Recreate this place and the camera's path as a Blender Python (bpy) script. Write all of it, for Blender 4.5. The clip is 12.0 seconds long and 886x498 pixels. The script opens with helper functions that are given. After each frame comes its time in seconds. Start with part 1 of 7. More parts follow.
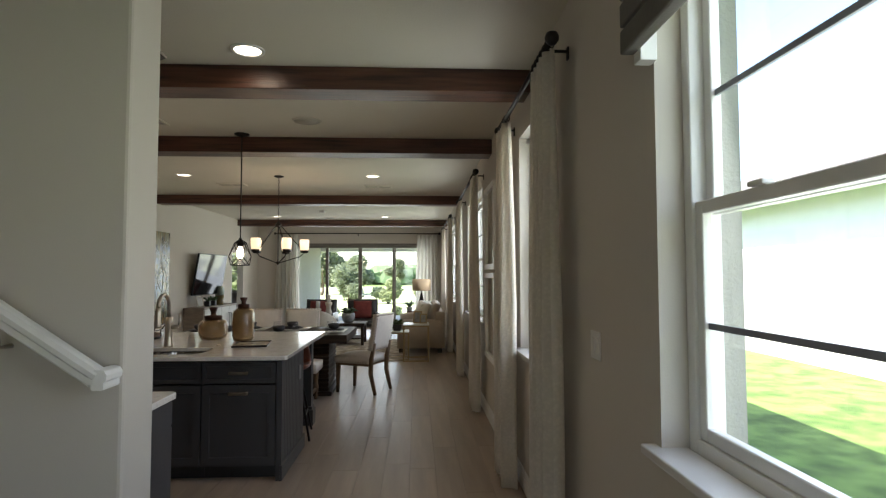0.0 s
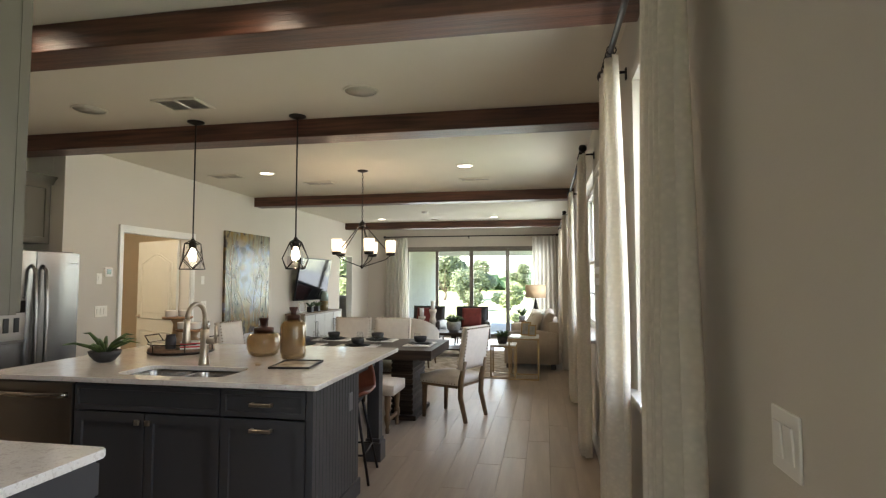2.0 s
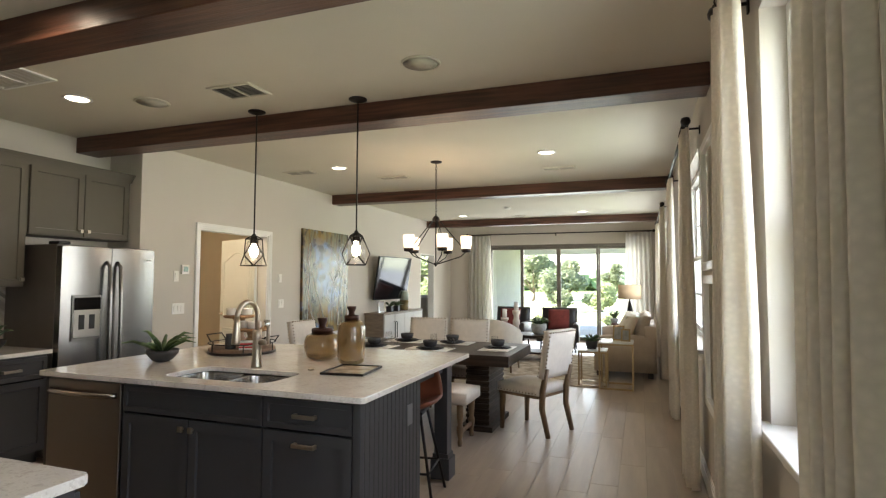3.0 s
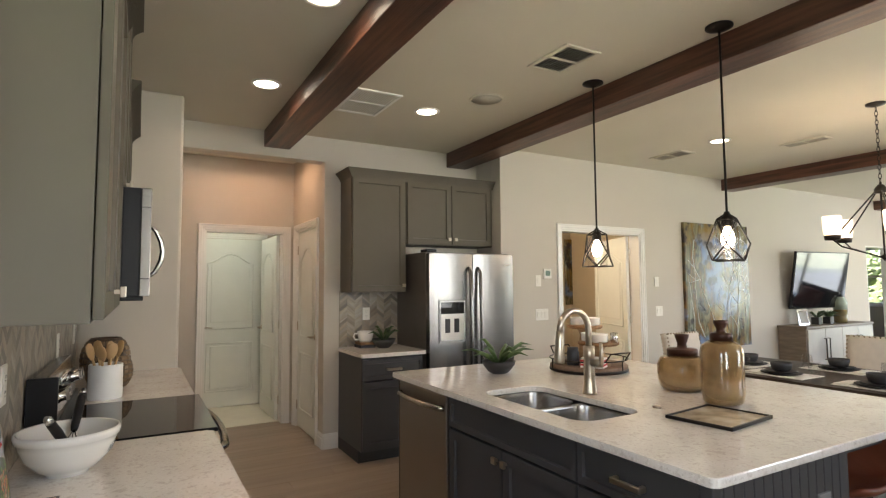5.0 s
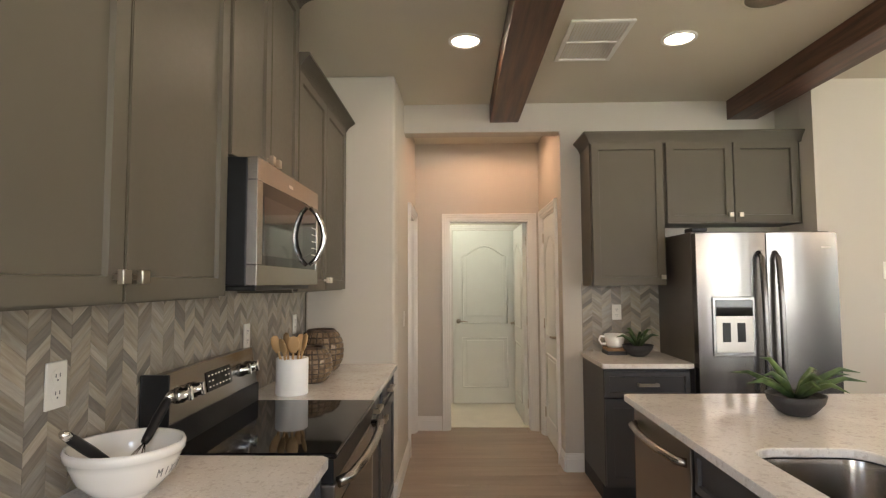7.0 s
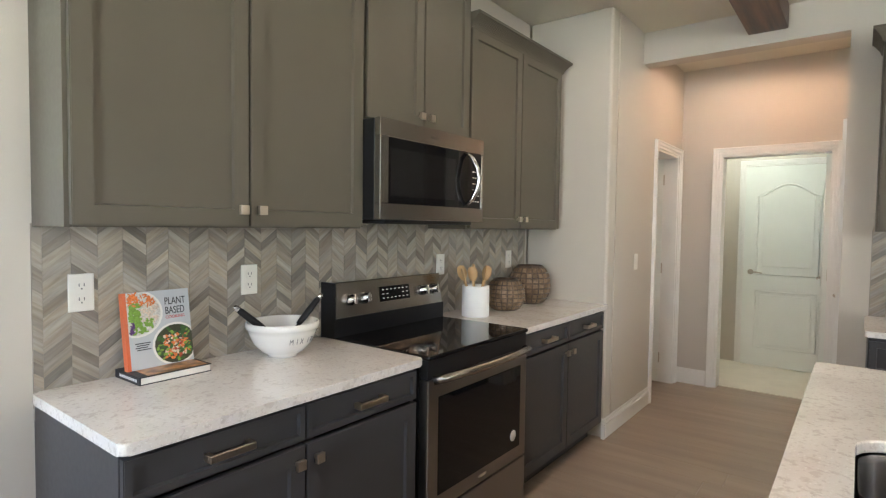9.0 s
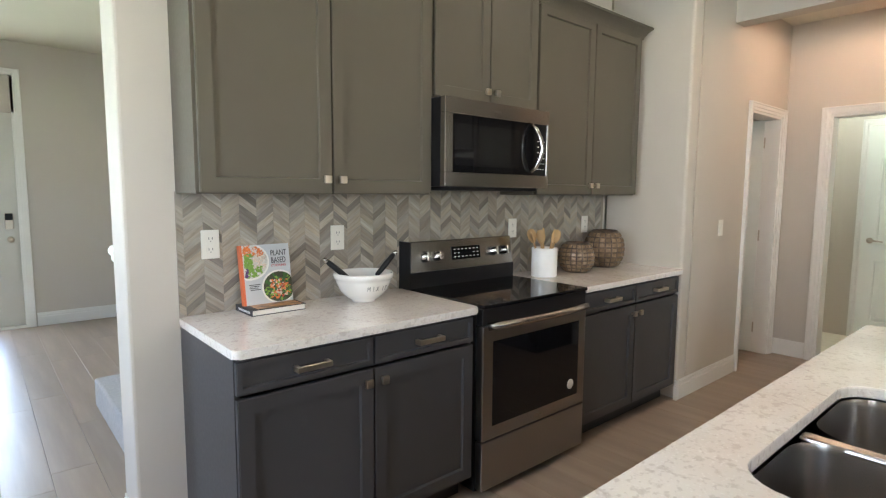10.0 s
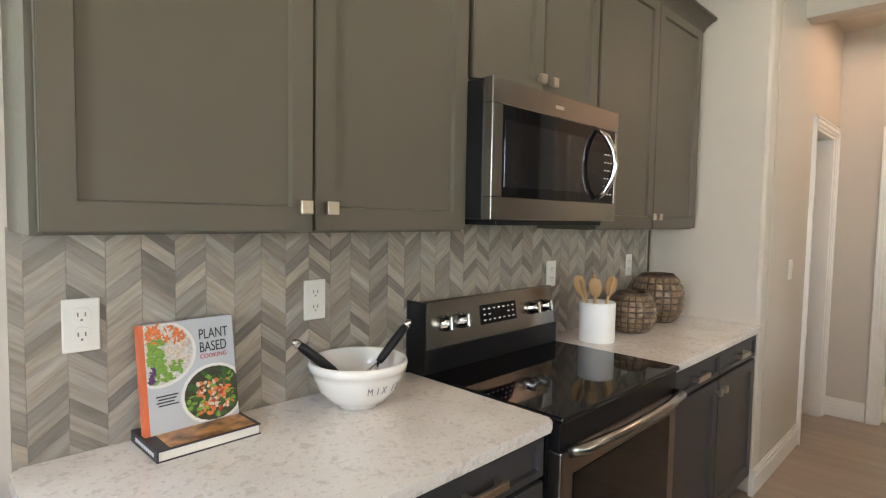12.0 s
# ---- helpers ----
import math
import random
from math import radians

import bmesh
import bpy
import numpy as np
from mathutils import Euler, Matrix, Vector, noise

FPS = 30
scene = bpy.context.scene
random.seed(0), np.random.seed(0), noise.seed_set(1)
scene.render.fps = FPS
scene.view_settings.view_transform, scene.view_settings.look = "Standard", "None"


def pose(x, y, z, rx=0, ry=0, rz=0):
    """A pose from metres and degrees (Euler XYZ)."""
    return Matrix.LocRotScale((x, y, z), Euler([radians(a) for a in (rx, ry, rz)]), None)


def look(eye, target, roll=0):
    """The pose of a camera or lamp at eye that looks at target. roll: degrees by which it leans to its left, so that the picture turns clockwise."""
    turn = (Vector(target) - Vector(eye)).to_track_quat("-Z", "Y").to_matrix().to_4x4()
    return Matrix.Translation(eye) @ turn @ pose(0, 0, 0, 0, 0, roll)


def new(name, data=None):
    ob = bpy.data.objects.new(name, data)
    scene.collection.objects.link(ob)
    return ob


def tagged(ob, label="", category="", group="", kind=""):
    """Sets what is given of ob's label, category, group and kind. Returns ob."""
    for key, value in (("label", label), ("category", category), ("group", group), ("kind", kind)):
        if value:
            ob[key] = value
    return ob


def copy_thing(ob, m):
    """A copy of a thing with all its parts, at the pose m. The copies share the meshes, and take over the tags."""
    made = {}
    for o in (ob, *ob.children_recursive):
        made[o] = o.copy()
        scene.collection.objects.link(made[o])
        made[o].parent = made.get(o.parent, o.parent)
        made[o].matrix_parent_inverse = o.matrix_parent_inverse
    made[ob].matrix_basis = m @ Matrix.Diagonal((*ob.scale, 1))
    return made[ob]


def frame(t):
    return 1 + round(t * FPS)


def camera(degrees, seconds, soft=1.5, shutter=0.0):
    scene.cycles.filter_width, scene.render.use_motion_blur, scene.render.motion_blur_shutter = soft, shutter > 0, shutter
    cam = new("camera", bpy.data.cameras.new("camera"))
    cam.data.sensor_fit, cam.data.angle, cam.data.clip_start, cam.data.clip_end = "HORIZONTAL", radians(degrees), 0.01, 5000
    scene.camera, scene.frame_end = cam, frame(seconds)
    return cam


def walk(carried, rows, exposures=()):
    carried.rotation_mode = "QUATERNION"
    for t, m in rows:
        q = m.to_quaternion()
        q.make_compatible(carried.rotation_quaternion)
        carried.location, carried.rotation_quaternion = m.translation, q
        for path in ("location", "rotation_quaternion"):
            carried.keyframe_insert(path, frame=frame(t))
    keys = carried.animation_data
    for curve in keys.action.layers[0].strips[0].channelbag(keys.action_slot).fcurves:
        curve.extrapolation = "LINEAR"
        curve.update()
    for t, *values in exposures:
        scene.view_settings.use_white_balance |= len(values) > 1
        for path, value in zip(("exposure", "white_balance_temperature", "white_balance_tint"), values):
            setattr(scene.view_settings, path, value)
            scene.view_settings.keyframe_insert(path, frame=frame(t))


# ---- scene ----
cam = camera(78.3, 12.0, soft=1.25)
PATH = [
    (0, (0.011, -0.014, 1.452), (0.107, 1.981, 1.546), -0.1),
    (0.5, (0.059, 0.262, 1.453), (0.016, 2.26, 1.537), -0.2),
    (1, (0.146, 0.57, 1.457), (0.008, 2.563, 1.548), -0.0),
    (1.5, (0.281, 0.799, 1.466), (0.03, 2.78, 1.576), -0.1),
    (2, (0.315, 1.092, 1.455), (-0.052, 3.055, 1.568), -0.0),
    (2.5, (0.312, 1.34, 1.433), (-0.164, 3.279, 1.55), 0.1),
    (2.7, (0.327, 1.449, 1.434), (-0.22, 3.369, 1.549), 0.1),
    (4.3, (0.176, 2.182, 1.432), (-1.229, 3.6, 1.553), -0.0),
    (4.5, (0.148, 2.281, 1.433), (-1.363, 3.585, 1.556), -0.3),
    (5, (0.08, 2.488, 1.424), (-1.661, 3.463, 1.558), -0.4),
    (5.5, (-0.098, 2.673, 1.422), (-1.961, 3.39, 1.553), -0.2),
    (6, (-0.249, 2.831, 1.417), (-2.163, 3.399, 1.543), -0.1),
    (6.5, (-0.401, 3.001, 1.413), (-2.368, 3.343, 1.536), -0.2),
    (7, (-0.551, 3.141, 1.398), (-2.547, 3.09, 1.521), -0.3),
    (7.5, (-0.707, 3.303, 1.406), (-2.655, 2.869, 1.52), -0.1),
    (7.7, (-0.74, 3.388, 1.392), (-2.652, 2.814, 1.507), -0.1),
    (9.3, (-0.634, 4.196, 1.358), (-2.130, 2.879, 1.229), 0.45),
    (9.5, (-0.616, 4.308, 1.346), (-2.053, 2.926, 1.197), 0.15),
    (10, (-0.595, 4.382, 1.363), (-1.895, 2.876, 1.158), 0.4),
    (10.5, (-0.605, 4.157, 1.393), (-1.841, 2.601, 1.163), 0.8),
    (11, (-0.667, 3.895, 1.415), (-1.892, 2.328, 1.209), 0.9),
    (11.5, (-0.857, 3.683, 1.407), (-2.123, 2.143, 1.243), 0.8),
    (12, (-1.022, 3.512, 1.398), (-2.441, 2.107, 1.279), 1.0),
]
EXPOSURES = ((0.0, 2.24, 6350, 10), (1.0, 2.74, 6450, 10), (1.5, 2.89, 6500, 10), (2.5, 3.09, 6500, 10), (4.5, 3.31, 6600, 12), (5.5, 3.49, 6450, 11), (6.2, 3.57, 6600, 12), (7.5, 3.74, 6650, 14), (9.5, 3.99, 5750, 8), (10.5, 3.94, 5900, 9), (11.0, 3.91, 5900, 9), (12.0, 4.01, 6050, 10))
walk(cam, [(t, look(eye, target, roll)) for t, eye, target, roll in PATH], EXPOSURES)

# ---- world and light ----
world = bpy.data.worlds.new("sky")
scene.world = world
world.use_nodes = True
wn = world.node_tree
sky = wn.nodes.new("ShaderNodeTexSky")
sky.sky_type, sky.sun_disc = "NISHITA", False
sky.sun_elevation, sky.sun_rotation = radians(48), radians(250)
wn.links.new(sky.outputs[0], wn.nodes["Background"].inputs[0])
wn.nodes["Background"].inputs[1].default_value = 0.15


def lamp(name, kind, energy, m, color=(1, 1, 1), **more):
    data = bpy.data.lights.new(name, kind)
    data.energy, data.color = energy, color
    if kind == "AREA":
        data.shape, data.size, data.size_y = "RECTANGLE", more["size"], more["size_y"]
    elif kind == "SUN":
        data.angle = radians(0.5)
    else:
        data.shadow_soft_size = more.get("radius", 0.05)
        if kind == "SPOT":
            data.spot_size, data.spot_blend = radians(more.get("cone", 110)), 0.3
    ob = new(name, data)
    ob.matrix_world = m
    return ob


DAY = (0.93, 0.97, 1.0)
WARM = (1.0, 0.78, 0.56)
# from the west-south-west, high: the house's own shadow lies on the lawn
lamp("sun", "SUN", 4.5, look((0, 0, 30), (9.0, 4.0, 30 - 11)), (1.0, 0.95, 0.86))
lamp("day_slider", "AREA", 15, look((-1.4, 15.1, 1.25), (-1.4, 5, 1.0)), DAY, size=3.7, size_y=2.2)
for n, (ya, yb) in enumerate(((0.30, 1.56), (2.94, 3.80), (6.0, 7.75), (10.3, 12.7))):
    lamp("day_window", "AREA", (1.9, 3.5, 2.5, 2.8)[n] * (yb - ya), look((1.02, (ya + yb) / 2, 1.65), (-3, (ya + yb) / 2, 1.0)), DAY, size=yb - ya, size_y=1.4)
lamp("day_front_door", "AREA", 2.6, look((-0.45, -2.55, 1.3), (-0.45, 3, 0.9)), DAY, size=0.6, size_y=1.6)

# ---- materials ----
def mat(name, color, rough=0.5, metal=0.0, vary=0.06, scale=6.0, bump=0.0, bump_scale=60.0, stretch=(1, 1, 1), coat=0.0, second=None, per=0.0, spec=0.5, glow=None, rvar=0.15):
    """Two scales of noise on colour and relief. per: change from object to object. second: the other colour of the large noise."""
    m = bpy.data.materials.new(name)
    m.use_nodes = True
    t = m.node_tree
    b = t.nodes["Principled BSDF"]
    b.inputs["Roughness"].default_value, b.inputs["Metallic"].default_value = rough, metal
    b.inputs["Coat Weight"].default_value, b.inputs["Specular IOR Level"].default_value = coat, spec
    b.inputs["Coat Roughness"].default_value = 0.08
    co = t.nodes.new("ShaderNodeTexCoord")
    mp = t.nodes.new("ShaderNodeMapping")
    mp.inputs["Scale"].default_value = stretch
    t.links.new(co.outputs["Object"], mp.inputs[0])
    n1, n2 = t.nodes.new("ShaderNodeTexNoise"), t.nodes.new("ShaderNodeTexNoise")
    n1.inputs["Scale"].default_value, n2.inputs["Scale"].default_value = scale, bump_scale
    n1.inputs["Detail"].default_value, n2.inputs["Detail"].default_value = 4, 3
    for n in (n1, n2):
        t.links.new(mp.outputs[0], n.inputs["Vector"])
    ramp = t.nodes.new("ShaderNodeValToRGB")
    a = [max(0, c * (1 - vary)) for c in color]
    z = [min(1, c * (1 + vary)) for c in (second or color)]
    ramp.color_ramp.elements[0].color, ramp.color_ramp.elements[1].color = (*a, 1), (*z, 1)
    ramp.color_ramp.elements[0].position, ramp.color_ramp.elements[1].position = 0.32, 0.68
    t.links.new(n1.outputs["Fac"], ramp.inputs[0])
    out = ramp.outputs[0]
    hsv = t.nodes.new("ShaderNodeHueSaturation")
    if per:
        info, mr = t.nodes.new("ShaderNodeObjectInfo"), t.nodes.new("ShaderNodeMapRange")
        mr.inputs["To Min"].default_value, mr.inputs["To Max"].default_value = 1 - per, 1 + per
        t.links.new(info.outputs["Random"], mr.inputs[0])
        t.links.new(mr.outputs[0], hsv.inputs["Value"])
    t.links.new(out, hsv.inputs["Color"])
    t.links.new(hsv.outputs[0], b.inputs["Base Color"])
    rr = t.nodes.new("ShaderNodeMapRange")
    rr.inputs["To Min"].default_value, rr.inputs["To Max"].default_value = max(0.02, rough * (1 - rvar)), min(1, rough * (1 + rvar))
    t.links.new(n2.outputs["Fac"], rr.inputs[0])
    t.links.new(rr.outputs[0], b.inputs["Roughness"])
    if bump:
        bp = t.nodes.new("ShaderNodeBump")
        bp.inputs["Strength"].default_value, bp.inputs["Distance"].default_value = bump, 0.004
        t.links.new(n2.outputs["Fac"], bp.inputs["Height"])
        t.links.new(bp.outputs[0], b.inputs["Normal"])
    if glow:
        b.inputs["Emission Color"].default_value, b.inputs["Emission Strength"].default_value = (*glow[0], 1), glow[1]
    return m


def glass(name, tint=(1, 1, 1), rough=0.0, thin=True, amount=0.12):
    """thin: a pane that passes light straight through and mirrors a little."""
    m = bpy.data.materials.new(name)
    m.use_nodes = True
    t = m.node_tree
    if not thin:
        b = t.nodes["Principled BSDF"]
        b.inputs["Base Color"].default_value, b.inputs["Roughness"].default_value = (*tint, 1), rough
        b.inputs["Transmission Weight"].default_value = 1.0
        return m
    clear, shine, mix, fr = (t.nodes.new(k) for k in ("ShaderNodeBsdfTransparent", "ShaderNodeBsdfGlossy", "ShaderNodeMixShader", "ShaderNodeLayerWeight"))
    clear.inputs[0].default_value = (*tint, 1)
    shine.inputs["Roughness"].default_value = 0.02
    fr.inputs[0].default_value = 0.5
    pw, sc = t.nodes.new("ShaderNodeMath"), t.nodes.new("ShaderNodeMath")
    pw.operation, sc.operation = "POWER", "MULTIPLY_ADD"
    pw.inputs[1].default_value, sc.inputs[1].default_value, sc.inputs[2].default_value = 4.0, 0.55, 0.035
    t.links.new(fr.outputs["Facing"], pw.inputs[0])
    t.links.new(pw.outputs[0], sc.inputs[0])
    t.links.new(sc.outputs[0], mix.inputs[0])
    t.links.new(clear.outputs[0], mix.inputs[1])
    t.links.new(shine.outputs[0], mix.inputs[2])
    t.links.new(mix.outputs[0], t.nodes["Material Output"].inputs[0])
    return m


M = {
    "wall": mat("wall_paint", (0.57, 0.52, 0.455), 0.85, vary=0.015, scale=1.2, bump=0.10, bump_scale=160),
    "ceiling": mat("ceiling_paint", (0.66, 0.61, 0.51), 0.9, vary=0.02, scale=1.5, bump=0.35, bump_scale=95),
    "trim": mat("trim_paint", (0.80, 0.78, 0.74), 0.35, vary=0.015),
    "door": mat("door_paint", (0.78, 0.79, 0.74), 0.4, vary=0.015),
    "beam": mat("beam_stain", (0.056, 0.022, 0.013), 0.40, vary=0.35, scale=5, stretch=(0.35, 6, 6), bump=0.4, bump_scale=26, second=(0.105, 0.043, 0.026)),
    "cab": mat("cabinet_paint_sage_grey", (0.122, 0.108, 0.084), 0.42, vary=0.03, scale=3, spec=0.16),
    "cab_low": mat("cabinet_paint_charcoal", (0.060, 0.058, 0.060), 0.38, vary=0.03, scale=3, spec=0.32),
    "quartz": mat("quartz", (0.72, 0.67, 0.62), 0.12, vary=0.05, scale=42, second=(0.80, 0.765, 0.72), bump_scale=140, coat=0.3),
    "steel": mat("stainless", (0.36, 0.34, 0.315), 0.24, 1.0, vary=0.01, scale=1.5, bump_scale=4, rvar=0.01),
    "steel_dark": mat("stainless_dark", (0.30, 0.275, 0.255), 0.3, 1.0, vary=0.01, scale=1.5, bump_scale=4, rvar=0.01),
    "nickel": mat("brushed_nickel", (0.52, 0.46, 0.38), 0.3, 1.0, vary=0.04),
    "chrome": mat("chrome", (0.78, 0.78, 0.78), 0.08, 1.0, vary=0.02),
    "black": mat("black_plastic", (0.010, 0.010, 0.011), 0.35, vary=0.1, spec=0.3),
    "blackglass": mat("black_glass", (0.005, 0.005, 0.006), 0.04, vary=0.05, spec=0.3),
    "iron": mat("dark_iron", (0.026, 0.022, 0.02), 0.45, 0.7, vary=0.15),
    "white": mat("white_ceramic", (0.82, 0.80, 0.76), 0.15, vary=0.015, coat=0.4),
    "plastic": mat("white_plastic", (0.80, 0.77, 0.71), 0.35, vary=0.01),
    "glass": glass("window_glass"),
    "clear": glass("clear_glass", (0.97, 0.97, 0.97)),
    "screen": mat("screen", (0.01, 0.01, 0.011), 0.05, vary=0.05, coat=0.1),
}


def plank_mat(name, a, b, rough=0.34):
    m = mat(name, a, rough, vary=0.04, scale=2.0, stretch=(7, 0.6, 1), bump=0.04, bump_scale=22, second=b, per=0.07)
    return m


M["plank"] = plank_mat("oak_plank", (0.33, 0.257, 0.195), (0.375, 0.295, 0.225))


def islands(m, lo, hi):
    """Piece-to-piece change within a joined mesh."""
    t = m.node_tree
    hsv = [n for n in t.nodes if n.type == "HUE_SAT"][0]
    g, r = t.nodes.new("ShaderNodeNewGeometry"), t.nodes.new("ShaderNodeMapRange")
    r.inputs["To Min"].default_value, r.inputs["To Max"].default_value = lo, hi
    t.links.new(g.outputs["Random Per Island"], r.inputs[0])
    t.links.new(r.outputs[0], hsv.inputs["Value"])
    return m


M["plank_joined"] = islands(plank_mat("oak_plank_joined", (0.33, 0.257, 0.195), (0.375, 0.295, 0.225)), 0.93, 1.07)
M["gapdark"] = mat("board_gap", (0.13, 0.10, 0.075), 0.9, vary=0.1)
M["frside"] = mat("fridge_side", (0.17, 0.15, 0.135), 0.35, 0.6, vary=0.05)
M["cabout"] = mat("outlet_grey", (0.20, 0.20, 0.20), 0.4)
M["paint_pale"] = mat("pale_paint", (0.72, 0.71, 0.66), 0.5, vary=0.1)
M["paint_dark"] = mat("dark_paint", (0.05, 0.035, 0.03), 0.5, vary=0.2)


# ---- mesh helpers ----
def B(*boxes, bev=0.0, seg=2):
    """A bmesh of boxes (x0, x1, y0, y1, z0, z1), with rounded edges."""
    bm = bmesh.new()
    for x0, x1, y0, y1, z0, z1 in boxes:
        m = Matrix.Translation(((x0 + x1) / 2, (y0 + y1) / 2, (z0 + z1) / 2)) @ Matrix.Diagonal((abs(x1 - x0), abs(y1 - y0), abs(z1 - z0), 1))
        bmesh.ops.create_cube(bm, size=1, matrix=m)
    if bev:
        bmesh.ops.bevel(bm, geom=bm.edges[:], offset=bev, segments=seg, affect="EDGES", profile=0.5)
    return bm


def lathe(profile, steps=24, bm=None, m=None):
    """A turned body from (radius, height) pairs about z."""
    bm = bm or bmesh.new()
    rings = []
    for r, z in profile:
        ring = []
        for k in range(steps):
            a = 2 * math.pi * k / steps
            v = Vector((max(r, 1e-4) * math.cos(a), max(r, 1e-4) * math.sin(a), z))
            ring.append(bm.verts.new(m @ v if m else v))
        rings.append(ring)
    for p, q in zip(rings, rings[1:]):
        for k in range(steps):
            f = bm.faces.new((p[k], p[(k + 1) % steps], q[(k + 1) % steps], q[k]))
            f.smooth = True
    if profile[0][0] > 1e-3:
        bm.faces.new(rings[0][::-1])
    if profile[-1][0] > 1e-3:
        bm.faces.new(rings[-1])
    return bm


def tube(points, r, steps=8, bm=None, closed=False):
    """A round bar along points."""
    bm = bm or bmesh.new()
    pts = [Vector(p) for p in points]
    rings = []
    n = len(pts)
    side = None
    for i, p in enumerate(pts):
        if closed:
            d = pts[(i + 1) % n] - pts[i - 1]
        else:
            d = pts[min(i + 1, n - 1)] - pts[max(i - 1, 0)]
        d.normalize()
        if side is None:
            side = d.orthogonal().normalized()
        side = (side - d * side.dot(d)).normalized()
        up = d.cross(side)
        rr = r[i] if isinstance(r, (list, tuple)) else r
        rings.append([bm.verts.new(p + rr * (math.cos(2 * math.pi * k / steps) * side + math.sin(2 * math.pi * k / steps) * up)) for k in range(steps)])
    pairs = list(zip(rings, rings[1:])) + ([(rings[-1], rings[0])] if closed else [])
    for p, q in pairs:
        for k in range(steps):
            bm.faces.new((p[k], p[(k + 1) % steps], q[(k + 1) % steps], q[k])).smooth = True
    if not closed:
        bm.faces.new(rings[0][::-1])
        bm.faces.new(rings[-1])
    return bm


def sheet(outline, z0, z1, bev=0.0, bm=None):
    """A flat body with an outline in plan."""
    bm = bm or bmesh.new()
    lo = [bm.verts.new((x, y, z0)) for x, y in outline]
    hi = [bm.verts.new((x, y, z1)) for x, y in outline]
    n = len(outline)
    bm.faces.new(lo[::-1])
    bm.faces.new(hi)
    for k in range(n):
        bm.faces.new((lo[k], lo[(k + 1) % n], hi[(k + 1) % n], hi[k]))
    if bev:
        bmesh.ops.bevel(bm, geom=[e for e in bm.edges if abs(e.verts[0].co.z - e.verts[1].co.z) < 1e-6], offset=bev, segments=3, affect="EDGES", profile=0.5)
    return bm


def rounded(x0, x1, y0, y1, r, n=5):
    out = []
    for cx, cy, a0 in ((x1 - r, y1 - r, 0), (x0 + r, y1 - r, 90), (x0 + r, y0 + r, 180), (x1 - r, y0 + r, 270)):
        for k in range(n + 1):
            a = radians(a0 + 90 * k / n)
            out.append((cx + r * math.cos(a), cy + r * math.sin(a)))
    return out


def turn(bm, m):
    bmesh.ops.transform(bm, matrix=m, verts=bm.verts[:])
    return bm


def link_mesh(name, bm, material):
    me = bpy.data.meshes.new(name)
    bmesh.ops.recalc_face_normals(bm, faces=bm.faces[:])
    bm.to_mesh(me)
    bm.free()
    for mm in (material if isinstance(material, (list, tuple)) else (material,)):
        me.materials.append(mm)
    return new(name, me)


def part(name, bm, material, parent, label=""):
    ob = link_mesh(name, bm, material)
    ob.parent = parent
    return tagged(ob, label)


def solid(name, bm, material, label="", category="", group="", kind=""):
    return tagged(link_mesh(name, bm, material), label, category, group, kind)


def thing(name, label, category, at=(0, 0, 0), rz=0, group=""):
    ob = new(name)
    ob.empty_display_size = 0.1
    ob.matrix_world = pose(*at, 0, 0, rz)
    return tagged(ob, label, category, group)


def setting(name, bm, material, label="", category=""):
    return solid(name, bm, material, label, category, kind="structure")


def wall_holes(name, axis, c0, c1, a0, a1, z0, z1, holes, material, label):
    """A wall c0..c1 thick that runs a0..a1, cut by holes (a, b, z, z)."""
    xs = sorted({a0, a1, *(h[0] for h in holes), *(h[1] for h in holes)})
    boxes = []
    for p, q in zip(xs, xs[1:]):
        cuts = sorted((h[2], h[3]) for h in holes if h[0] <= p + 1e-6 and h[1] >= q - 1e-6)
        z = z0
        for lo, hi in cuts + [(z1, z1)]:
            if lo > z + 1e-6:
                boxes.append((p, q, z, lo))
            z = max(z, hi)
    bm = bmesh.new()
    for p, q, lo, hi in boxes:
        b = (p, q, c0, c1, lo, hi) if axis == "x" else (c0, c1, p, q, lo, hi)
        m = Matrix.Translation(((b[0] + b[1]) / 2, (b[2] + b[3]) / 2, (b[4] + b[5]) / 2)) @ Matrix.Diagonal((b[1] - b[0], b[3] - b[2], b[5] - b[4], 1))
        bmesh.ops.create_cube(bm, size=1, matrix=m)
    bmesh.ops.remove_doubles(bm, verts=bm.verts[:], dist=1e-5)
    return setting(name, bm, material, label, "wall")


# ---- structure ----
H = 2.77            # ceiling
WX = 0.74           # window wall, inner face
WEST = -4.25        # living room's west wall
KW = -4.68          # kitchen's west wall
HALL = -5.80        # far wall of the little hall
NY = 14.8           # north wall with the sliding door
SY = -2.35          # south wall with the front door
RY = 2.155          # range wall, kitchen face
HY = 2.74           # hall's south face
HN = 3.935           # hall's north face
HEAD = 2.55
WIN = ((0.30, 1.60, 0.93, 2.42), (2.92, 3.80, 0.93, 2.42), (6.0, 7.75, 0.93, 2.42), (10.3, 12.7, 0.93, 2.42))
wall_holes("wall_east", "y", WX, WX + 0.25, SY - 0.2, NY + 0.2, 0, H, WIN, M["wall"], "warm grey painted window wall")
SL0, SL1, SLH = -3.25, 0.42, 2.30
wall_holes("wall_north", "x", NY, NY + 0.2, WEST - 2.2, WX, 0, H, ((SL0, SL1, 0, SLH), (-5.45, -4.70, 0.99, 2.10)), M["wall"], "warm grey painted wall around the sliding door")
BED = (12.75, 13.6)
DEN = (6.32, 7.50)
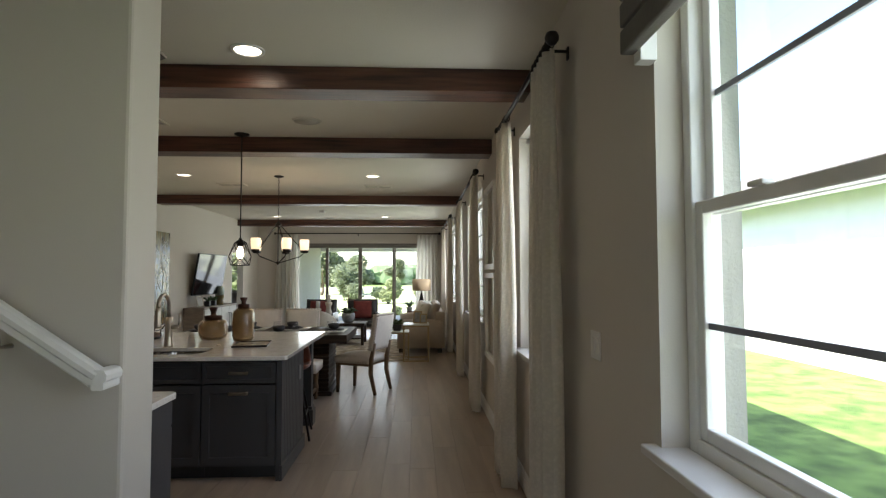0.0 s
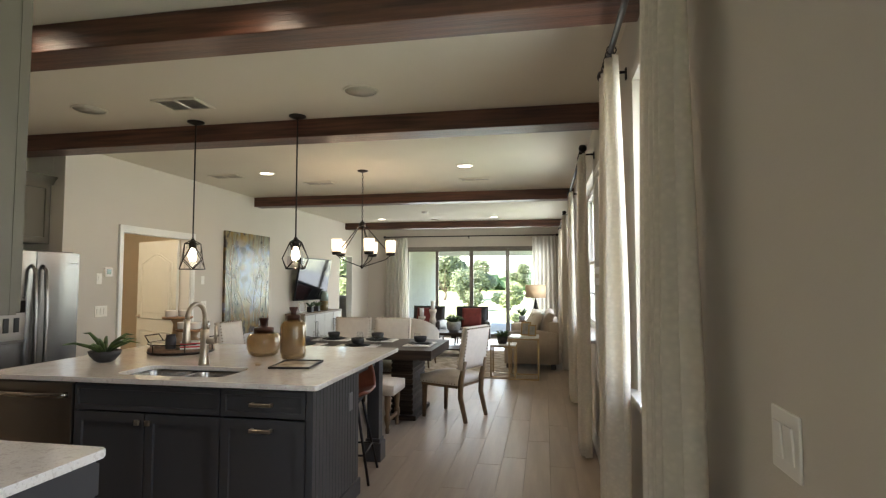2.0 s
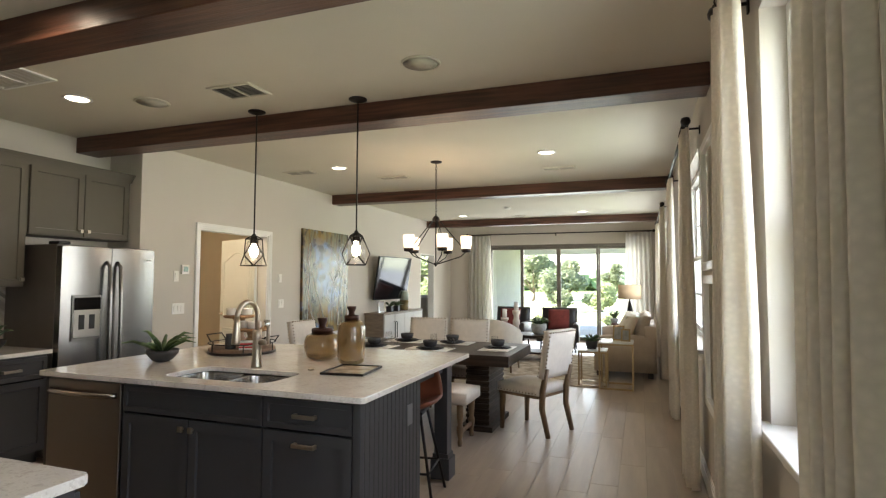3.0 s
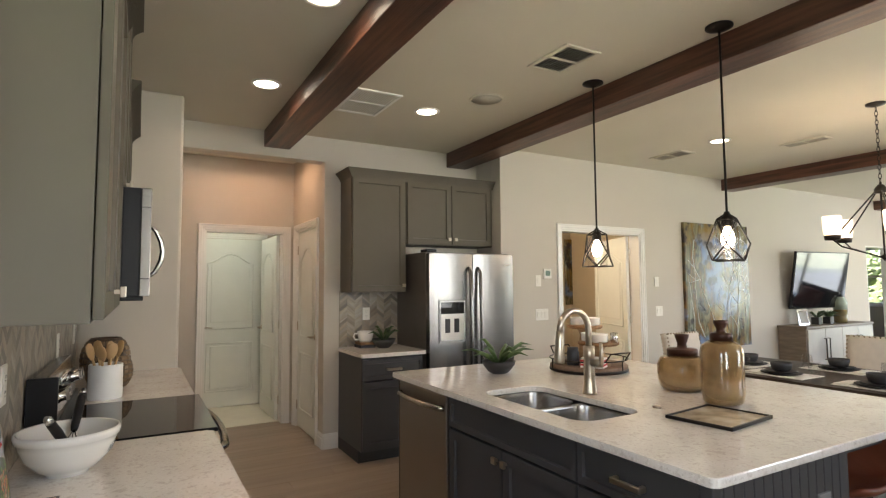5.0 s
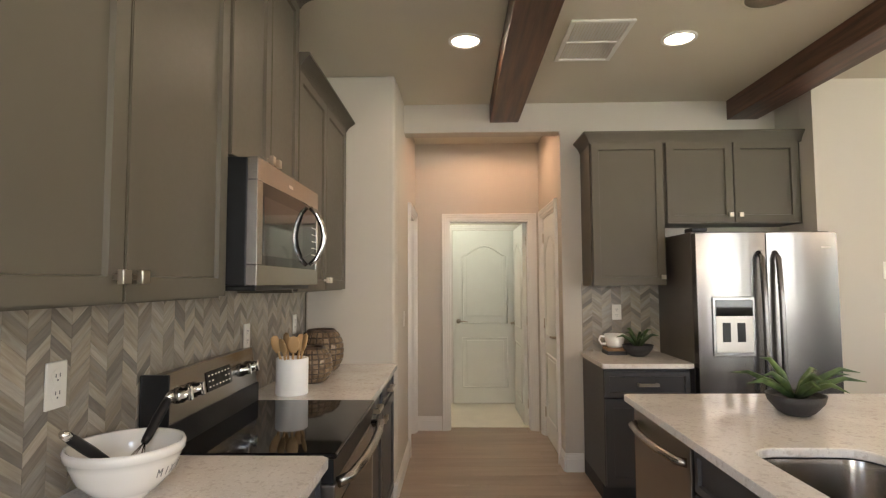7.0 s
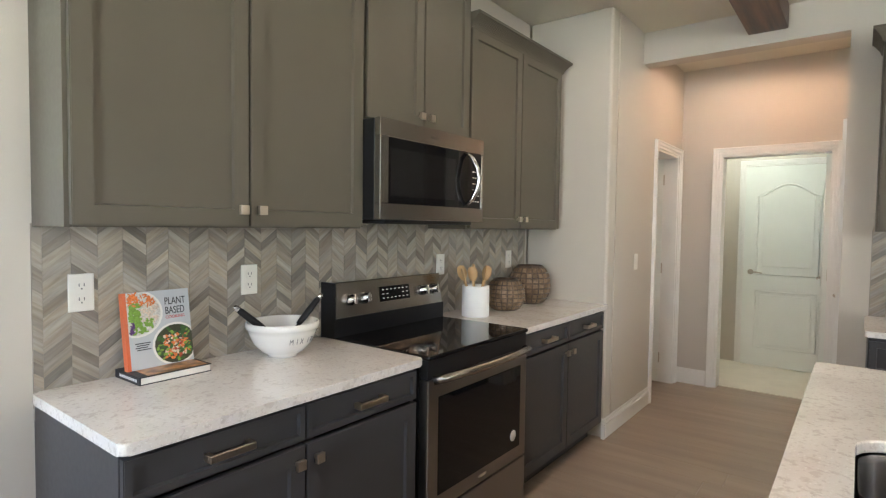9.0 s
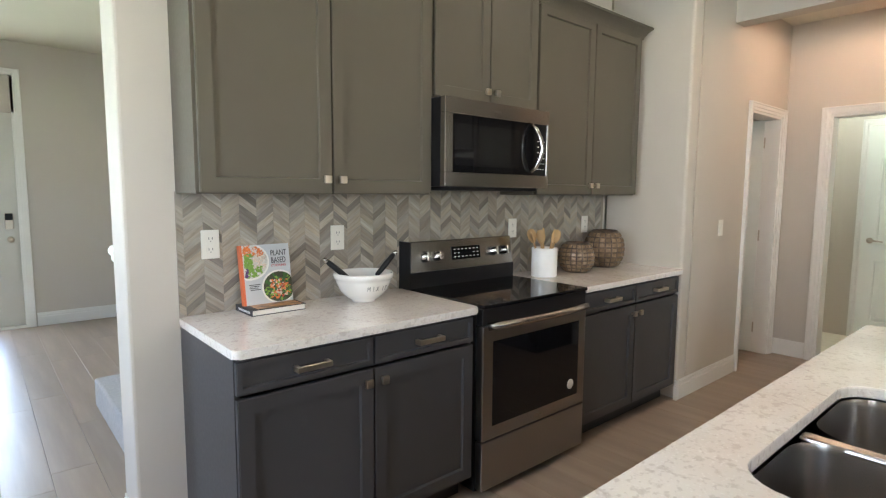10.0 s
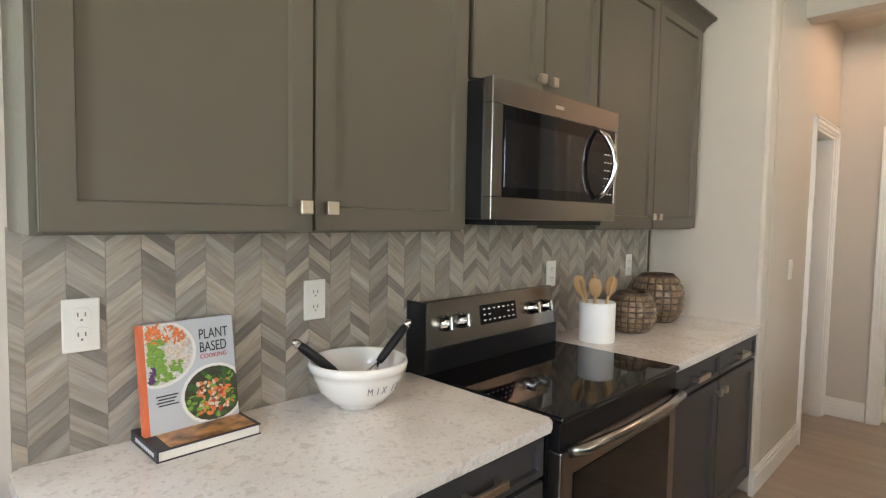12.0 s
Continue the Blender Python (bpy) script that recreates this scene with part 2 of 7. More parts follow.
wall_holes("wall_west", "y", WEST - 0.14, WEST, 5.56, NY, 0, H, ((*DEN, 0, 2.0), (*BED, 0, 2.02)), M["wall"], "warm grey painted wall with the television")
setting("wall_fridge_return", B((KW, WEST - 0.142, 5.56, 5.70, 0, H)), M["wall"], "short wall beside the fridge", "wall")
setting("wall_kitchen_west", B((KW - 0.14, KW - 0.001, HN, 5.70, 0, H)), M["wall"], "kitchen wall behind the fridge", "wall")
setting("wall_header", B((KW - 0.14, KW, HY, HN, HEAD, H)), M["wall"], "header over the hall opening", "wall")
wall_holes("wall_hall_north", "x", HN, HN + 0.14, HALL, KW - 0.14, 0, HEAD + 0.2, ((-5.64, -4.90, 0, 2.0),), M["wall"], "hall wall with the pantry door")
HD = (3.057, 3.845)
wall_holes("wall_hall_west", "y", HALL - 0.14, HALL, HY - 0.3, HN + 0.14, 0, H, ((*HD, 0, 2.0),), M["wall"], "hall wall with the laundry door")
CD = (-5.70, -5.06)
wall_holes("wall_hall_south", "x", HY - 0.14, HY, HALL, -4.20, 0, H, ((*CD, 0, 2.0),), M["wall"], "hall wall with the closet door")
setting("wall_counter_end", B((-4.20, -4.07, RY, HY, 0, H), bev=0.018), M["wall"], "wall end with rounded corner beside the counter", "wall")
setting("wall_range", B((-4.07, -1.0, 1.93, RY, 0, H), bev=0.012), M["wall"], "painted wall behind the range and stairs", "wall")
setting("wall_south", B((-0.0, WX, SY - 0.2, SY, 0, H), (-1.75, -0.95, SY - 0.2, SY, 0, H), (-0.95, 0.0, SY - 0.2, SY, 2.10, H)), M["wall"], "entry wall around the front door", "wall")
setting("wall_entry_west", B((-1.89, -1.75, SY - 0.2, 0.30, 0, H)), M["wall"], "entry side wall", "wall")
setting("wall_stair", B((-5.0, -1.89, 0.16, 0.30, 0, H)), M["wall"], "far wall of the stairs", "wall")
setting("wall_stair_end", B((-5.0, -4.86, 0.30, 1.93, 0, H)), M["wall"], "wall at the stair head", "wall")
setting("ceiling", B((-5.0, WX + 0.25, SY - 0.2, NY + 0.2, H, H + 0.15), (WEST - 2.2, -5.0, 5.5, NY + 0.2, H, H + 0.15)), M["ceiling"], "textured cream painted ceiling", "ceiling")
setting("ceiling_hall", B((HALL - 0.14, KW - 0.141, HY, HN, HEAD + 0.2, HEAD + 0.3)), M["ceiling"], "lower hall ceiling", "ceiling")
setting("floor", B((-6.6, WX + 0.2, SY - 0.2, NY + 0.1, -0.15, -0.006)), M["gapdark"], "light oak plank floor", "floor")

for n, (ya, yb, z0) in enumerate(((3.40, 3.62, 2.622), (5.20, 5.43, 2.622), (9.05, 9.28, 2.622), (13.1, 13.32, 2.622))):
    x0 = KW if n < 2 else WEST
    tagged(solid("ceiling_beam", B((x0, WX, ya, yb, z0, H), bev=0.006), M["beam"]), "dark reddish-brown stained wooden ceiling beam", "beam", "ceiling beams")


# ---- trim, doors, windows ----
def baseboard(x0, y0, x1, y1, nx, ny):
    """Along a wall from one end to the other; nx, ny: the way it faces."""
    for h0, h1, t in ((0, 0.095, 0.014), (0.095, 0.118, 0.010), (0.118, 0.135, 0.006)):
        yield (min(x0, x1, x0 + nx * t, x1 + nx * t), max(x0, x1, x0 + nx * t, x1 + nx * t),
               min(y0, y1, y0 + ny * t, y1 + ny * t), max(y0, y1, y0 + ny * t, y1 + ny * t), h0, h1)


runs = ((WX, 1.0, WX, NY, -1, 0), (WEST, 7.565, WEST, 12.75, 1, 0), (WEST, 5.70, WEST, 6.27, 1, 0), (WEST, NY, SL0, NY, 0, -1), (SL1, NY, WX, NY, 0, -1),
        (-4.99, HY, -4.085, HY, 0, 1), (-4.07, 2.73, -4.07, 2.755, 1, 0), (HALL, HY, HALL, 2.99, 1, 0), (-4.83, HN, KW, HN, 0, -1), (KW, HN, KW, 4.068, 1, 0),
        (-1.75, SY, -1.02, SY, 0, 1), (-1.75, SY, -1.75, 0.30, 1, 0), (-1.0, 1.94, -1.0, 2.15, 1, 0), (-1.16, RY, -1.0, RY, 0, 1))
for r in runs:
    setting("baseboard", B(*baseboard(*r), bev=0.002, seg=1), M["trim"], "white painted stepped baseboard", "baseboard")


def casing(axis, c, face, a, b, top, w=0.062):
    """Door trim on a wall face: axis the wall runs along, c its face, face the way it looks."""
    def bx(p, q, z0, z1, t0, t1):
        lo, hi = sorted((c + face * t0, c + face * t1))
        return (p, q, lo, hi, z0, z1) if axis == "x" else (lo, hi, p, q, z0, z1)
    out = []
    for p, q, t in ((0, w, 0.012), (w * 0.35, w, 0.019), (w * 0.75, w, 0.024)):
        q -= t * 0.09
        out += [bx(a - q, a - p, 0, top + q, -0.002, t), bx(b + p, b + q, 0, top + q, -0.002, t), bx(a - p, b + p, top + p, top + q - 0.0004, -0.002, t - 0.0004)]
    return B(*out, bev=0.0015, seg=1)


def jamb(axis, c0, c1, a, b, top):
    o = []
    for p, q, z0, z1 in ((a, a + 0.018, 0, top), (b - 0.018, b, 0, top), (a + 0.018, b - 0.018, top - 0.018, top)):
        o.append((p, q, c0 - 0.001, c1 + 0.001, z0, z1) if axis == "x" else (c0 - 0.001, c1 + 0.001, p, q, z0, z1))
    return B(*o)


def door_leaf(name, w, h, at, rz, side=1, label="white two-panel interior door with arched top panel", hinges=True, handle_side=1):
    """A moulded two-panel leaf: hinge at x 0, front to -y."""
    d = thing(name, label, "door", at, rz)
    d["kind"] = "structure"
    part("leaf", B((0, w, 0, 0.035, 0.012, h), bev=0.002), M["door"], d)
    for face in (0, 1):
        y = 0.0 if face == 0 else 0.035
        s = -1 if face == 0 else 1
        m = 0.115
        arch = [(m, 0.93), (w - m, 0.93), (w - m, h - 0.30)]
        arch += [(w - m - (w - 2 * m) * k / 10, h - 0.30 + 0.12 * math.sin(math.pi * k / 10) ** 1.6) for k in range(1, 10)] + [(m, h - 0.30)]
        low = [(m, 0.20), (w - m, 0.20), (w - m, 0.76), (m, 0.76)]
        for nm, line in (("upper_panel", arch), ("lower_panel", low)):
            bm = tube([(x, y, z) for x, z in line], 0.011, 6, closed=True)
            cx, cz = sum(p[0] for p in line) / len(line), sum(p[1] for p in line) / len(line)
            ins = [(cx + (x - cx) * 0.84, cz + (z - cz) * 0.89) for x, z in line]
            b2 = sheet([(x, z) for x, z in ins], -0.007, 0.007, bev=0.005)
            turn(b2, pose(0, y, 0, 90))
            me = bpy.data.meshes.new("tmp")
            b2.to_mesh(me)
            bm.from_mesh(me)
            b2.free()
            bpy.data.meshes.remove(me)
            part(nm, bm, M["door"], d)
        lev = part("lever_handle", turn(lathe(((0.027, 0), (0.027, 0.008), (0.010, 0.012), (0.010, 0.045), (0.0, 0.045)), 14), pose(w - 0.065, y, 0.95, 90 if s < 0 else -90)), M["nickel"], d, "brushed nickel lever handle")
        part("lever", tube([(w - 0.065, y + s * 0.045, 0.95), (w - 0.11, y + s * 0.05, 0.952), (w - 0.17, y + s * 0.047, 0.944)], [0.008, 0.0075, 0.006], 8), M["nickel"], lev)
    if hinges:
        for z in (0.22, 1.02, 1.80):
            part("hinge", B((-0.012, 0.012, -0.010, 0.004, z - 0.045, z + 0.045), bev=0.002), M["nickel"], d)
    return d


for nm, args in (("trim_hall_door", ("y", HALL, 1, *HD, 2.0)), ("trim_closet_door", ("x", HY, 1, *CD, 2.0)), ("trim_pantry_door", ("x", HN, -1, -5.64, -4.90, 2.0)),
                 ("trim_den_door", ("y", WEST, 1, *DEN, 2.0)), ("trim_front_door", ("x", SY, 1, -0.95, 0.0, 2.45))):
    setting(nm, casing(*args), M["trim"], "white painted door casing", "trim")
for nm, args in (("jamb_hall_door", ("y", HALL - 0.14, HALL, *HD, 2.0)), ("jamb_closet_door", ("x", HY - 0.14, HY, *CD, 2.0)), ("jamb_pantry_door", ("x", HN, HN + 0.14, -5.64, -4.90, 2.0)),
                 ("jamb_den_door", ("y", WEST - 0.14, WEST, *DEN, 2.0)), ("jamb_bedroom_door", ("y", WEST - 0.14, WEST, *BED, 2.02))):
    setting(nm, jamb(*args), M["trim"], "white painted door jamb", "trim")
door_leaf("pantry_door", 0.70, 1.98, (-5.62, HN + 0.012, 0.0), 0)
door_leaf("laundry_door", 0.74, 1.98, (HALL - 0.14, HD[1] - 0.022, 0.0), 181)
door_leaf("closet_door", 0.60, 1.98, (CD[0] + 0.02, HY - 0.12, 0.0), -72)
door_leaf("den_door", 1.0, 1.98, (WEST - 0.14, DEN[1] - 0.03, 0.0), 156)
# laundry: tiled room with a door opposite
LX = -6.97
M["tile"] = mat("laundry_tile", (0.74, 0.70, 0.60), 0.35, vary=0.04)
setting("floor_laundry", B((LX, HALL - 0.10, 2.0, 5.2, -0.02, 0.006)), M["tile"], "pale laundry floor tile", "floor")
wall_holes("wall_laundry_far", "y", LX - 0.14, LX, 2.0, 5.2, 0, H, (), M["wall"], "laundry wall")
setting("wall_laundry_south", B((LX, HALL - 0.14, 1.9, 2.0, 0, H)), M["wall"], "laundry wall", "wall")
setting("wall_laundry_north", B((LX, HALL - 0.14, 5.2, 5.3, 0, H)), M["wall"], "laundry wall", "wall")
setting("ceiling_laundry", B((LX - 0.14, HALL - 0.14, 1.9, 5.3, H, H + 0.1)), M["ceiling"], "laundry ceiling", "ceiling")
door_leaf("garage_door", 0.74, 2.0, (LX + 0.036, 3.83, 0.0), -90, hinges=False)
setting("trim_garage_door", casing("y", LX, 1, 3.085, 3.835, 2.01), M["trim"], "white painted door casing", "trim")
# closet and pantry behind their doors
setting("wall_closet", B((-6.0, -4.3, 1.9, 1.93, 0, H), (-6.1, -6.0, 1.9, 2.6, 0, H)), M["wall"], "closet wall", "wall")
setting("ceiling_closet", B((-6.1, -5.0, 1.9, HY - 0.14, H, H + 0.1)), M["ceiling"], "closet ceiling", "ceiling")
setting("wall_pantry", B((HALL - 0.14, KW - 0.14, 5.5, 5.6, 0, H), (HALL - 0.14, HALL, HN + 0.14, 5.5, 0, H)), M["wall"], "pantry wall", "wall")
setting("ceiling_pantry", B((HALL, KW - 0.14, HN + 0.14, 5.5, H, H + 0.1)), M["ceiling"], "pantry ceiling", "ceiling")
# den and bedroom behind the west wall
setting("wall_den", B((-7.4, -7.26, 5.7, 9.2, 0, H), (-7.26, WEST - 0.14, 5.6, 5.70, 0, H), (-7.26, WEST - 0.14, 9.2, 9.3, 0, H)), mat("den_paint", (0.66, 0.56, 0.42), 0.85, vary=0.02), "tan painted den wall", "wall")
setting("wall_bedroom_south", B((-6.45, WEST - 0.14, 11.6, 11.7, 0, H)), M["wall"], "bedroom wall", "wall")
setting("wall_bedroom_west", B((-6.45, -6.3, 11.7, NY, 0, H)), M["wall"], "bedroom wall", "wall")
setting("ceiling_den", B((-7.4, -6.45, 5.6, 9.3, H, H + 0.1)), M["ceiling"], "den ceiling", "ceiling")
setting("floor_den", B((-7.4, -6.6, 5.6, 9.3, -0.15, -0.004)), M["plank"], "den floor", "floor")


def sash_window(name, y0, y1, z0, z1, xin=WX + 0.085):
    w = thing(name, "white vinyl double-hung window with cross bars and stone sill", "window", (0, 0, 0))
    w["kind"] = "structure"
    zm = (z0 + z1) / 2 - 0.03
    f = 0.045
    part("window_frame", B((xin, xin + 0.09, y0, y0 + f, z0, z1), (xin, xin + 0.09, y1 - f, y1, z0, z1), (xin, xin + 0.09, y0 + f, y1 - f, z0, z0 + f), (xin, xin + 0.09, y0 + f, y1 - f, z1 - f, z1), bev=0.003, seg=1), M["trim"], w)
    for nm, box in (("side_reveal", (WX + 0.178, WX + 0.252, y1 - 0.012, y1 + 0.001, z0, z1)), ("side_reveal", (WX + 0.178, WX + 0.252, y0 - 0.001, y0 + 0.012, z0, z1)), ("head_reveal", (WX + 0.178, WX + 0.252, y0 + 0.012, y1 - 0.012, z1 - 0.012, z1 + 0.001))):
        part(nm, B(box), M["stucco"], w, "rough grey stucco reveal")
    for nm, a, b, dx in (("lower_sash", z0 + f, zm + 0.02, 0.01), ("upper_sash", zm - 0.02, z1 - f, 0.045)):
        r = 0.038
        ya, yb = y0 + f, y1 - f
        s = part(nm, B((xin + dx, xin + dx + 0.032, ya, ya + r, a, b), (xin + dx, xin + dx + 0.032, yb - r, yb, a, b), (xin + dx, xin + dx + 0.032, ya + r, yb - r, a, a + r), (xin + dx, xin + dx + 0.032, ya + r, yb - r, b - r, b), bev=0.003, seg=1), M["trim"], w)
        part("muntin", B((xin + dx + 0.012, xin + dx + 0.022, ya + r, yb - r, (a + b) / 2 - 0.026, (a + b) / 2 - 0.008)), M["muntin"], s)
        p = part("pane", B((xin + dx + 0.015, xin + dx + 0.019, ya + r - 0.004, yb - r + 0.004, a + r - 0.004, b - r + 0.004)), M["glass"], s)
        p.visible_shadow = False
    for y in (y0 + (y1 - y0) * 0.27, y0 + (y1 - y0) * 0.73):
        part("sash_lock", B((xin - 0.004, xin + 0.03, y - 0.03, y + 0.03, zm + 0.02, zm + 0.034), bev=0.004), M["plastic"], w)
    part("window_sill", B((WX - 0.045, xin, y0 - 0.05, y1 + 0.05, z0 - 0.024, z0 + 0.005), bev=0.005), M["sill"], w, "white cultured marble sill")
    return w


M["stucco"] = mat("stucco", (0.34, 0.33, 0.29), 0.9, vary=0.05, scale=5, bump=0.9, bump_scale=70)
M["muntin"] = mat("muntin_grey", (0.24, 0.25, 0.28), 0.4, vary=0.02)
M["sill"] = mat("marble_sill", (0.78, 0.76, 0.73), 0.2, vary=0.04, scale=8)
for k, (ya, yb, za, zb) in enumerate(WIN):
    sash_window("window_%d" % (k + 1), ya, yb, za, zb)
# roman shade over the first window
sh = thing("window_shade", "dark taupe slatted roman shade with pale valance ends", "window shade")
M["shade"] = mat("shade_cloth", (0.13, 0.115, 0.10), 0.8, vary=0.1, bump=0.3, bump_scale=120)
for k in range(4):
    part("fold", B((WX - 0.10, WX - 0.055, 0.2, 1.62, 2.13 + 0.085 * k, 2.205 + 0.085 * k), bev=0.008), M["shade"], sh)
part("bracket", B((WX - 0.055, WX - 0.002, 1.57, 1.62, 2.10, 2.47), bev=0.003), M["trim"], sh)
part("head_rail", B((WX - 0.055, WX - 0.002, 0.2, 1.57, 2.43, 2.47), bev=0.003), M["trim"], sh)

# front door with four lights
fd = thing("front_door", "pale grey front door with four horizontal glass lights", "door", (0, 0, 0))
fd["kind"] = "structure"
M["fdoor"] = mat("front_door_paint", (0.62, 0.60, 0.54), 0.4, vary=0.02)
fx0, fx1, fy0, fy1 = -0.945, -0.005, SY - 0.10, SY - 0.055
lz = ((0.18, 0.62), (0.75, 1.19), (1.31, 1.75), (1.88, 2.31))
bx = [(fx0, fx0 + 0.21, fy0, fy1, 0.02, 2.44), (fx1 - 0.21, fx1, fy0, fy1, 0.02, 2.44)]
zz = [0.02] + [z for p in lz for z in p] + [2.44]
bx += [(fx0 + 0.21, fx1 - 0.21, fy0, fy1, zz[2 * k], zz[2 * k + 1]) for k in range(5)]
part("leaf", B(*bx), M["fdoor"], fd)
for a, b in lz:
    p = part("pane", B((fx0 + 0.205, fx1 - 0.205, SY - 0.08, SY - 0.075, a - 0.005, b + 0.005)), M["glass"], fd)
    p.visible_shadow = False
part("keypad_lock", B((-0.89, -0.82, fy1, fy1 + 0.03, 0.98, 1.14), bev=0.01), M["nickel"], fd, "keypad deadbolt with dark top")
part("keypad", B((-0.885, -0.825, fy1 + 0.028, fy1 + 0.036, 1.07, 1.135), bev=0.004), M["black"], fd)
part("knob", turn(lathe(((0.03, 0), (0.03, 0.01), (0.012, 0.015), (0.012, 0.04), (0.028, 0.05), (0.026, 0.075), (0, 0.08)), 16), pose(-0.86, fy1, 0.88, -90)), M["nickel"], fd)
setting("jamb_front_door", B((-0.95, -0.93, SY - 0.2, SY, 0, 2.46), (-0.02, 0.0, SY - 0.2, SY, 0, 2.46), (-0.95, 0, SY - 0.2, SY, 2.445, 2.465), (-0.95, 0, SY - 0.2, SY + 0.01, 0, 0.018)), M["trim"], "front door jamb and threshold", "trim")
# stairs, carpeted, rising to the west
M["carpet"] = mat("stair_carpet", (0.50, 0.48, 0.46), 0.95, vary=0.10, scale=60, bump=0.9, bump_scale=260)
st = thing("staircase", "carpeted stairs in pale grey pile beside the wall", "stairs")
for k in range(12):
    x = -1.11 - 0.27 * k
    part("step", B((x - 0.30, x, 0.42 if k == 0 else 0.31, 1.925, 0.0, 0.185 * (k + 1)), bev=0.015), M["carpet"], st)
hr = thing("handrail", "white painted wall handrail with returned end", "handrail")
SECTION = ((-0.016, -0.036), (0.016, -0.036), (0.020, -0.030), (0.020, -0.012), (0.028, -0.004), (0.030, 0.012), (0.022, 0.026), (0.010, 0.031), (-0.010, 0.031), (-0.022, 0.026), (-0.030, 0.012), (-0.028, -0.004), (-0.020, -0.012), (-0.020, -0.030))


def moulded(p0, p1, bm):
    """A straight length of handrail with the moulded section."""
    p0, p1 = Vector(p0), Vector(p1)
    d = (p1 - p0).normalized()
    side = Vector((0, 0, 1)).cross(d).normalized()
    up = d.cross(side)
    ends = [[bm.verts.new(p + side * u + up * v) for u, v in SECTION] for p in (p0, p1)]
    n = len(SECTION)
    for k in range(n):
        bm.faces.new((ends[0][k], ends[0][(k + 1) % n], ends[1][(k + 1) % n], ends[1][k]))
    bm.faces.new(ends[0][::-1])
    bm.faces.new(ends[1])
    return bm


part("rail", moulded((-1.04, 1.855, 1.115), (-3.89, 1.855, 3.03), bmesh.new()), M["trim"], hr)
part("return_end", moulded((-1.030, 1.829, 1.112), (-1.030, 1.928, 1.112), bmesh.new()), M["trim"], hr)
for k in (0.9, 3, 6):
    part("bracket", tube([(-1.06 - 0.35 * k, 1.93, 1.0 + 0.235 * k), (-1.06 - 0.35 * k, 1.87, 1.0 + 0.235 * k), (-1.06 - 0.35 * k, 1.855, 1.10 + 0.235 * k)], 0.009), M["nickel"], hr)


# ---- kitchen ----
def shaker(x0, x1, z0, z1, t=0.02, rail=0.074):
    """A framed flat-panel front; its back at y 0, its face at -t."""
    r = min(rail, (z1 - z0) * 0.26)
    bm = B((x0, x1, -t, 0, z0, z1))
    front = [f for f in bm.faces if f.calc_center_median().y < -t + 1e-5]
    vs = [v for v in front[0].verts]
    bmesh.ops.inset_region(bm, faces=front, thickness=min(rail, r), depth=0.0)
    bmesh.ops.inset_region(bm, faces=front, thickness=0.005, depth=0.0)
    bmesh.ops.translate(bm, verts=front[0].verts[:], vec=(0, t * 0.6, 0))
    out_e = [e for e in bm.edges if all(abs(v.co.y + t) < 1e-5 and (min(abs(v.co.x - x0), abs(v.co.x - x1), abs(v.co.z - z0), abs(v.co.z - z1)) < 1e-5) for v in e.verts)]
    bmesh.ops.bevel(bm, geom=out_e, offset=0.0025, segments=2, affect="EDGES")
    return bm


def knob(parent, x, z, y=-0.02):
    k = B((x - 0.006, x + 0.006, y - 0.018, y + 0.001, z - 0.006, z + 0.006))
    bmesh.ops.create_cube(k, size=1, matrix=Matrix.Translation((x, y - 0.021, z)) @ Matrix.Diagonal((0.030, 0.014, 0.030, 1)))
    bmesh.ops.bevel(k, geom=k.edges[:], offset=0.0015, segments=1, affect="EDGES")
    return part("knob", k, M["nickel"], parent, "square brushed nickel knob")


def pull(parent, x, z, w=0.13, y=-0.02):
    return part("pull", B((x - w / 2, x + w / 2, y - 0.034, y - 0.022, z - 0.010, z + 0.010), (x - w / 2, x - w / 2 + 0.016, y - 0.024, y + 0.001, z - 0.010, z + 0.010), (x + w / 2 - 0.016, x + w / 2, y - 0.024, y + 0.001, z - 0.010, z + 0.010), bev=0.002, seg=1), M["nickel"], parent, "brushed nickel bar pull")


G = 0.0035


def carcass(c, w, d, z0, z1, paint, top=True):
    """Cabinet box of panels, hollow behind its doors."""
    t = 0.018
    for x in (0, w - t):
        part("side_panel", B((x, x + t, 0, d, z0, z1), bev=0.001, seg=1), paint, c)
    part("bottom_panel", B((t, w - t, 0, d, z0, z0 + t)), paint, c)
    if top:
        part("top_panel", B((t, w - t, 0, d, z1 - t, z1)), paint, c)
    part("back_panel", B((t, w - t, d - 0.010, d, z0 + t, z1 - t if top else z1)), paint, c)


def base_unit(w, at, rz, fronts, depth=0.56, h=0.845, label="charcoal painted base cabinet with shaker doors and drawers", group="kitchen base cabinets", top=None):
    """fronts: (kind, x0, x1, z0, z1, hardware) in the unit's own width."""
    c = thing("base_cabinet", label, "cabinet", at, rz, group)
    carcass(c, w, depth, 0.10, h, M["cab_low"], not top)
    if top:
        part("front_rail", B((0.018, w - 0.018, 0, 0.018, h - 0.07, h)), M["cab_low"], c)
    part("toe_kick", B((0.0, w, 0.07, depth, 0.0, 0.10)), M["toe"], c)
    for kind, x0, x1, z0, z1, hw in fronts:
        f = part(kind, shaker(x0 + G, x1 - G, z0 + G, z1 - G, rail=0.05 if kind == "drawer" else 0.074), M["cab_low"], c)
        if hw == "pull":
            pull(f, (x0 + x1) / 2, (z0 + z1) / 2)
        elif hw:
            knob(f, x0 + 0.035 if hw == "L" else x1 - 0.035, z1 - 0.05)
    return c


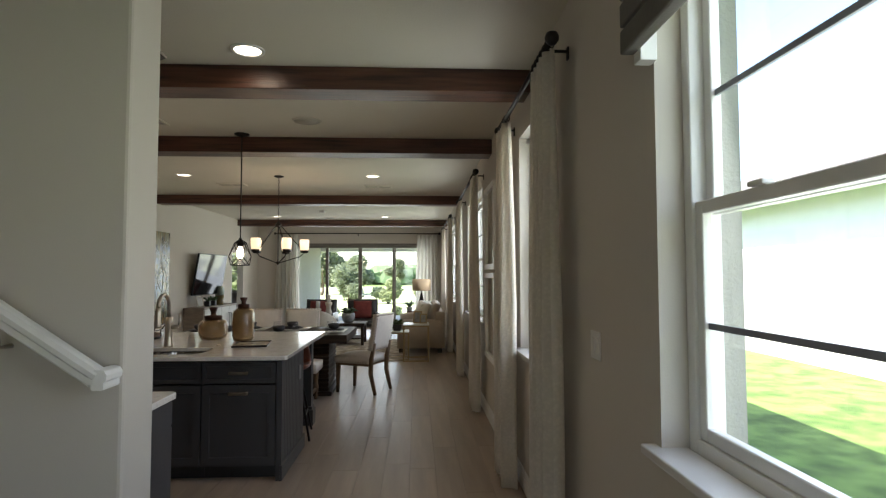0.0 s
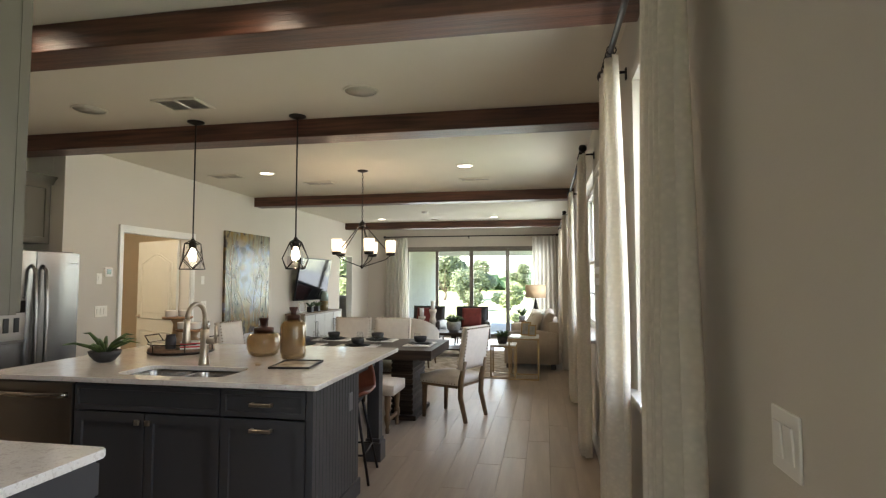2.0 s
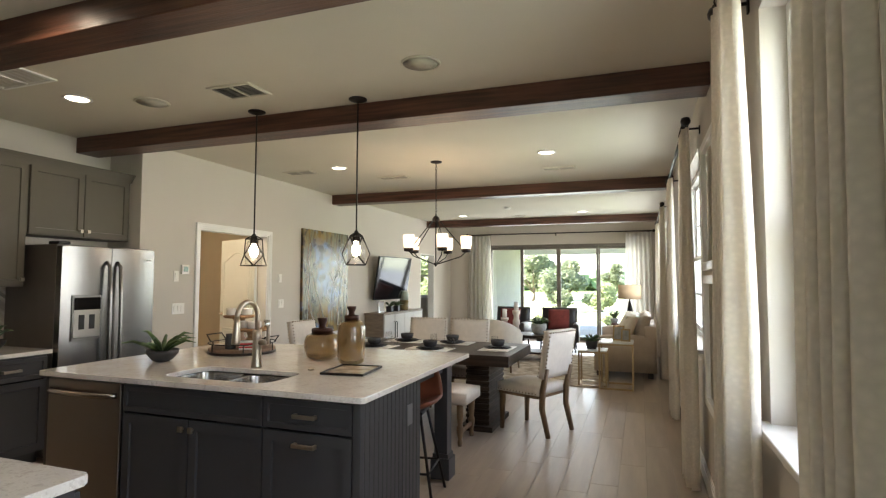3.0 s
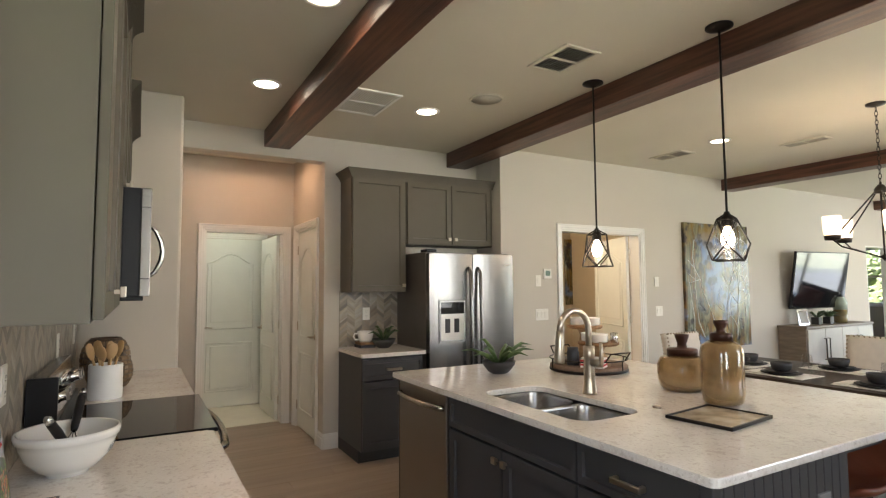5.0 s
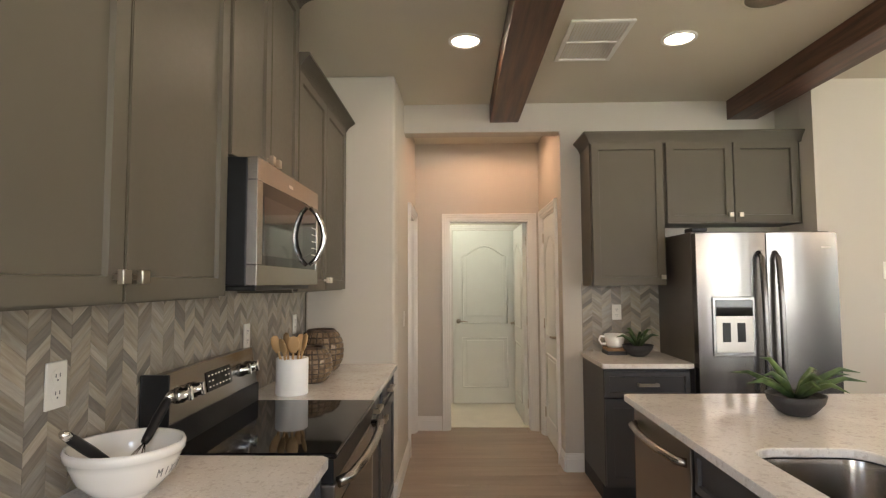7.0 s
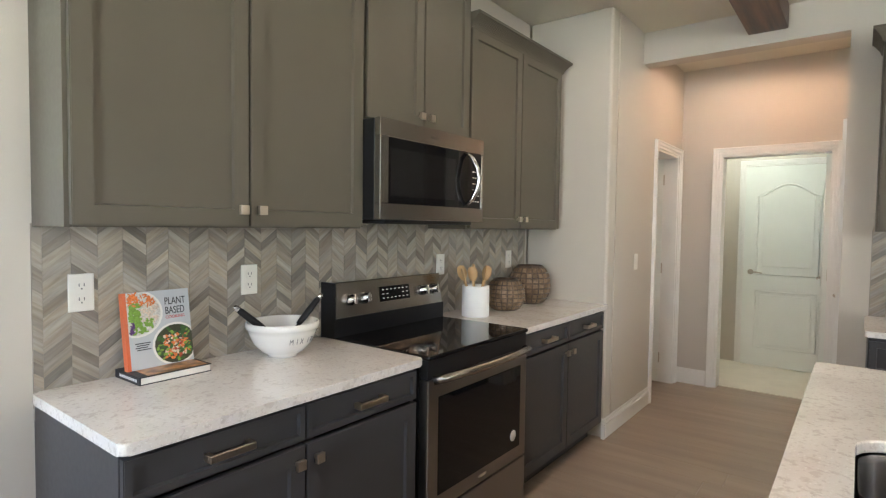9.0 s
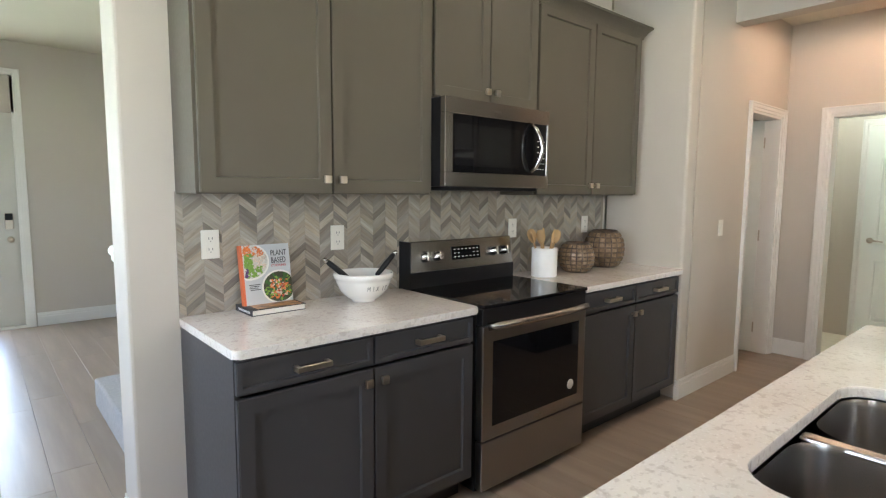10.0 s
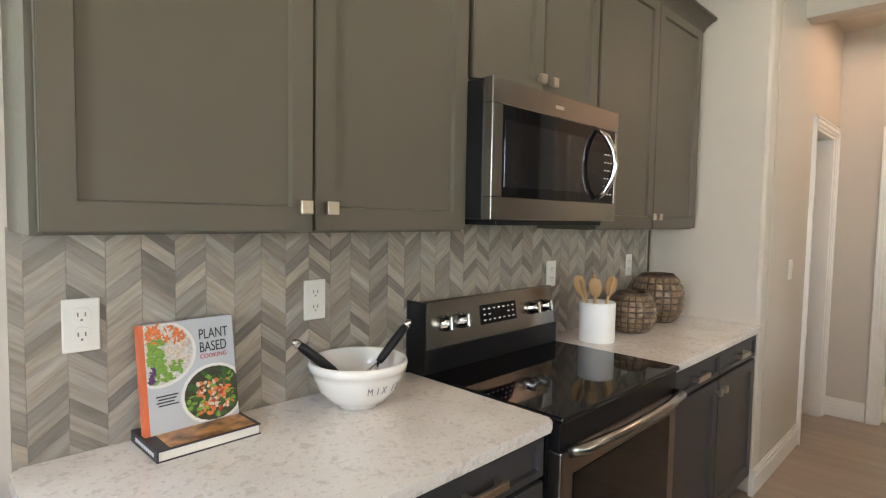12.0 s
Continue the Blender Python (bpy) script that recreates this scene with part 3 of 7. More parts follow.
def crown(w, d, z, ends=(1, 1)):
    o = []
    for k in range(16):
        e = 0.006 + 0.042 * (k / 13) ** 1.5 if k < 13 else 0.050
        o.append((-e * ends[0], w + e * ends[1], -0.02 - e, d, z + 0.0048 * k, z + 0.0048 * (k + 1)))
    return B(*o)


def upper_unit(w, at, rz, z0, z1, doors, depth, label="grey painted wall cabinet with shaker doors and crown moulding", crown_ends=None, knobs_bottom=True):
    c = thing("wall_cabinet", label, "cabinet", at, rz, "kitchen wall cabinets")
    carcass(c, w, depth, z0, z1, M["cab"])
    for x0, x1, hw in doors:
        a, b = x0 + (0.009 if x0 < 1e-6 else G), x1 - (0.009 if x1 > w - 1e-6 else G)
        f = part("door", turn(shaker(a, b, z0 + 0.006, z1 - G), Matrix.Translation((0, -0.004, 0))), M["cab"], c)
        if hw:
            knob(f, x0 + 0.034 if hw == "L" else x1 - 0.034, z0 + 0.058, -0.024)
    if crown_ends and crown_ends[0]:
        part("face_frame", B((-0.0015, 0.017, -0.001, 0.02, z0 - 0.0005, z1 - 0.002)), M["cab"], c)
    if crown_ends:
        part("crown", crown(w, depth, z1 - 0.012, crown_ends), M["cab"], c)
    return c


M["steel_fridge"] = mat("stainless_fridge", (0.23, 0.222, 0.218), 0.27, 1.0, vary=0.01, scale=1.5, bump_scale=4, rvar=0.01)
M["steel_bright"] = mat("polished_steel", (0.62, 0.61, 0.59), 0.16, 1.0, vary=0.01)
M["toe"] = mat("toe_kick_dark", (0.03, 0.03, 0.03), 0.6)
CT = 0.88
FY = 2.715
# range wall: local x runs from the east end to the west (turned half round)
base_unit(1.02, (-1.176, FY, 0), 180, (("drawer", 0, 0.51, 0.725, 0.838, "pull"), ("drawer", 0.51, 1.02, 0.725, 0.838, "pull"), ("door", 0, 0.51, 0.11, 0.718, "R"), ("door", 0.51, 1.02, 0.11, 0.718, "L")))
base_unit(1.06, (-2.99, FY, 0), 180, (("drawer", 0, 0.53, 0.725, 0.838, "pull"), ("drawer", 0.53, 1.06, 0.725, 0.838, "pull"), ("door", 0, 0.53, 0.11, 0.718, "R"), ("door", 0.53, 1.06, 0.11, 0.718, "L")))


def speckled(name):
    m = mat(name, (0.76, 0.71, 0.66), 0.11, vary=0.04, scale=5, second=(0.80, 0.76, 0.71), bump_scale=140, coat=0.3)
    t = m.node_tree
    b = t.nodes["Principled BSDF"]
    src = b.inputs["Base Color"].links[0].from_socket
    co = t.nodes.new("ShaderNodeTexCoord")
    for scale, lo, hi, col, amount in ((38, 0.58, 0.66, (0.50, 0.44, 0.39), 0.42), (85, 0.57, 0.66, (0.52, 0.46, 0.42), 0.42), (150, 0.60, 0.66, (0.92, 0.90, 0.86), 0.5)):
        n, r, mx = t.nodes.new("ShaderNodeTexNoise"), t.nodes.new("ShaderNodeMapRange"), t.nodes.new("ShaderNodeMixRGB")
        n.inputs["Scale"].default_value, n.inputs["Detail"].default_value, n.inputs["Distortion"].default_value = scale, 2.5, 0.15
        r.inputs["From Min"].default_value, r.inputs["From Max"].default_value, r.inputs["To Max"].default_value = lo, hi, amount
        t.links.new(co.outputs["Object"], n.inputs["Vector"])
        t.links.new(n.outputs["Fac"], r.inputs[0])
        t.links.new(r.outputs[0], mx.inputs[0])
        t.links.new(src, mx.inputs[1])
        mx.inputs[2].default_value = (*col, 1)
        src = mx.outputs[0]
    t.links.new(src, b.inputs["Base Color"])
    return m


M["quartz"] = speckled("quartz_speckled")
solid("countertop", sheet(rounded(-2.212, -1.165, RY + 0.012, 2.755, 0.02), CT - 0.03, CT, bev=0.007), M["quartz"], "speckled cream quartz countertop with eased edge", "countertop")
solid("countertop", sheet(rounded(-4.068, -2.983, RY + 0.012, 2.755, 0.012), CT - 0.03, CT, bev=0.007), M["quartz"], "speckled cream quartz countertop beside the range", "countertop")
UY = 2.408
upper_unit(1.036, (-1.178, UY, 0), 180, 1.355, 2.385, ((0, 0.518, "R"), (0.518, 1.036, "L")), UY - RY - 0.001, crown_ends=(1, 0))
upper_unit(0.733, (-2.216, UY + 0.002, 0), 180, 1.80, 2.665, ((0, 0.3665, "R"), (0.3665, 0.733, "L")), UY + 0.002 - RY - 0.001, crown_ends=(1, 1), label="tall grey wall cabinet over the microwave")
upper_unit(1.053, (-2.952, UY, 0), 180, 1.355, 2.385, ((0, 0.5265, "R"), (0.5265, 1.053, "L")), UY - RY - 0.001, crown_ends=(0, 1))

# microwave over the range
mw = thing("microwave", "stainless over-range microwave with curved handle", "microwave", (-2.205, 2.526, 1.392), 180)
mw.scale = (1, 1, 0.955)
part("body", B((0.002, 0.728, 0.034, 0.37, 0, 0.42), bev=0.004), M["black"], mw)
part("door_frame", B((0, 0.73, 0, 0.034, 0.0, 0.068), (0, 0.73, 0, 0.034, 0.345, 0.42), (0, 0.048, 0, 0.034, 0.068, 0.345), (0.712, 0.73, 0, 0.034, 0.068, 0.345), bev=0.002, seg=1), M["steel"], mw)
part("window", B((0.048, 0.712, 0.003, 0.02, 0.068, 0.345)), M["blackglass"], mw, "smoked black glass door")
part("inner_window", B((0.06, 0.50, 0.0015, 0.004, 0.10, 0.30), bev=0.001, seg=1), M["screen"], mw)
part("handle", tube([(0.585, -0.004, 0.085), (0.592, -0.03, 0.11), (0.60, -0.052, 0.16), (0.604, -0.06, 0.21), (0.60, -0.052, 0.26), (0.592, -0.03, 0.31), (0.585, -0.004, 0.335)], [0.009, 0.011, 0.012, 0.012, 0.012, 0.011, 0.009], 10), M["steel_bright"], mw)
for r in range(6):
    for q in range(3):
        part("button", B((0.640 + 0.022 * q, 0.653 + 0.022 * q, 0.0015, 0.004, 0.10 + 0.03 * r, 0.104 + 0.03 * r)), M["plastic"], mw)
part("badge", B((0.31, 0.36, -0.001, 0.002, 0.372, 0.384)), M["chrome"], mw)
part("vent", B((0.05, 0.66, 0.02, 0.26, -0.018, 0.0), bev=0.003), M["black"], mw)

# range
rg = thing("range", "stainless electric range with black glass cooktop", "range", (-2.215, 2.745, 0), 180)
part("body", B((0.002, 0.756, 0.02, 0.575, 0.03, 0.865), bev=0.002, seg=1), M["black"], rg)
part("cooktop", B((0.0, 0.758, -0.03, 0.50, 0.868, 0.885), bev=0.006), M["blackglass"], rg, "glossy black glass cooktop")
bm = B((0.0, 0.758, 0.0, 0.055, 0.0, 0.165), bev=0.004)
part("control_panel", turn(bm, Matrix.Translation((0, 0.492, 0.955)) @ pose(0, 0, 0, -9)), M["steel"], rg, "stainless sloped control panel")
part("back_guard", B((0.0, 0.758, 0.485, 0.575, 0.865, 0.965), (-0.001, 0.0, 0.485, 0.575, 0.865, 1.12), bev=0.004), M["black"], rg)
cpm = Matrix.Translation((0, 0.492, 0.955)) @ pose(0, 0, 0, -9)
part("display", turn(B((0.29, 0.50, -0.003, 0.002, 0.055, 0.125), bev=0.001, seg=1), cpm), M["blackglass"], rg)
for r in range(3):
    for q in range(7):
        if 2 <= q <= 4 and r == 1:
            continue
        part("display_mark", turn(B((0.305 + 0.028 * q, 0.317 + 0.028 * q, -0.0036, -0.003, 0.068 + 0.02 * r, 0.072 + 0.02 * r)), cpm), M["plastic"], rg)
for x in (0.10, 0.185, 0.60, 0.685):
    kb = part("knob", turn(lathe(((0.027, 0), (0.027, 0.012), (0.022, 0.016), (0.021, 0.034), (0, 0.035)), 20), cpm @ pose(x, 0, 0.085, 90)), M["chrome"], rg, "chrome control knob")
    part("grip", turn(B((-0.006, 0.006, -0.044, -0.03, -0.022, 0.022), bev=0.002), cpm @ Matrix.Translation((x, 0, 0.085))), M["chrome"], kb)
part("oven_door", B((0.004, 0.754, -0.025, 0.02, 0.275, 0.79), bev=0.005), M["steel_dark"], rg)
part("oven_window", B((0.065, 0.693, -0.028, -0.02, 0.335, 0.72), bev=0.002, seg=1), M["blackglass"], rg)
part("vent_strip", B((0.004, 0.754, -0.02, 0.02, 0.792, 0.866), bev=0.003), M["black"], rg)
part("handle", tube([(0.03, -0.028, 0.79), (0.06, -0.062, 0.80), (0.22, -0.078, 0.80), (0.379, -0.082, 0.80), (0.54, -0.078, 0.80), (0.70, -0.062, 0.80), (0.73, -0.028, 0.79)], 0.017, 10), M["steel"], rg)
part("drawer", B((0.004, 0.754, -0.025, 0.02, 0.045, 0.268), bev=0.005), M["steel_dark"], rg)
part("sticker", turn(lathe(((0.0, 0.0008), (0.026, 0.0008), (0.026, 0)), 20), pose(0.63, -0.0285, 0.40, 90)), M["plastic"], rg, "round white appliance sticker")
part("badge", B((0.35, 0.41, -0.0262, -0.024, 0.300, 0.312)), M["chrome"], rg)

# west side: small base cabinet, wall cabinets, fridge (local x runs north)
base_unit(0.545, (-4.10, 4.072, 0), 90, (("drawer", 0, 0.545, 0.66, 0.83, "pull"), ("door", 0, 0.545, 0.11, 0.655, None)), depth=0.57, label="small grey base cabinet beside the fridge")
solid("countertop", sheet(rounded(KW + 0.012, -4.045, 4.055, 4.63, 0.012), CT - 0.03, CT, bev=0.006), M["quartz"], "short quartz countertop beside the fridge", "countertop")
upper_unit(0.52, (-4.40, 4.085, 0), 90, 1.37, 2.385, ((0, 0.52, "R"),), 0.28, label="tall grey wall cabinet over the small counter")
upper_unit(0.95, (-4.40, 4.608, 0), 90, 1.80, 2.385, ((0, 0.475, "R"), (0.475, 0.93, "L")), 0.28, label="grey wall cabinet over the fridge")
cr = solid("crown_moulding", turn(crown(1.475, 0.28, 2.373, (1, 0)), pose(-4.40, 4.085, 0, 0, 0, 90)), M["cab"], "grey painted crown moulding over the wall cabinets", "moulding")

fr = thing("refrigerator", "stainless side-by-side refrigerator with ice dispenser", "refrigerator", (-4.02, 4.645, 0), 90)
part("body", B((0.0, 0.875, 0.06, 0.655, 0.02, 1.715), bev=0.006), M["frside"], fr, "dark grey metal side")
def curved(x0, x1, z0, z1, bulge=0.018, n=8, hole=None):
    pts = [(x0, 0.055)] + [(x0 + (x1 - x0) * k / n, -bulge * math.sin(math.pi * (0.12 + 0.76 * k / n))) for k in range(n + 1)] + [(x1, 0.055)]
    return sheet(pts, z0, z1, bev=0.004)
d1 = part("door", curved(0.0, 0.432, 0.09, 1.70), M["steel_fridge"], fr)
d2 = part("door", curved(0.440, 0.875, 0.09, 1.70), M["steel_fridge"], fr)
for d, x in ((d1, 0.385), (d2, 0.487)):
    part("handle", tube([(x, -0.012, 0.38), (x, -0.05, 0.42), (x, -0.068, 0.70), (x, -0.072, 0.98), (x, -0.068, 1.26), (x, -0.05, 1.54), (x, -0.012, 1.58)], [0.013, 0.016, 0.017, 0.017, 0.017, 0.016, 0.013], 10), M["steel_fridge"], d)
dp = part("dispenser", B((0.085, 0.345, -0.026, -0.008, 0.93, 1.30), bev=0.004), M["steel_fridge"], d1, "ice and water dispenser")
part("recess", B((0.10, 0.33, -0.0275, -0.02, 0.955, 1.28), bev=0.002), M["steel_dark"], dp)
part("display", B((0.10, 0.33, -0.030, -0.026, 1.18, 1.28), bev=0.002), M["blackglass"], dp)
part("paddle", B((0.14, 0.19, -0.031, -0.026, 1.02, 1.14), bev=0.003), M["black"], dp)
part("paddle", B((0.23, 0.28, -0.031, -0.026, 1.02, 1.14), bev=0.003), M["black"], dp)
part("badge", B((0.77, 0.83, -0.018, -0.008, 1.600, 1.612)), M["chrome"], d2)
part("grille", B((0.01, 0.865, 0.0, 0.06, 0.01, 0.085), bev=0.003), M["black"], fr)
part("hinge_cover", B((0.0, 0.10, 0.04, 0.16, 1.715, 1.74), bev=0.006), M["black"], fr)

# island
IX0, IX1, IY0, IY1 = -3.13, -0.905, 3.904, 5.59
def island_top():
    bm = bmesh.new()
    out = rounded(IX0, IX1, IY0, IY1, 0.025, 6)
    hole = rounded(-2.30, -1.565, 4.03, 4.40, 0.09, 6)
    n = len(out)
    lay = [[[bm.verts.new((x, y, z)) for x, y in p] for p in (out, hole)] for z in (CT - 0.03, CT)]
    for k in range(n):
        j = (k + 1) % n
        for o, h in lay:
            bm.faces.new((o[k], o[j], h[j], h[k]))
        for p, q in zip(*lay):
            bm.faces.new((p[k], p[j], q[j], q[k]))
    return bm
it = solid("countertop", island_top(), M["quartz"], "large speckled quartz island top with sink cutout", "countertop")
bv = it.modifiers.new("edge", "BEVEL")
bv.width, bv.segments, bv.angle_limit = 0.005, 2, radians(60)
isy = 3.965
dwu = thing("dishwasher", "stainless dishwasher with bowed handle built into the island", "dishwasher", (-3.08, isy, 0), 0)
part("body", B((0, 0.60, 0, 0.55, 0.10, 0.842)), M["black"], dwu)
part("door", B((0.005, 0.595, -0.028, 0, 0.11, 0.835), bev=0.005), M["steel_dark"], dwu)
part("handle", tube([(0.03, -0.028, 0.765), (0.06, -0.055, 0.765), (0.20, -0.072, 0.765), (0.30, -0.075, 0.765), (0.40, -0.072, 0.765), (0.54, -0.055, 0.765), (0.57, -0.028, 0.765)], 0.016, 10), M["steel"], dwu)
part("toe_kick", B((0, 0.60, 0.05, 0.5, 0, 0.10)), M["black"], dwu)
base_unit(0.965, (-2.475, isy, 0), 0, (("drawer", 0, 0.965, 0.68, 0.835, None), ("door", 0, 0.4825, 0.11, 0.675, "R"), ("door", 0.4825, 0.965, 0.11, 0.675, "L")), depth=0.72, top=0.60, label="grey painted sink cabinet in the island", group="island cabinets")
drawer_unit = base_unit(0.52, (-1.508, isy, 0), 0, (("drawer", 0, 0.52, 0.68, 0.835, "pull"), ("door", 0, 0.52, 0.11, 0.675, None)), depth=0.72, label="grey island cabinet with drawer and pull-out door", group="island cabinets")
pull(drawer_unit, 0.26, 0.615)
ip = thing("island_end_panel", "grey beadboard end panel of the island", "panel")
part("panel", B((-0.985, -0.955, isy - 0.02, 4.72, 0.0, 0.843)), M["cab_low"], ip)
nb = 15
for k in range(nb):
    y0 = isy - 0.015 + (4.715 - isy) * k / nb
    part("bead", B((-0.957, -0.950, y0 + 0.003, y0 + (4.715 - isy) / nb - 0.001, 0.11, 0.843), bev=0.0028, seg=2), M["cab_low"], ip)
part("base_trim", B((-0.957, -0.938, isy - 0.03, 4.73, 0.0, 0.11), bev=0.006), M["cab_low"], ip)
part("corner_post", B((-0.985, -0.945, isy - 0.022, isy + 0.02, 0.11, 0.843), bev=0.003), M["cab_low"], ip)
ob_ = tagged(solid("power_outlet", B((-0.950, -0.941, 4.50, 4.572, 0.60, 0.715), bev=0.003), M["cabout"]), "grey blank outlet plate on the island end", "outlet")
solid("island_back_panel", B((-3.09, -0.985, 4.69, 4.72, 0.0, 0.843)), M["cab_low"], "plain grey back panel of the island", "panel")
solid("island_side_panel", B((-3.105, -3.083, isy - 0.02, 4.72, 0.0, 0.843)), M["cab_low"], "plain grey side panel beside the dishwasher", "panel")
for lx in (-1.06, -3.02):
    lg = thing("support_post", "grey square island support post with stepped foot", "leg", (lx, 5.42, 0), 0, "island legs")
    part("post", B((-0.05, 0.05, -0.05, 0.05, 0.18, 0.845), bev=0.004), M["cab_low"], lg)
    part("foot", B((-0.072, 0.072, -0.072, 0.072, 0, 0.15), (-0.06, 0.06, -0.06, 0.06, 0.15, 0.18), bev=0.006), M["cab_low"], lg)
solid("island_apron", B((-1.075, -1.045, 4.72, 5.37, 0.76, 0.843), (-2.97, -1.11, 5.405, 5.435, 0.76, 0.843), (-3.035, -3.005, 4.72, 5.37, 0.76, 0.843), bev=0.003), M["cab_low"], "grey apron under the island overhang", "apron")

# sink with two bowls
sk = thing("sink", "double-bowl stainless undermount sink", "sink", (0, 0, 0))
def bowl_mesh(x0, x1, y0, y1, depth):
    bm = bmesh.new()
    rings = []
    for s, z in ((0.0, CT - 0.032), (0.004, CT - 0.05), (0.008, CT - depth + 0.05), (0.022, CT - depth + 0.012), (0.05, CT - depth)):
        rings.append([bm.verts.new((x, y, z)) for x, y in rounded(x0 + s, x1 - s, y0 + s, y1 - s, 0.085 - s * 0.4, 6)])
    for p, q in zip(rings, rings[1:]):
        for k in range(len(p)):
            bm.faces.new((p[k], p[(k + 1) % len(p)], q[(k + 1) % len(p)], q[k])).smooth = True
    bm.faces.new(rings[-1])
    return bm
M["sink"] = mat("sink_steel", (0.34, 0.315, 0.29), 0.25, 1.0, vary=0.03, scale=2)
for x0, x1 in ((-2.295, -1.955), (-1.92, -1.57)):
    b_ = part("bowl", bowl_mesh(x0, x1, 4.035, 4.395, 0.23), M["sink"], sk)
    part("drain", turn(lathe(((0.0, 0.004), (0.03, 0.003), (0.045, 0.0)), 20), Matrix.Translation(((x0 + x1) / 2, 4.215, CT - 0.229))), M["steel_dark"], b_)
part("divider", B((-1.958, -1.917, 4.03, 4.40, CT - 0.06, CT - 0.034), bev=0.006), M["sink"], sk)
# faucet
fc = thing("faucet", "brushed nickel gooseneck pull-down kitchen faucet", "faucet", (-1.975, 4.475, CT), 0)
fc.scale = (1.1, 1.1, 1.12)
part("body", lathe(((0.033, 0), (0.031, 0.01), (0.026, 0.06), (0.024, 0.16), (0.026, 0.165), (0.026, 0.21), (0.0, 0.212)), 20), M["nickel"], fc)
neck = [(0, 0, 0.20), (0, 0, 0.27)] + [(0, -0.085 + 0.085 * math.cos(radians(a)), 0.285 + 0.085 * math.sin(radians(a))) for a in range(0, 181, 15)]
part("neck", tube(neck, 0.0145, 12), M["nickel"], fc)
part("spray_head", tube([(0, -0.170, 0.285), (0, -0.172, 0.25), (0, -0.176, 0.16), (0, -0.177, 0.145)], [0.016, 0.018, 0.024, 0.022], 14), M["nickel"], fc)
part("lever", tube([(0.02, 0, 0.14), (0.075, 0, 0.14)], 0.017, 12), M["nickel"], fc)
part("lever_arm", tube([(0.072, 0, 0.135), (0.078, 0, 0.18), (0.074, 0.0, 0.235)], [0.012, 0.010, 0.007], 10), M["nickel"], fc)
solid("air_gap_button", turn(lathe(((0.019, 0), (0.019, 0.006), (0.012, 0.010), (0.0, 0.011)), 16), Matrix.Translation((-1.59, 4.50, CT))), M["nickel"], "small round nickel air switch on the island", "button")


# ---- fixtures on the ceiling ----
M["grille"] = mat("speaker_grille", (0.56, 0.515, 0.43), 0.8, bump=0.5, bump_scale=400)
M["can_glow"] = mat("lamp_lens", (0.9, 0.88, 0.8), 0.5, glow=((1.0, 0.86, 0.66), 1.6))
M["bulb"] = mat("bulb_glow", (0.9, 0.85, 0.75), 0.4, glow=((1.0, 0.80, 0.55), 3.0))
M["opal"] = mat("opal_glass", (0.86, 0.80, 0.70), 0.35, vary=0.02, glow=((1.0, 0.72, 0.42), 0.28))
CANS = ((-3.57, 3.197), (-3.58, 4.404), (-2.32, 3.20), (-0.98, 3.17), (-0.12, 3.80), (-3.05, 7.24), (-0.58, 7.25), (-3.15, 12.4), (-0.72, 12.4))
for x, y in CANS:
    c = thing("downlight", "round white recessed ceiling light, lit", "ceiling light", (x, y, H), 0, "recessed ceiling lights")
    part("trim_ring", lathe(((0.098, 0.0), (0.098, -0.006), (0.082, -0.010), (0.076, -0.002), (0.076, 0.0)), 28), M["trim"], c)
    part("lens", lathe(((0.0, -0.004), (0.077, -0.003)), 28), M["can_glow"], c)
    lamp("downlight_lamp", "SPOT", 0.80, look((x, y, H - 0.02), (x, y, 0)), WARM, radius=0.05, cone=158)
lamp("hall_lamp", "SPOT", 1.75, look((-5.2, 3.42, HEAD + 0.16), (-5.2, 3.42, 0)), (1.0, 0.62, 0.38), radius=0.10, cone=176)
# added fill without a fixture, brightens the laundry and its far door
lamp("laundry_lamp", "POINT", 1.5, pose(-6.35, 3.0, 2.55), (0.95, 1.0, 0.86), radius=0.12)
# unseen fill light added in the den to brighten its open door leaf
lamp("den_lamp", "POINT", 5.4, pose(-5.3, 6.25, 2.35), (1.0, 0.84, 0.62), radius=0.15)

for x, y in ((-0.934, 4.65), (-3.135, 4.66), (-2.02, 12.75)):
    s = thing("ceiling_speaker", "round cream ceiling speaker grille", "speaker", (x, y, H), 0, "ceiling speakers")
    part("rim", lathe(((0.125, 0), (0.125, -0.006), (0.112, -0.008), (0.110, -0.004)), 32), M["ceiling"], s)
    part("grille", lathe(((0.0, -0.006), (0.111, -0.005)), 32), M["grille"], s)
def vent(name, x, y, lx, ly, label, slats, rz=0, dark=True, rim="ceiling", fin="slat", lean=40):
    v = thing(name, label, "vent", (x, y, H), rz)
    part("frame", B((-lx / 2, lx / 2, -ly / 2, -ly / 2 + 0.025, -0.012, 0), (-lx / 2, lx / 2, ly / 2 - 0.025, ly / 2, -0.012, 0), (-lx / 2, -lx / 2 + 0.025, -ly / 2 + 0.025, ly / 2 - 0.025, -0.012, 0), (lx / 2 - 0.025, lx / 2, -ly / 2 + 0.025, ly / 2 - 0.025, -0.012, 0), (-0.008, 0.008, -ly / 2 + 0.025, ly / 2 - 0.025, -0.012, 0), bev=0.002, seg=1), M[rim], v)
    part("backing", B((-lx / 2 + 0.02, lx / 2 - 0.02, -ly / 2 + 0.02, ly / 2 - 0.02, -0.002, 0.0)), M["toe"] if dark else M["ceiling"], v)
    for k in range(slats):
        y0 = -ly / 2 + 0.03 + (ly - 0.06) * (k + 0.5) / slats
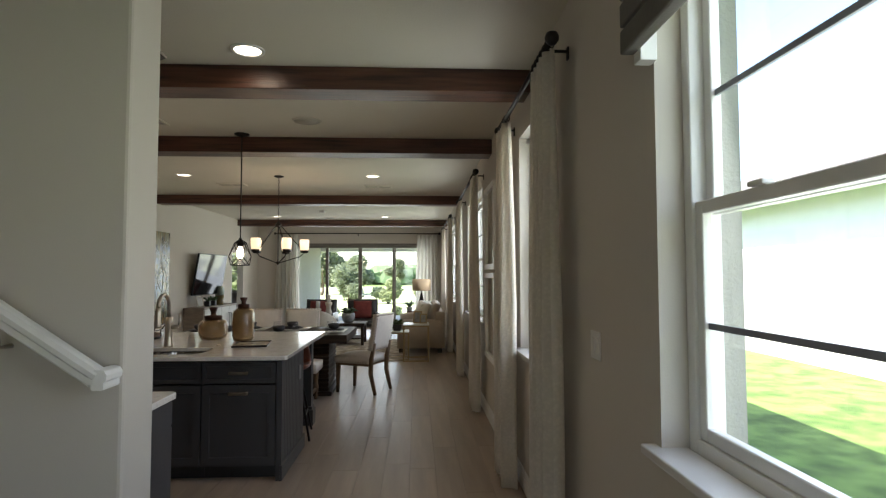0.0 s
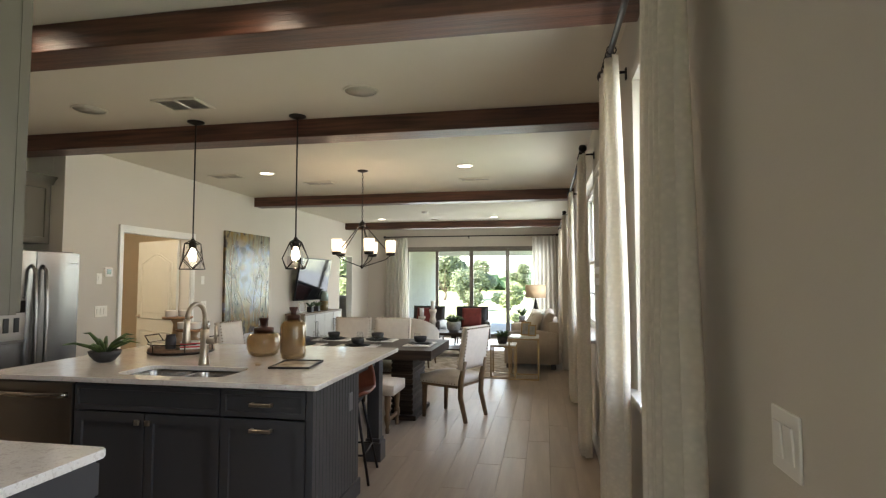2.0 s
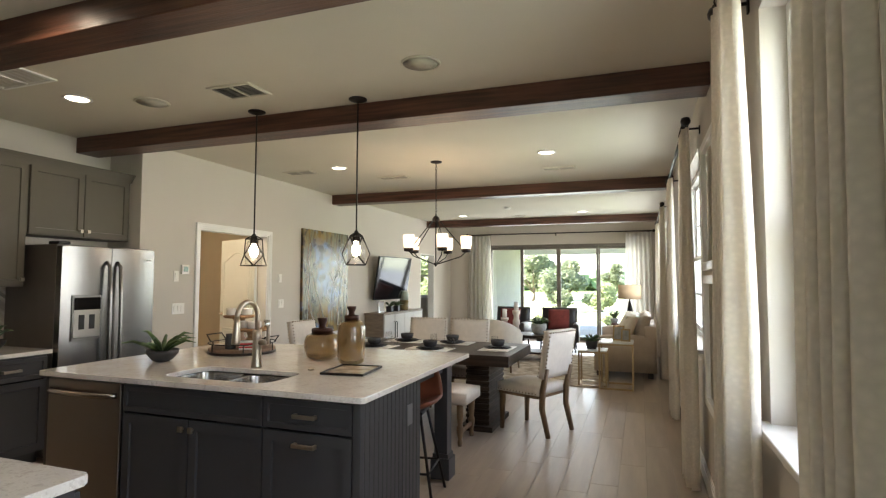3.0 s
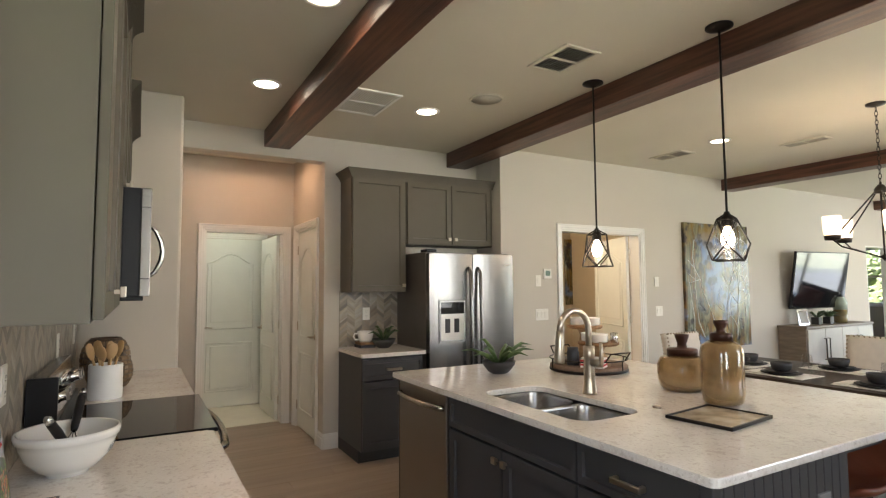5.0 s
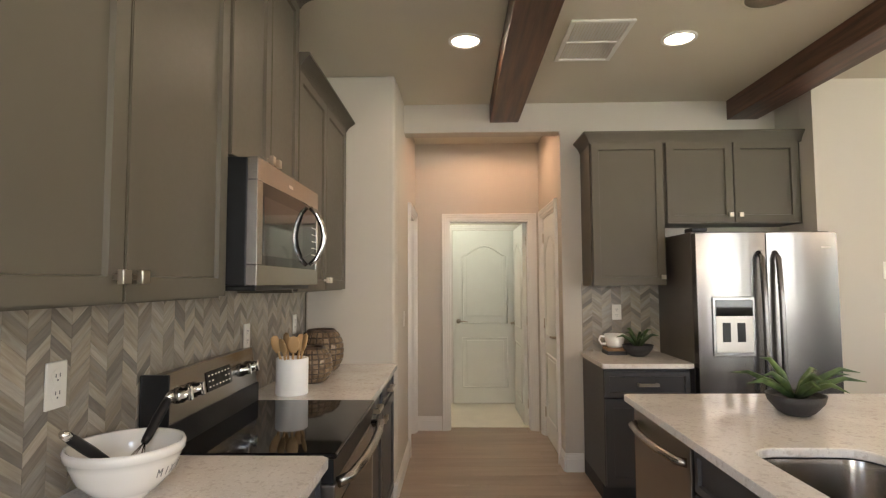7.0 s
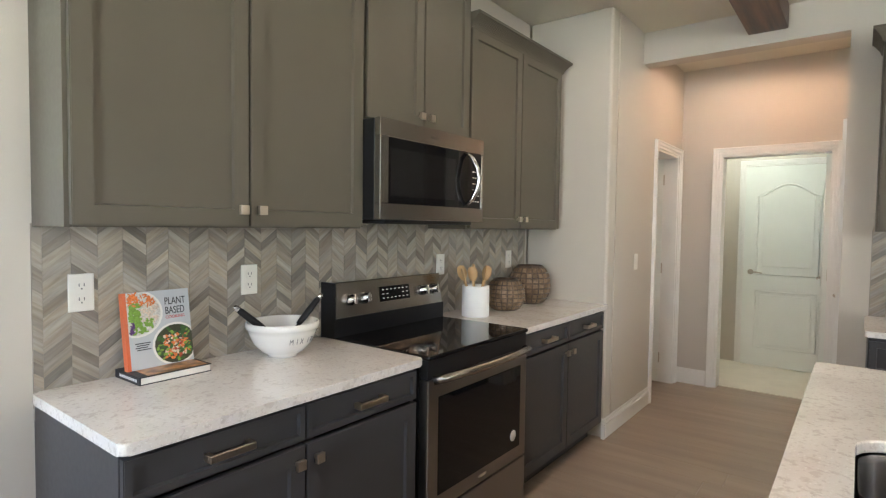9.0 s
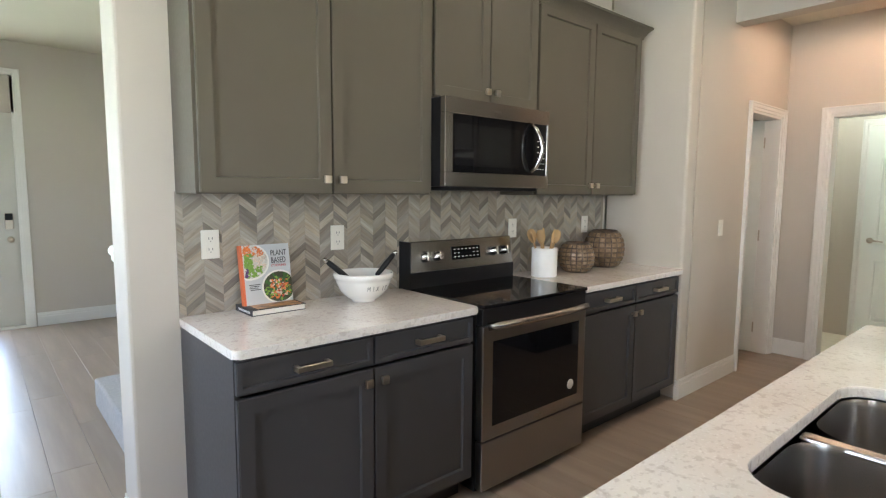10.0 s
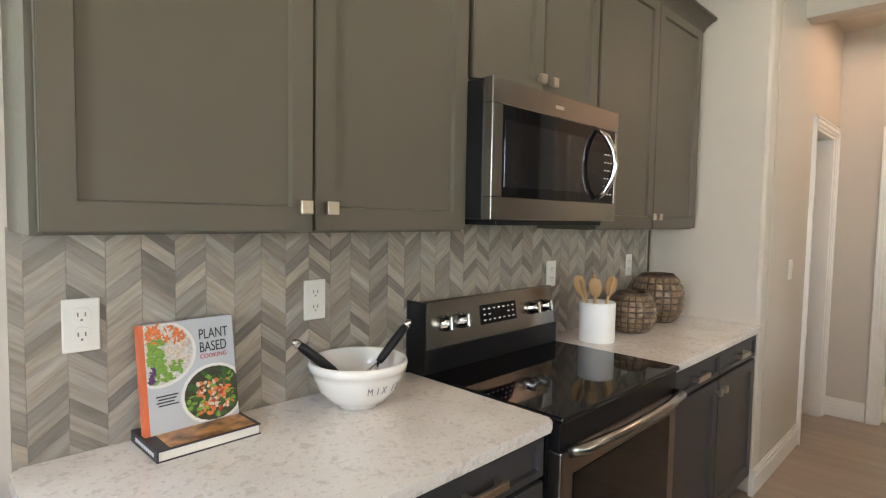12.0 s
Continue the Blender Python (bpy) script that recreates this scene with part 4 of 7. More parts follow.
        part("slat", turn(B((-lx / 2 + 0.025, lx / 2 - 0.025, -0.007, 0.007, -0.001, 0.001)), pose(0, y0, -0.006, lean)), M[fin], v)
M["vent_white"] = mat("vent_white", (0.72, 0.70, 0.65), 0.45)
M["slat"] = mat("vent_slat", (0.45, 0.42, 0.36), 0.5)
vent("supply_vent", -2.33, 4.67, 0.36, 0.26, "white ceiling supply vent with dark slats", 9)
vent("return_vent", -3.60, 3.92, 0.52, 0.34, "large white return grille with two slatted panels", 16, dark=False, rim="trim", fin="vent_white", lean=10)
vent("supply_vent", -3.65, 7.33, 0.40, 0.22, "white ceiling supply vent", 8, dark=False)
vent("supply_vent", -2.68, 8.00, 0.40, 0.18, "white ceiling supply vent", 8, dark=False)
vent("supply_vent", -0.57, 8.10, 0.40, 0.16, "white slotted ceiling vent", 6, dark=False)


def pendant(x, y, spin):
    p = thing("pendant_light", "dark bronze geometric cage pendant light with lit bulb", "pendant light", (x, y, H), 0, "pendants over the island")
    part("canopy", lathe(((0.0, 0), (0.068, 0), (0.068, -0.008), (0.045, -0.018), (0.014, -0.028), (0.0, -0.030)), 24), M["iron"], p)
    part("stem", tube([(0, 0, -0.02), (0, 0, -0.985)], 0.006, 8), M["iron"], p)
    part("socket", lathe(((0.0, -0.978), (0.012, -0.978), (0.020, -1.0), (0.030, -1.012), (0.030, -1.055), (0.0, -1.056)), 16), M["iron"], p)

    def ring(r, z, off):
        return [(r * math.cos(radians(spin + off + 90 * k)), r * math.sin(radians(spin + off + 90 * k)), z) for k in range(4)]
    top, mid, bot = ring(0.062, -1.020, 0), ring(0.100, -1.148, 45), ring(0.097, -1.228, 0)
    for k in range(4):
        j = (k + 1) % 4
        for p0, p1 in (((0, 0, -0.985), top[k]), (top[k], top[j]), (top[k], mid[k]), (top[j], mid[k]), (mid[k], bot[k]), (mid[k], bot[j]), (bot[k], bot[j])):
            part("cage_bar", tube([p0, p1], 0.0042, 6), M["iron"], p)
    part("bulb", lathe(((0.0, -1.165), (0.022, -1.158), (0.034, -1.128), (0.029, -1.092), (0.016, -1.066), (0.014, -1.054)), 16), M["bulb"], p)
    part("shade", lathe(((0.064, -1.222), (0.060, -1.10), (0.050, -1.045), (0.032, -1.025)), 20), M["clear"], p, "clear glass inner shade").visible_shadow = False
    lamp("pendant_lamp", "POINT", 0.36, pose(x, y, H - 1.20), WARM, radius=0.03)


pendant(-1.625, 5.11, 74)
pendant(-2.533, 5.11, 40)

ch = thing("chandelier", "dark bronze five-light chandelier with opal glass shades", "chandelier", (-1.83, 7.30, H), 0)
part("canopy", lathe(((0.0, 0), (0.065, 0), (0.063, -0.012), (0.02, -0.025), (0.0, -0.026)), 24), M["iron"], ch)
for k in range(17):
    z = -0.03 - 0.034 * k
    ring = [(0.010 * math.cos(a), 0.0, z - 0.014 + 0.022 * math.sin(a)) if k % 2 else (0.0, 0.010 * math.cos(a), z - 0.014 + 0.022 * math.sin(a)) for a in [2 * math.pi * j / 10 for j in range(10)]]
    part("chain_link", tube(ring, 0.0025, 5, closed=True), M["iron"], ch)
part("stem", tube([(0, 0, -0.60), (0, 0, -1.16)], [0.009, 0.006], 8), M["iron"], ch)
part("hub", lathe(((0.0, -0.61), (0.02, -0.62), (0.042, -0.65), (0.042, -0.68), (0.0, -0.685)), 20), M["iron"], ch)
part("finial", lathe(((0.0, -1.19), (0.012, -1.175), (0.03, -1.155), (0.012, -1.14), (0.0, -1.14)), 16), M["iron"], ch)
for k in range(5):
    a = 2 * math.pi * k / 5 + 0.25
    u = Vector((math.cos(a), math.sin(a), 0))
    arm = part("arm", tube([u * 0.03 + Vector((0, 0, -0.66)), u * 0.34 + Vector((0, 0, -1.02))], 0.006, 6), M["iron"], ch)
    part("lower_arm", tube([u * 0.34 + Vector((0, 0, -1.02)), u * 0.28 + Vector((0, 0, -1.075)), Vector((0, 0, -1.165))], 0.006, 6), M["iron"], arm)
    part("cup", lathe(((0.0, -1.03), (0.05, -1.025), (0.056, -0.99), (0.0, -0.988)), 18, m=Matrix.Translation(u * 0.34)), M["iron"], arm)
    part("shade", lathe(((0.052, -0.99), (0.060, -0.94), (0.062, -0.85), (0.059, -0.845), (0.057, -0.94), (0.049, -0.985)), 20, m=Matrix.Translation(u * 0.34)), M["opal"], arm, "lit opal glass shade")
    lamp("chandelier_lamp", "POINT", 0.30, pose(-1.83 + 0.34 * u.x, 7.30 + 0.34 * u.y, H - 0.80), WARM, radius=0.04)


# ---- curtains ----
def linen(name, color, see=0.35):
    m = mat(name, color, 0.9, vary=0.04, scale=30, bump=0.5, bump_scale=420)
    t = m.node_tree
    b = t.nodes["Principled BSDF"]
    co = t.nodes.new("ShaderNodeTexCoord")
    mp = t.nodes.new("ShaderNodeMapping")
    mp.inputs["Rotation"].default_value = (radians(45), 0, 0)
    mp.inputs["Scale"].default_value = (1, 1, 1)
    t.links.new(co.outputs["Object"], mp.inputs[0])
    v = t.nodes.new("ShaderNodeTexVoronoi")
    v.inputs["Scale"].default_value = 95
    mp2 = t.nodes.new("ShaderNodeMapping")
    mp2.inputs["Scale"].default_value = (0.4, 1.0, 0.55)
    t.links.new(co.outputs["Object"], mp2.inputs[0])
    t.links.new(mp2.outputs[0], v.inputs["Vector"])
    bp = t.nodes.new("ShaderNodeBump")
    bp.inputs["Strength"].default_value, bp.inputs["Distance"].default_value = 0.5, 0.004
    t.links.new(v.outputs["Distance"], bp.inputs["Height"])
    t.links.new(bp.outputs[0], b.inputs["Normal"])
    tr, mx = t.nodes.new("ShaderNodeBsdfTranslucent"), t.nodes.new("ShaderNodeMixShader")
    src = b.inputs["Base Color"].links[0].from_socket
    wv = t.nodes.new("ShaderNodeMixRGB")
    wv.blend_type = "MULTIPLY"
    rw = t.nodes.new("ShaderNodeMapRange")
    rw.inputs["From Max"].default_value, rw.inputs["To Min"].default_value, rw.inputs["To Max"].default_value = 0.6, 1.0, 0.80
    t.links.new(v.outputs["Distance"], rw.inputs[0])
    wv.inputs[0].default_value = 1.0
    t.links.new(src, wv.inputs[1])
    t.links.new(rw.outputs[0], wv.inputs[2])
    t.links.new(wv.outputs[0], b.inputs["Base Color"])
    tr.inputs[0].default_value = (*color, 1)
    mx.inputs[0].default_value = see
    t.links.new(b.outputs[0], mx.inputs[1])
    t.links.new(tr.outputs[0], mx.inputs[2])
    t.links.new(mx.outputs[0], t.nodes["Material Output"].inputs[0])
    return m


M["linen"] = linen("curtain_linen", (0.92, 0.87, 0.79), 0.5)
M["sheer"] = linen("curtain_sheer", (0.90, 0.88, 0.83), 0.62)


def curtain(a0, a1, c, z0, z1, axis, folds, amp=0.045, seed=0, mat_="linen", label="cream woven linen curtain panel hanging in folds", flare=1.12):
    """Hangs along y (axis 'y') or x, c the middle of its folds."""
    rnd = random.Random(seed)
    ph = [rnd.uniform(-0.5, 0.5) for _ in range(folds * 2 + 4)]
    bm = bmesh.new()
    nu, nv = folds * 12, 22
    grid = []
    mid = (a0 + a1) / 2
    for j in range(nv + 1):
        f = j / nv
        row = []
        for i in range(nu + 1):
            u = i / nu
            k = u * folds
            w = ph[int(k)] * (1 - (k - int(k))) + ph[int(k) + 1] * (k - int(k))
            squeeze = 0.93 + (flare - 0.93) * min(1, f * 1.3)
            a = mid + (a0 + (a1 - a0) * u - mid) * squeeze + 0.012 * math.sin(9 * f + 3 * w) * f
            s = math.sin(2 * math.pi * (k + 0.18 * w * f))
            s = math.copysign(abs(s) ** 0.75, s)
            off = amp * (0.55 + 0.45 * min(1, f * 2)) * s * (1 + 0.4 * w) + 0.01 * w * math.sin(5 * f)
            p = (c + off, a) if axis == "y" else (a, c + off)
            row.append(bm.verts.new((*p, z1 + (z0 - z1) * f)))
        grid.append(row)
    for r0, r1 in zip(grid, grid[1:]):
        for i in range(nu):
            bm.faces.new((r0[i], r0[i + 1], r1[i + 1], r1[i])).smooth = True
    ob = solid("curtain", bm, M[mat_], label, "curtain", "window curtains")
    sm = ob.modifiers.new("cloth", "SOLIDIFY")
    sm.thickness = 0.003
    return ob


def rod(p0, p1, wall, brackets, label="black iron curtain rod with rings and round finials"):
    r = thing("curtain_rod", label, "curtain rod", (0, 0, 0), 0, "curtain rods")
    p0, p1 = Vector(p0), Vector(p1)
    d = (p1 - p0).normalized()
    part("rod", tube([p0, p1], 0.014, 10), M["iron"], r)
    for p, s in ((p0, -1), (p1, 1)):
        part("finial", lathe(((0.0, -0.034), (0.018, -0.03), (0.032, -0.012), (0.034, 0.004), (0.026, 0.024), (0.0, 0.032)), 14, m=Matrix.Translation(p + d * 0.02 * s)), M["iron"], r)
    for f in brackets:
        p = p0 + (p1 - p0) * f
        q = p.copy()
        if abs(d.y) > 0.5:
            q.x = wall
        else:
            q.y = wall
        part("bracket", tube([p + Vector((0, 0, -0.005)), p + Vector((0, 0, -0.02)), q + Vector((0, 0, -0.02))], 0.008, 6), M["iron"], r)
        part("wall_plate", B((q.x - 0.008, q.x + 0.001, q.y - 0.012, q.y + 0.012, q.z - 0.06, q.z + 0.0)) if abs(d.y) > 0.5 else B((q.x - 0.012, q.x + 0.012, q.y - 0.008, q.y + 0.001, q.z - 0.06, q.z)), M["iron"], r)
    return r


def ring_on(parent, p, axis):
    pts = [Vector(p) + (Vector((0.022 * math.cos(a), 0, 0.022 * math.sin(a) - 0.008)) if axis == "y" else Vector((0, 0.022 * math.cos(a), 0.022 * math.sin(a) - 0.008))) for a in [2 * math.pi * k / 10 for k in range(10)]]
    part("ring", tube(pts, 0.0035, 5, closed=True), M["iron"], parent)


RX, RZ = 0.635, 2.545
for n, (ya, yb) in enumerate(((2.45, 4.05), (5.72, 8.15), (10.1, 13.0))):
    r = rod((RX, ya, RZ), (RX, yb, RZ), WX, (0.05, 0.95))
    w = 0.42 if n else 0.36
    for m_, (pa, pb) in enumerate(((ya + 0.01, ya + w), (yb - w, yb - 0.01))):
        curtain(pa, pb, RX, 0.015, RZ - 0.03, "y", 5, seed=n * 2 + m_ + 1)
        for k in range(6):
            ring_on(r, (RX, pa + (pb - pa) * (k + 0.3) / 6, RZ), "y")
r = rod((-3.75, NY - 0.11, 2.56), (0.60, NY - 0.11, 2.56), NY, (0.02, 0.5, 0.98), "long black curtain rod over the sliding door")
curtain(-3.72, -3.15, NY - 0.11, 0.015, 2.53, "x", 6, seed=21, mat_="sheer", label="sheer white curtain panel beside the sliding door")
curtain(0.0, 0.58, NY - 0.11, 0.015, 2.53, "x", 6, seed=22, mat_="sheer", label="sheer white curtain panel beside the sliding door")

# sliding door
sd = thing("sliding_door", "four-panel bronze-framed sliding glass door, partly open", "sliding door")
sd["kind"] = "structure"
M["bronze"] = mat("bronze_frame", (0.22, 0.20, 0.17), 0.4, 0.4, vary=0.05)
part("door_frame", B((SL0, SL1, NY + 0.02, NY + 0.16, SLH - 0.05, SLH), (SL0, SL0 + 0.04, NY + 0.02, NY + 0.16, 0, SLH - 0.05), (SL1 - 0.04, SL1, NY + 0.02, NY + 0.16, 0, SLH - 0.05), (SL0, SL1, NY + 0.02, NY + 0.16, -0.003, 0.02)), M["bronze"], sd)
edges = (SL0 + 0.04, -2.42, -1.52, -0.60, SL1 - 0.04)
for k in range(4):
    a, b = edges[k], edges[k + 1]
    yy = NY + (0.045 if k in (1, 2) else 0.10)
    s = 0.05 if k in (1, 2) else 0.04
    pn = part("panel", B((a, a + s, yy, yy + 0.04, 0.02, SLH - 0.05), (b - s, b, yy, yy + 0.04, 0.02, SLH - 0.05), (a + s, b - s, yy, yy + 0.04, 0.02, 0.10), (a + s, b - s, yy, yy + 0.04, SLH - 0.12, SLH - 0.05), bev=0.002, seg=1), M["bronze"], sd)
    gl = part("pane", B((a + s - 0.004, b - s + 0.004, yy + 0.016, yy + 0.022, 0.096, SLH - 0.116)), M["glass"], pn)
    gl.visible_shadow = False
    if k in (1, 2):
        hx = b - 0.03 if k == 1 else a + 0.03
        part("handle", tube([(hx, yy, 0.92), (hx, yy - 0.03, 0.95), (hx, yy - 0.03, 1.13), (hx, yy, 1.16)], 0.009, 8), M["iron"], pn)


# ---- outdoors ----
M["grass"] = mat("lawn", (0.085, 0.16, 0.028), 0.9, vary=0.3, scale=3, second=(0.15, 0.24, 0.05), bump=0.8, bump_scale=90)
M["paver"] = mat("patio_paver", (0.42, 0.38, 0.34), 0.8, vary=0.08, scale=3, per=0.1)
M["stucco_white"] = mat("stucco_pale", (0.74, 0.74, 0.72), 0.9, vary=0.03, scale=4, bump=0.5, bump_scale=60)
M["roof"] = mat("roof_shingle", (0.16, 0.14, 0.13), 0.85, vary=0.2, scale=14)
M["leaf"] = mat("foliage", (0.12, 0.15, 0.08), 0.6, vary=0.2, scale=2, second=(0.20, 0.23, 0.14), per=0.25)
M["leaf_light"] = mat("foliage_light", (0.20, 0.24, 0.10), 0.6, vary=0.25, scale=3, second=(0.28, 0.31, 0.15), per=0.25)
for key in ("leaf", "leaf_light"):
    t_ = M[key].node_tree
    thru, mix_ = t_.nodes.new("ShaderNodeBsdfTranslucent"), t_.nodes.new("ShaderNodeMixShader")
    thru.inputs[0].default_value = (0.26, 0.30, 0.17, 1)
    mix_.inputs[0].default_value = 0.45
    t_.links.new(t_.nodes["Principled BSDF"].outputs[0], mix_.inputs[1])
    t_.links.new(thru.outputs[0], mix_.inputs[2])
    t_.links.new(mix_.outputs[0], t_.nodes["Material Output"].inputs[0])
M["bark"] = mat("bark", (0.12, 0.09, 0.065), 0.9, vary=0.3, scale=10, bump=0.8, bump_scale=30)
setting("ground", B((-400, 400, -400, 400, -0.60, -0.20)), M["grass"], "sunlit green lawn", "ground")
setting("patio", B((-4.0, 2.5, NY + 0.2, NY + 5.6, -0.22, -0.06)), M["paver"], "pale paved patio floor", "patio")
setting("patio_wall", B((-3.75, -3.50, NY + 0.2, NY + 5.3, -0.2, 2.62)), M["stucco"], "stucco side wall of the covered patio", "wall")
setting("patio_roof", B((-4.0, 1.2, NY + 0.2, NY + 5.5, 2.62, 2.80)), M["ceiling"], "patio ceiling", "ceiling")
setting("patio_beam", B((-3.498, 1.2, NY + 5.2, NY + 5.5, 2.30, 2.618)), M["stucco_white"], "patio edge beam", "beam")
setting("patio_column", B((0.85, 1.2, NY + 5.2, NY + 5.5, -0.2, 2.298)), M["stucco_white"], "patio column", "column")
setting("house_roof", B((-8.0, WX + 0.75, SY - 0.7, NY + 0.35, H + 0.25, H + 0.45)), M["roof"], "roof over the house", "roof")
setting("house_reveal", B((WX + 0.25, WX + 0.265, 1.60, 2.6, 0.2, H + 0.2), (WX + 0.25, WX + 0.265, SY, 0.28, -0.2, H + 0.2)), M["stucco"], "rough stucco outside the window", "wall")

nh = thing("neighbour_house", "pale stucco neighbouring house with overhanging eave", "house")
part("wall", B((7.2, 12.0, -3.0, 13.0, -0.25, 2.9)), M["stucco_white"], nh)
rb = bmesh.new()
x0, x1, y0, y1, zr, ze = 6.6, 12.6, -3.6, 13.6, 4.9, 2.9
va = [rb.verts.new(p) for p in ((x0, y0, ze), (x1, y0, ze), (x1, y1, ze), (x0, y1, ze), (9.6, y0 + 2.6, zr), (9.6, y1 - 2.6, zr))]
for f in ((0, 1, 4), (1, 2, 5, 4), (2, 3, 5), (3, 0, 4, 5), (3, 2, 1, 0)):
    rb.faces.new([va[i] for i in f])
part("roof", rb, M["roof"], nh)
part("fascia", B((6.58, 6.62, -3.6, 13.6, 2.76, 2.93), (6.6, 12.6, 13.58, 13.62, 2.76, 2.93)), M["stucco_white"], nh)
part("soffit", B((6.62, 7.2, -3.55, 13.55, 2.84, 2.87)), M["stucco_white"], nh)
part("downspout", B((7.12, 7.2, 12.8, 12.9, -0.2, 2.8)), M["trim"], nh)


def leafy(name, at, h, r, trunk_h, seed, n, leaf, label, squash=0.8, size=0.16, mat_="leaf"):
    """A tapered trunk with limbs and a crown of many leaf clumps."""
    rnd = random.Random(seed)
    t = thing(name, label, "tree" if trunk_h > 0.3 else "shrub", at)
    bm = bmesh.new()
    if trunk_h > 0.3:
        tube([(0, 0, -0.1), (0.03 * h, 0, trunk_h * 0.6), (0.02 * h, 0.01, trunk_h + 0.3 * (h - trunk_h))], [0.035 * h, 0.026 * h, 0.012 * h], 8, bm)
        for k in range(6):
            a = 2 * math.pi * k / 6 + rnd.uniform(-0.3, 0.3)
            z = trunk_h * rnd.uniform(0.8, 1.15)
            tube([(0.02 * h, 0, z), (r * 0.35 * math.cos(a), r * 0.35 * math.sin(a), z + 0.25 * (h - trunk_h)), (r * 0.7 * math.cos(a), r * 0.7 * math.sin(a), z + 0.5 * (h - trunk_h))], [0.014 * h, 0.009 * h, 0.003 * h], 6, bm)
    else:
        for k in range(4):
            a = 2 * math.pi * k / 4
            tube([(0, 0, -0.05), (r * 0.3 * math.cos(a), r * 0.3 * math.sin(a), h * 0.4)], [0.03, 0.012], 6, bm)
    part("trunk", bm, M["bark"], t)
    lobes = []
    for k in range(9):
        a, rr = rnd.uniform(0, 6.283), r * rnd.uniform(0.15, 0.62)
        lobes.append((rr * math.cos(a), rr * math.sin(a), trunk_h + (h - trunk_h) * rnd.uniform(0.2, 0.78), r * rnd.uniform(0.33, 0.52)))
    vs, fs = [], []
    for _ in range(n):
        cx, cy, cz, cr = rnd.choice(lobes)
        d = Vector((rnd.gauss(0, 1), rnd.gauss(0, 1), rnd.gauss(0, 1))).normalized() * cr * rnd.uniform(0.55, 1.08)
        p = Vector((cx + d.x, cy + d.y, cz + d.z * squash))
        if p.z < 0.02:
            continue
        s = size * rnd.uniform(0.6, 1.4)
        u = Vector((rnd.gauss(0, 1), rnd.gauss(0, 1), rnd.gauss(0, 0.7))).normalized()
        w = u.orthogonal().normalized()
        i = len(vs)
        vs += [p - u * s, p + w * s * 0.45, p + u * s, p - w * s * 0.45]
        fs.append((i, i + 1, i + 2, i + 3))
    me = bpy.data.meshes.new("crown")
    me.from_pydata([tuple(v) for v in vs], [], fs)
    me.materials.append(M[mat_])
    c = new("crown", me)
    c.parent = t
    return t


rnd_t = random.Random(5)
for k, (x, y, h, r) in enumerate(((-7.6, 44, 4.1, 2.1), (-5.2, 47, 4.0, 1.5), (-2.3, 62, 3.9, 1.3), (-13.5, 50, 4.6, 2.4), (4.5, 60, 3.6, 1.8), (-20, 46, 4.5, 2.4), (12, 48, 4.4, 2.2))):
    leafy("tree", (x, y, -0.2), h, r, h * 0.16, 40 + k, 5200, 0.3, "broad green tree beyond the yard", size=0.20)
for k, (x, y, h, r) in enumerate(((-3.7, 30, 2.5, 1.15), (-7.2, 30, 1.35, 0.9), (-1.6, 31, 1.5, 1.0), (0.6, 30, 1.3, 1.0), (-9.6, 30, 1.5, 1.1), (3.2, 31, 1.4, 1.0))):
    leafy("shrub", (x, y, -0.2), h, r, 0.1, 60 + k, 2600, 0.2, "round green garden shrub beyond the patio", size=0.10, mat_="leaf" if k == 0 else "leaf_light")
for k in range(9):
    leafy("shrub", (-7.0 + 1.25 * k, 21.0 + rnd_t.uniform(-0.6, 0.6), -0.2), 0.45, 0.28, 0.05, 80 + k, 500, 0.1, "low yellow-green border shrub beyond the patio", size=0.05, mat_="leaf_light")
# yard grass paler than the lawn: overexposed sunlight put into its colour
M["lawn_glare"] = mat("glare_lawn", (0.30, 0.34, 0.15), 0.95, vary=0.12, scale=1.5, second=(0.40, 0.42, 0.24), bump=0.6, bump_scale=60)
setting("ground_yard", B((-60, 60, NY + 5.61, 75, -0.24, -0.19)), M["lawn_glare"], "lawn behind the house with sun glare put into its pale colour", "ground")
M["far"] = mat("far_woods", (0.10, 0.15, 0.07), 0.9, vary=0.4, scale=0.15)
rnd_f = random.Random(9)
fb = bmesh.new()
for k in range(90):
    x, y, h = -90 + 2 * k + rnd_f.uniform(-1, 1), 90 + rnd_f.uniform(-3, 3), rnd_f.uniform(2.0, 3.8)
    bmesh.ops.create_icosphere(fb, subdivisions=2, radius=1, matrix=Matrix.Translation((x, y, h * 0.45)) @ Matrix.Diagonal((rnd_f.uniform(2, 3.5), 2, h * 0.6, 1)))
for v in fb.verts:
    v.co += Vector((rnd_f.uniform(-0.4, 0.4), rnd_f.uniform(-0.4, 0.4), rnd_f.uniform(-0.4, 0.4)))
solid("far_woods", fb, M["far"], "distant line of hazy green woods", "woods", kind="stuff")


# ---- counters: small things ----
def text_mesh(name, body, size, m, material, parent, label="", depth=0.0004, space=1.0):
    cu = bpy.data.curves.new(name, "FONT")
    cu.body, cu.size, cu.extrude, cu.align_x, cu.space_character = body, size, depth, "LEFT", space
    tmp = new("tmp_text", cu)
    dg = bpy.context.evaluated_depsgraph_get()
    me = bpy.data.meshes.new_from_object(tmp.evaluated_get(dg))
    bpy.data.objects.remove(tmp)
    bpy.data.curves.remove(cu)
    me.transform(m)
    me.materials.clear()
    me.materials.append(material)
    me.name = name
    ob = new(name, me)
    ob.parent = parent
    return tagged(ob, label)


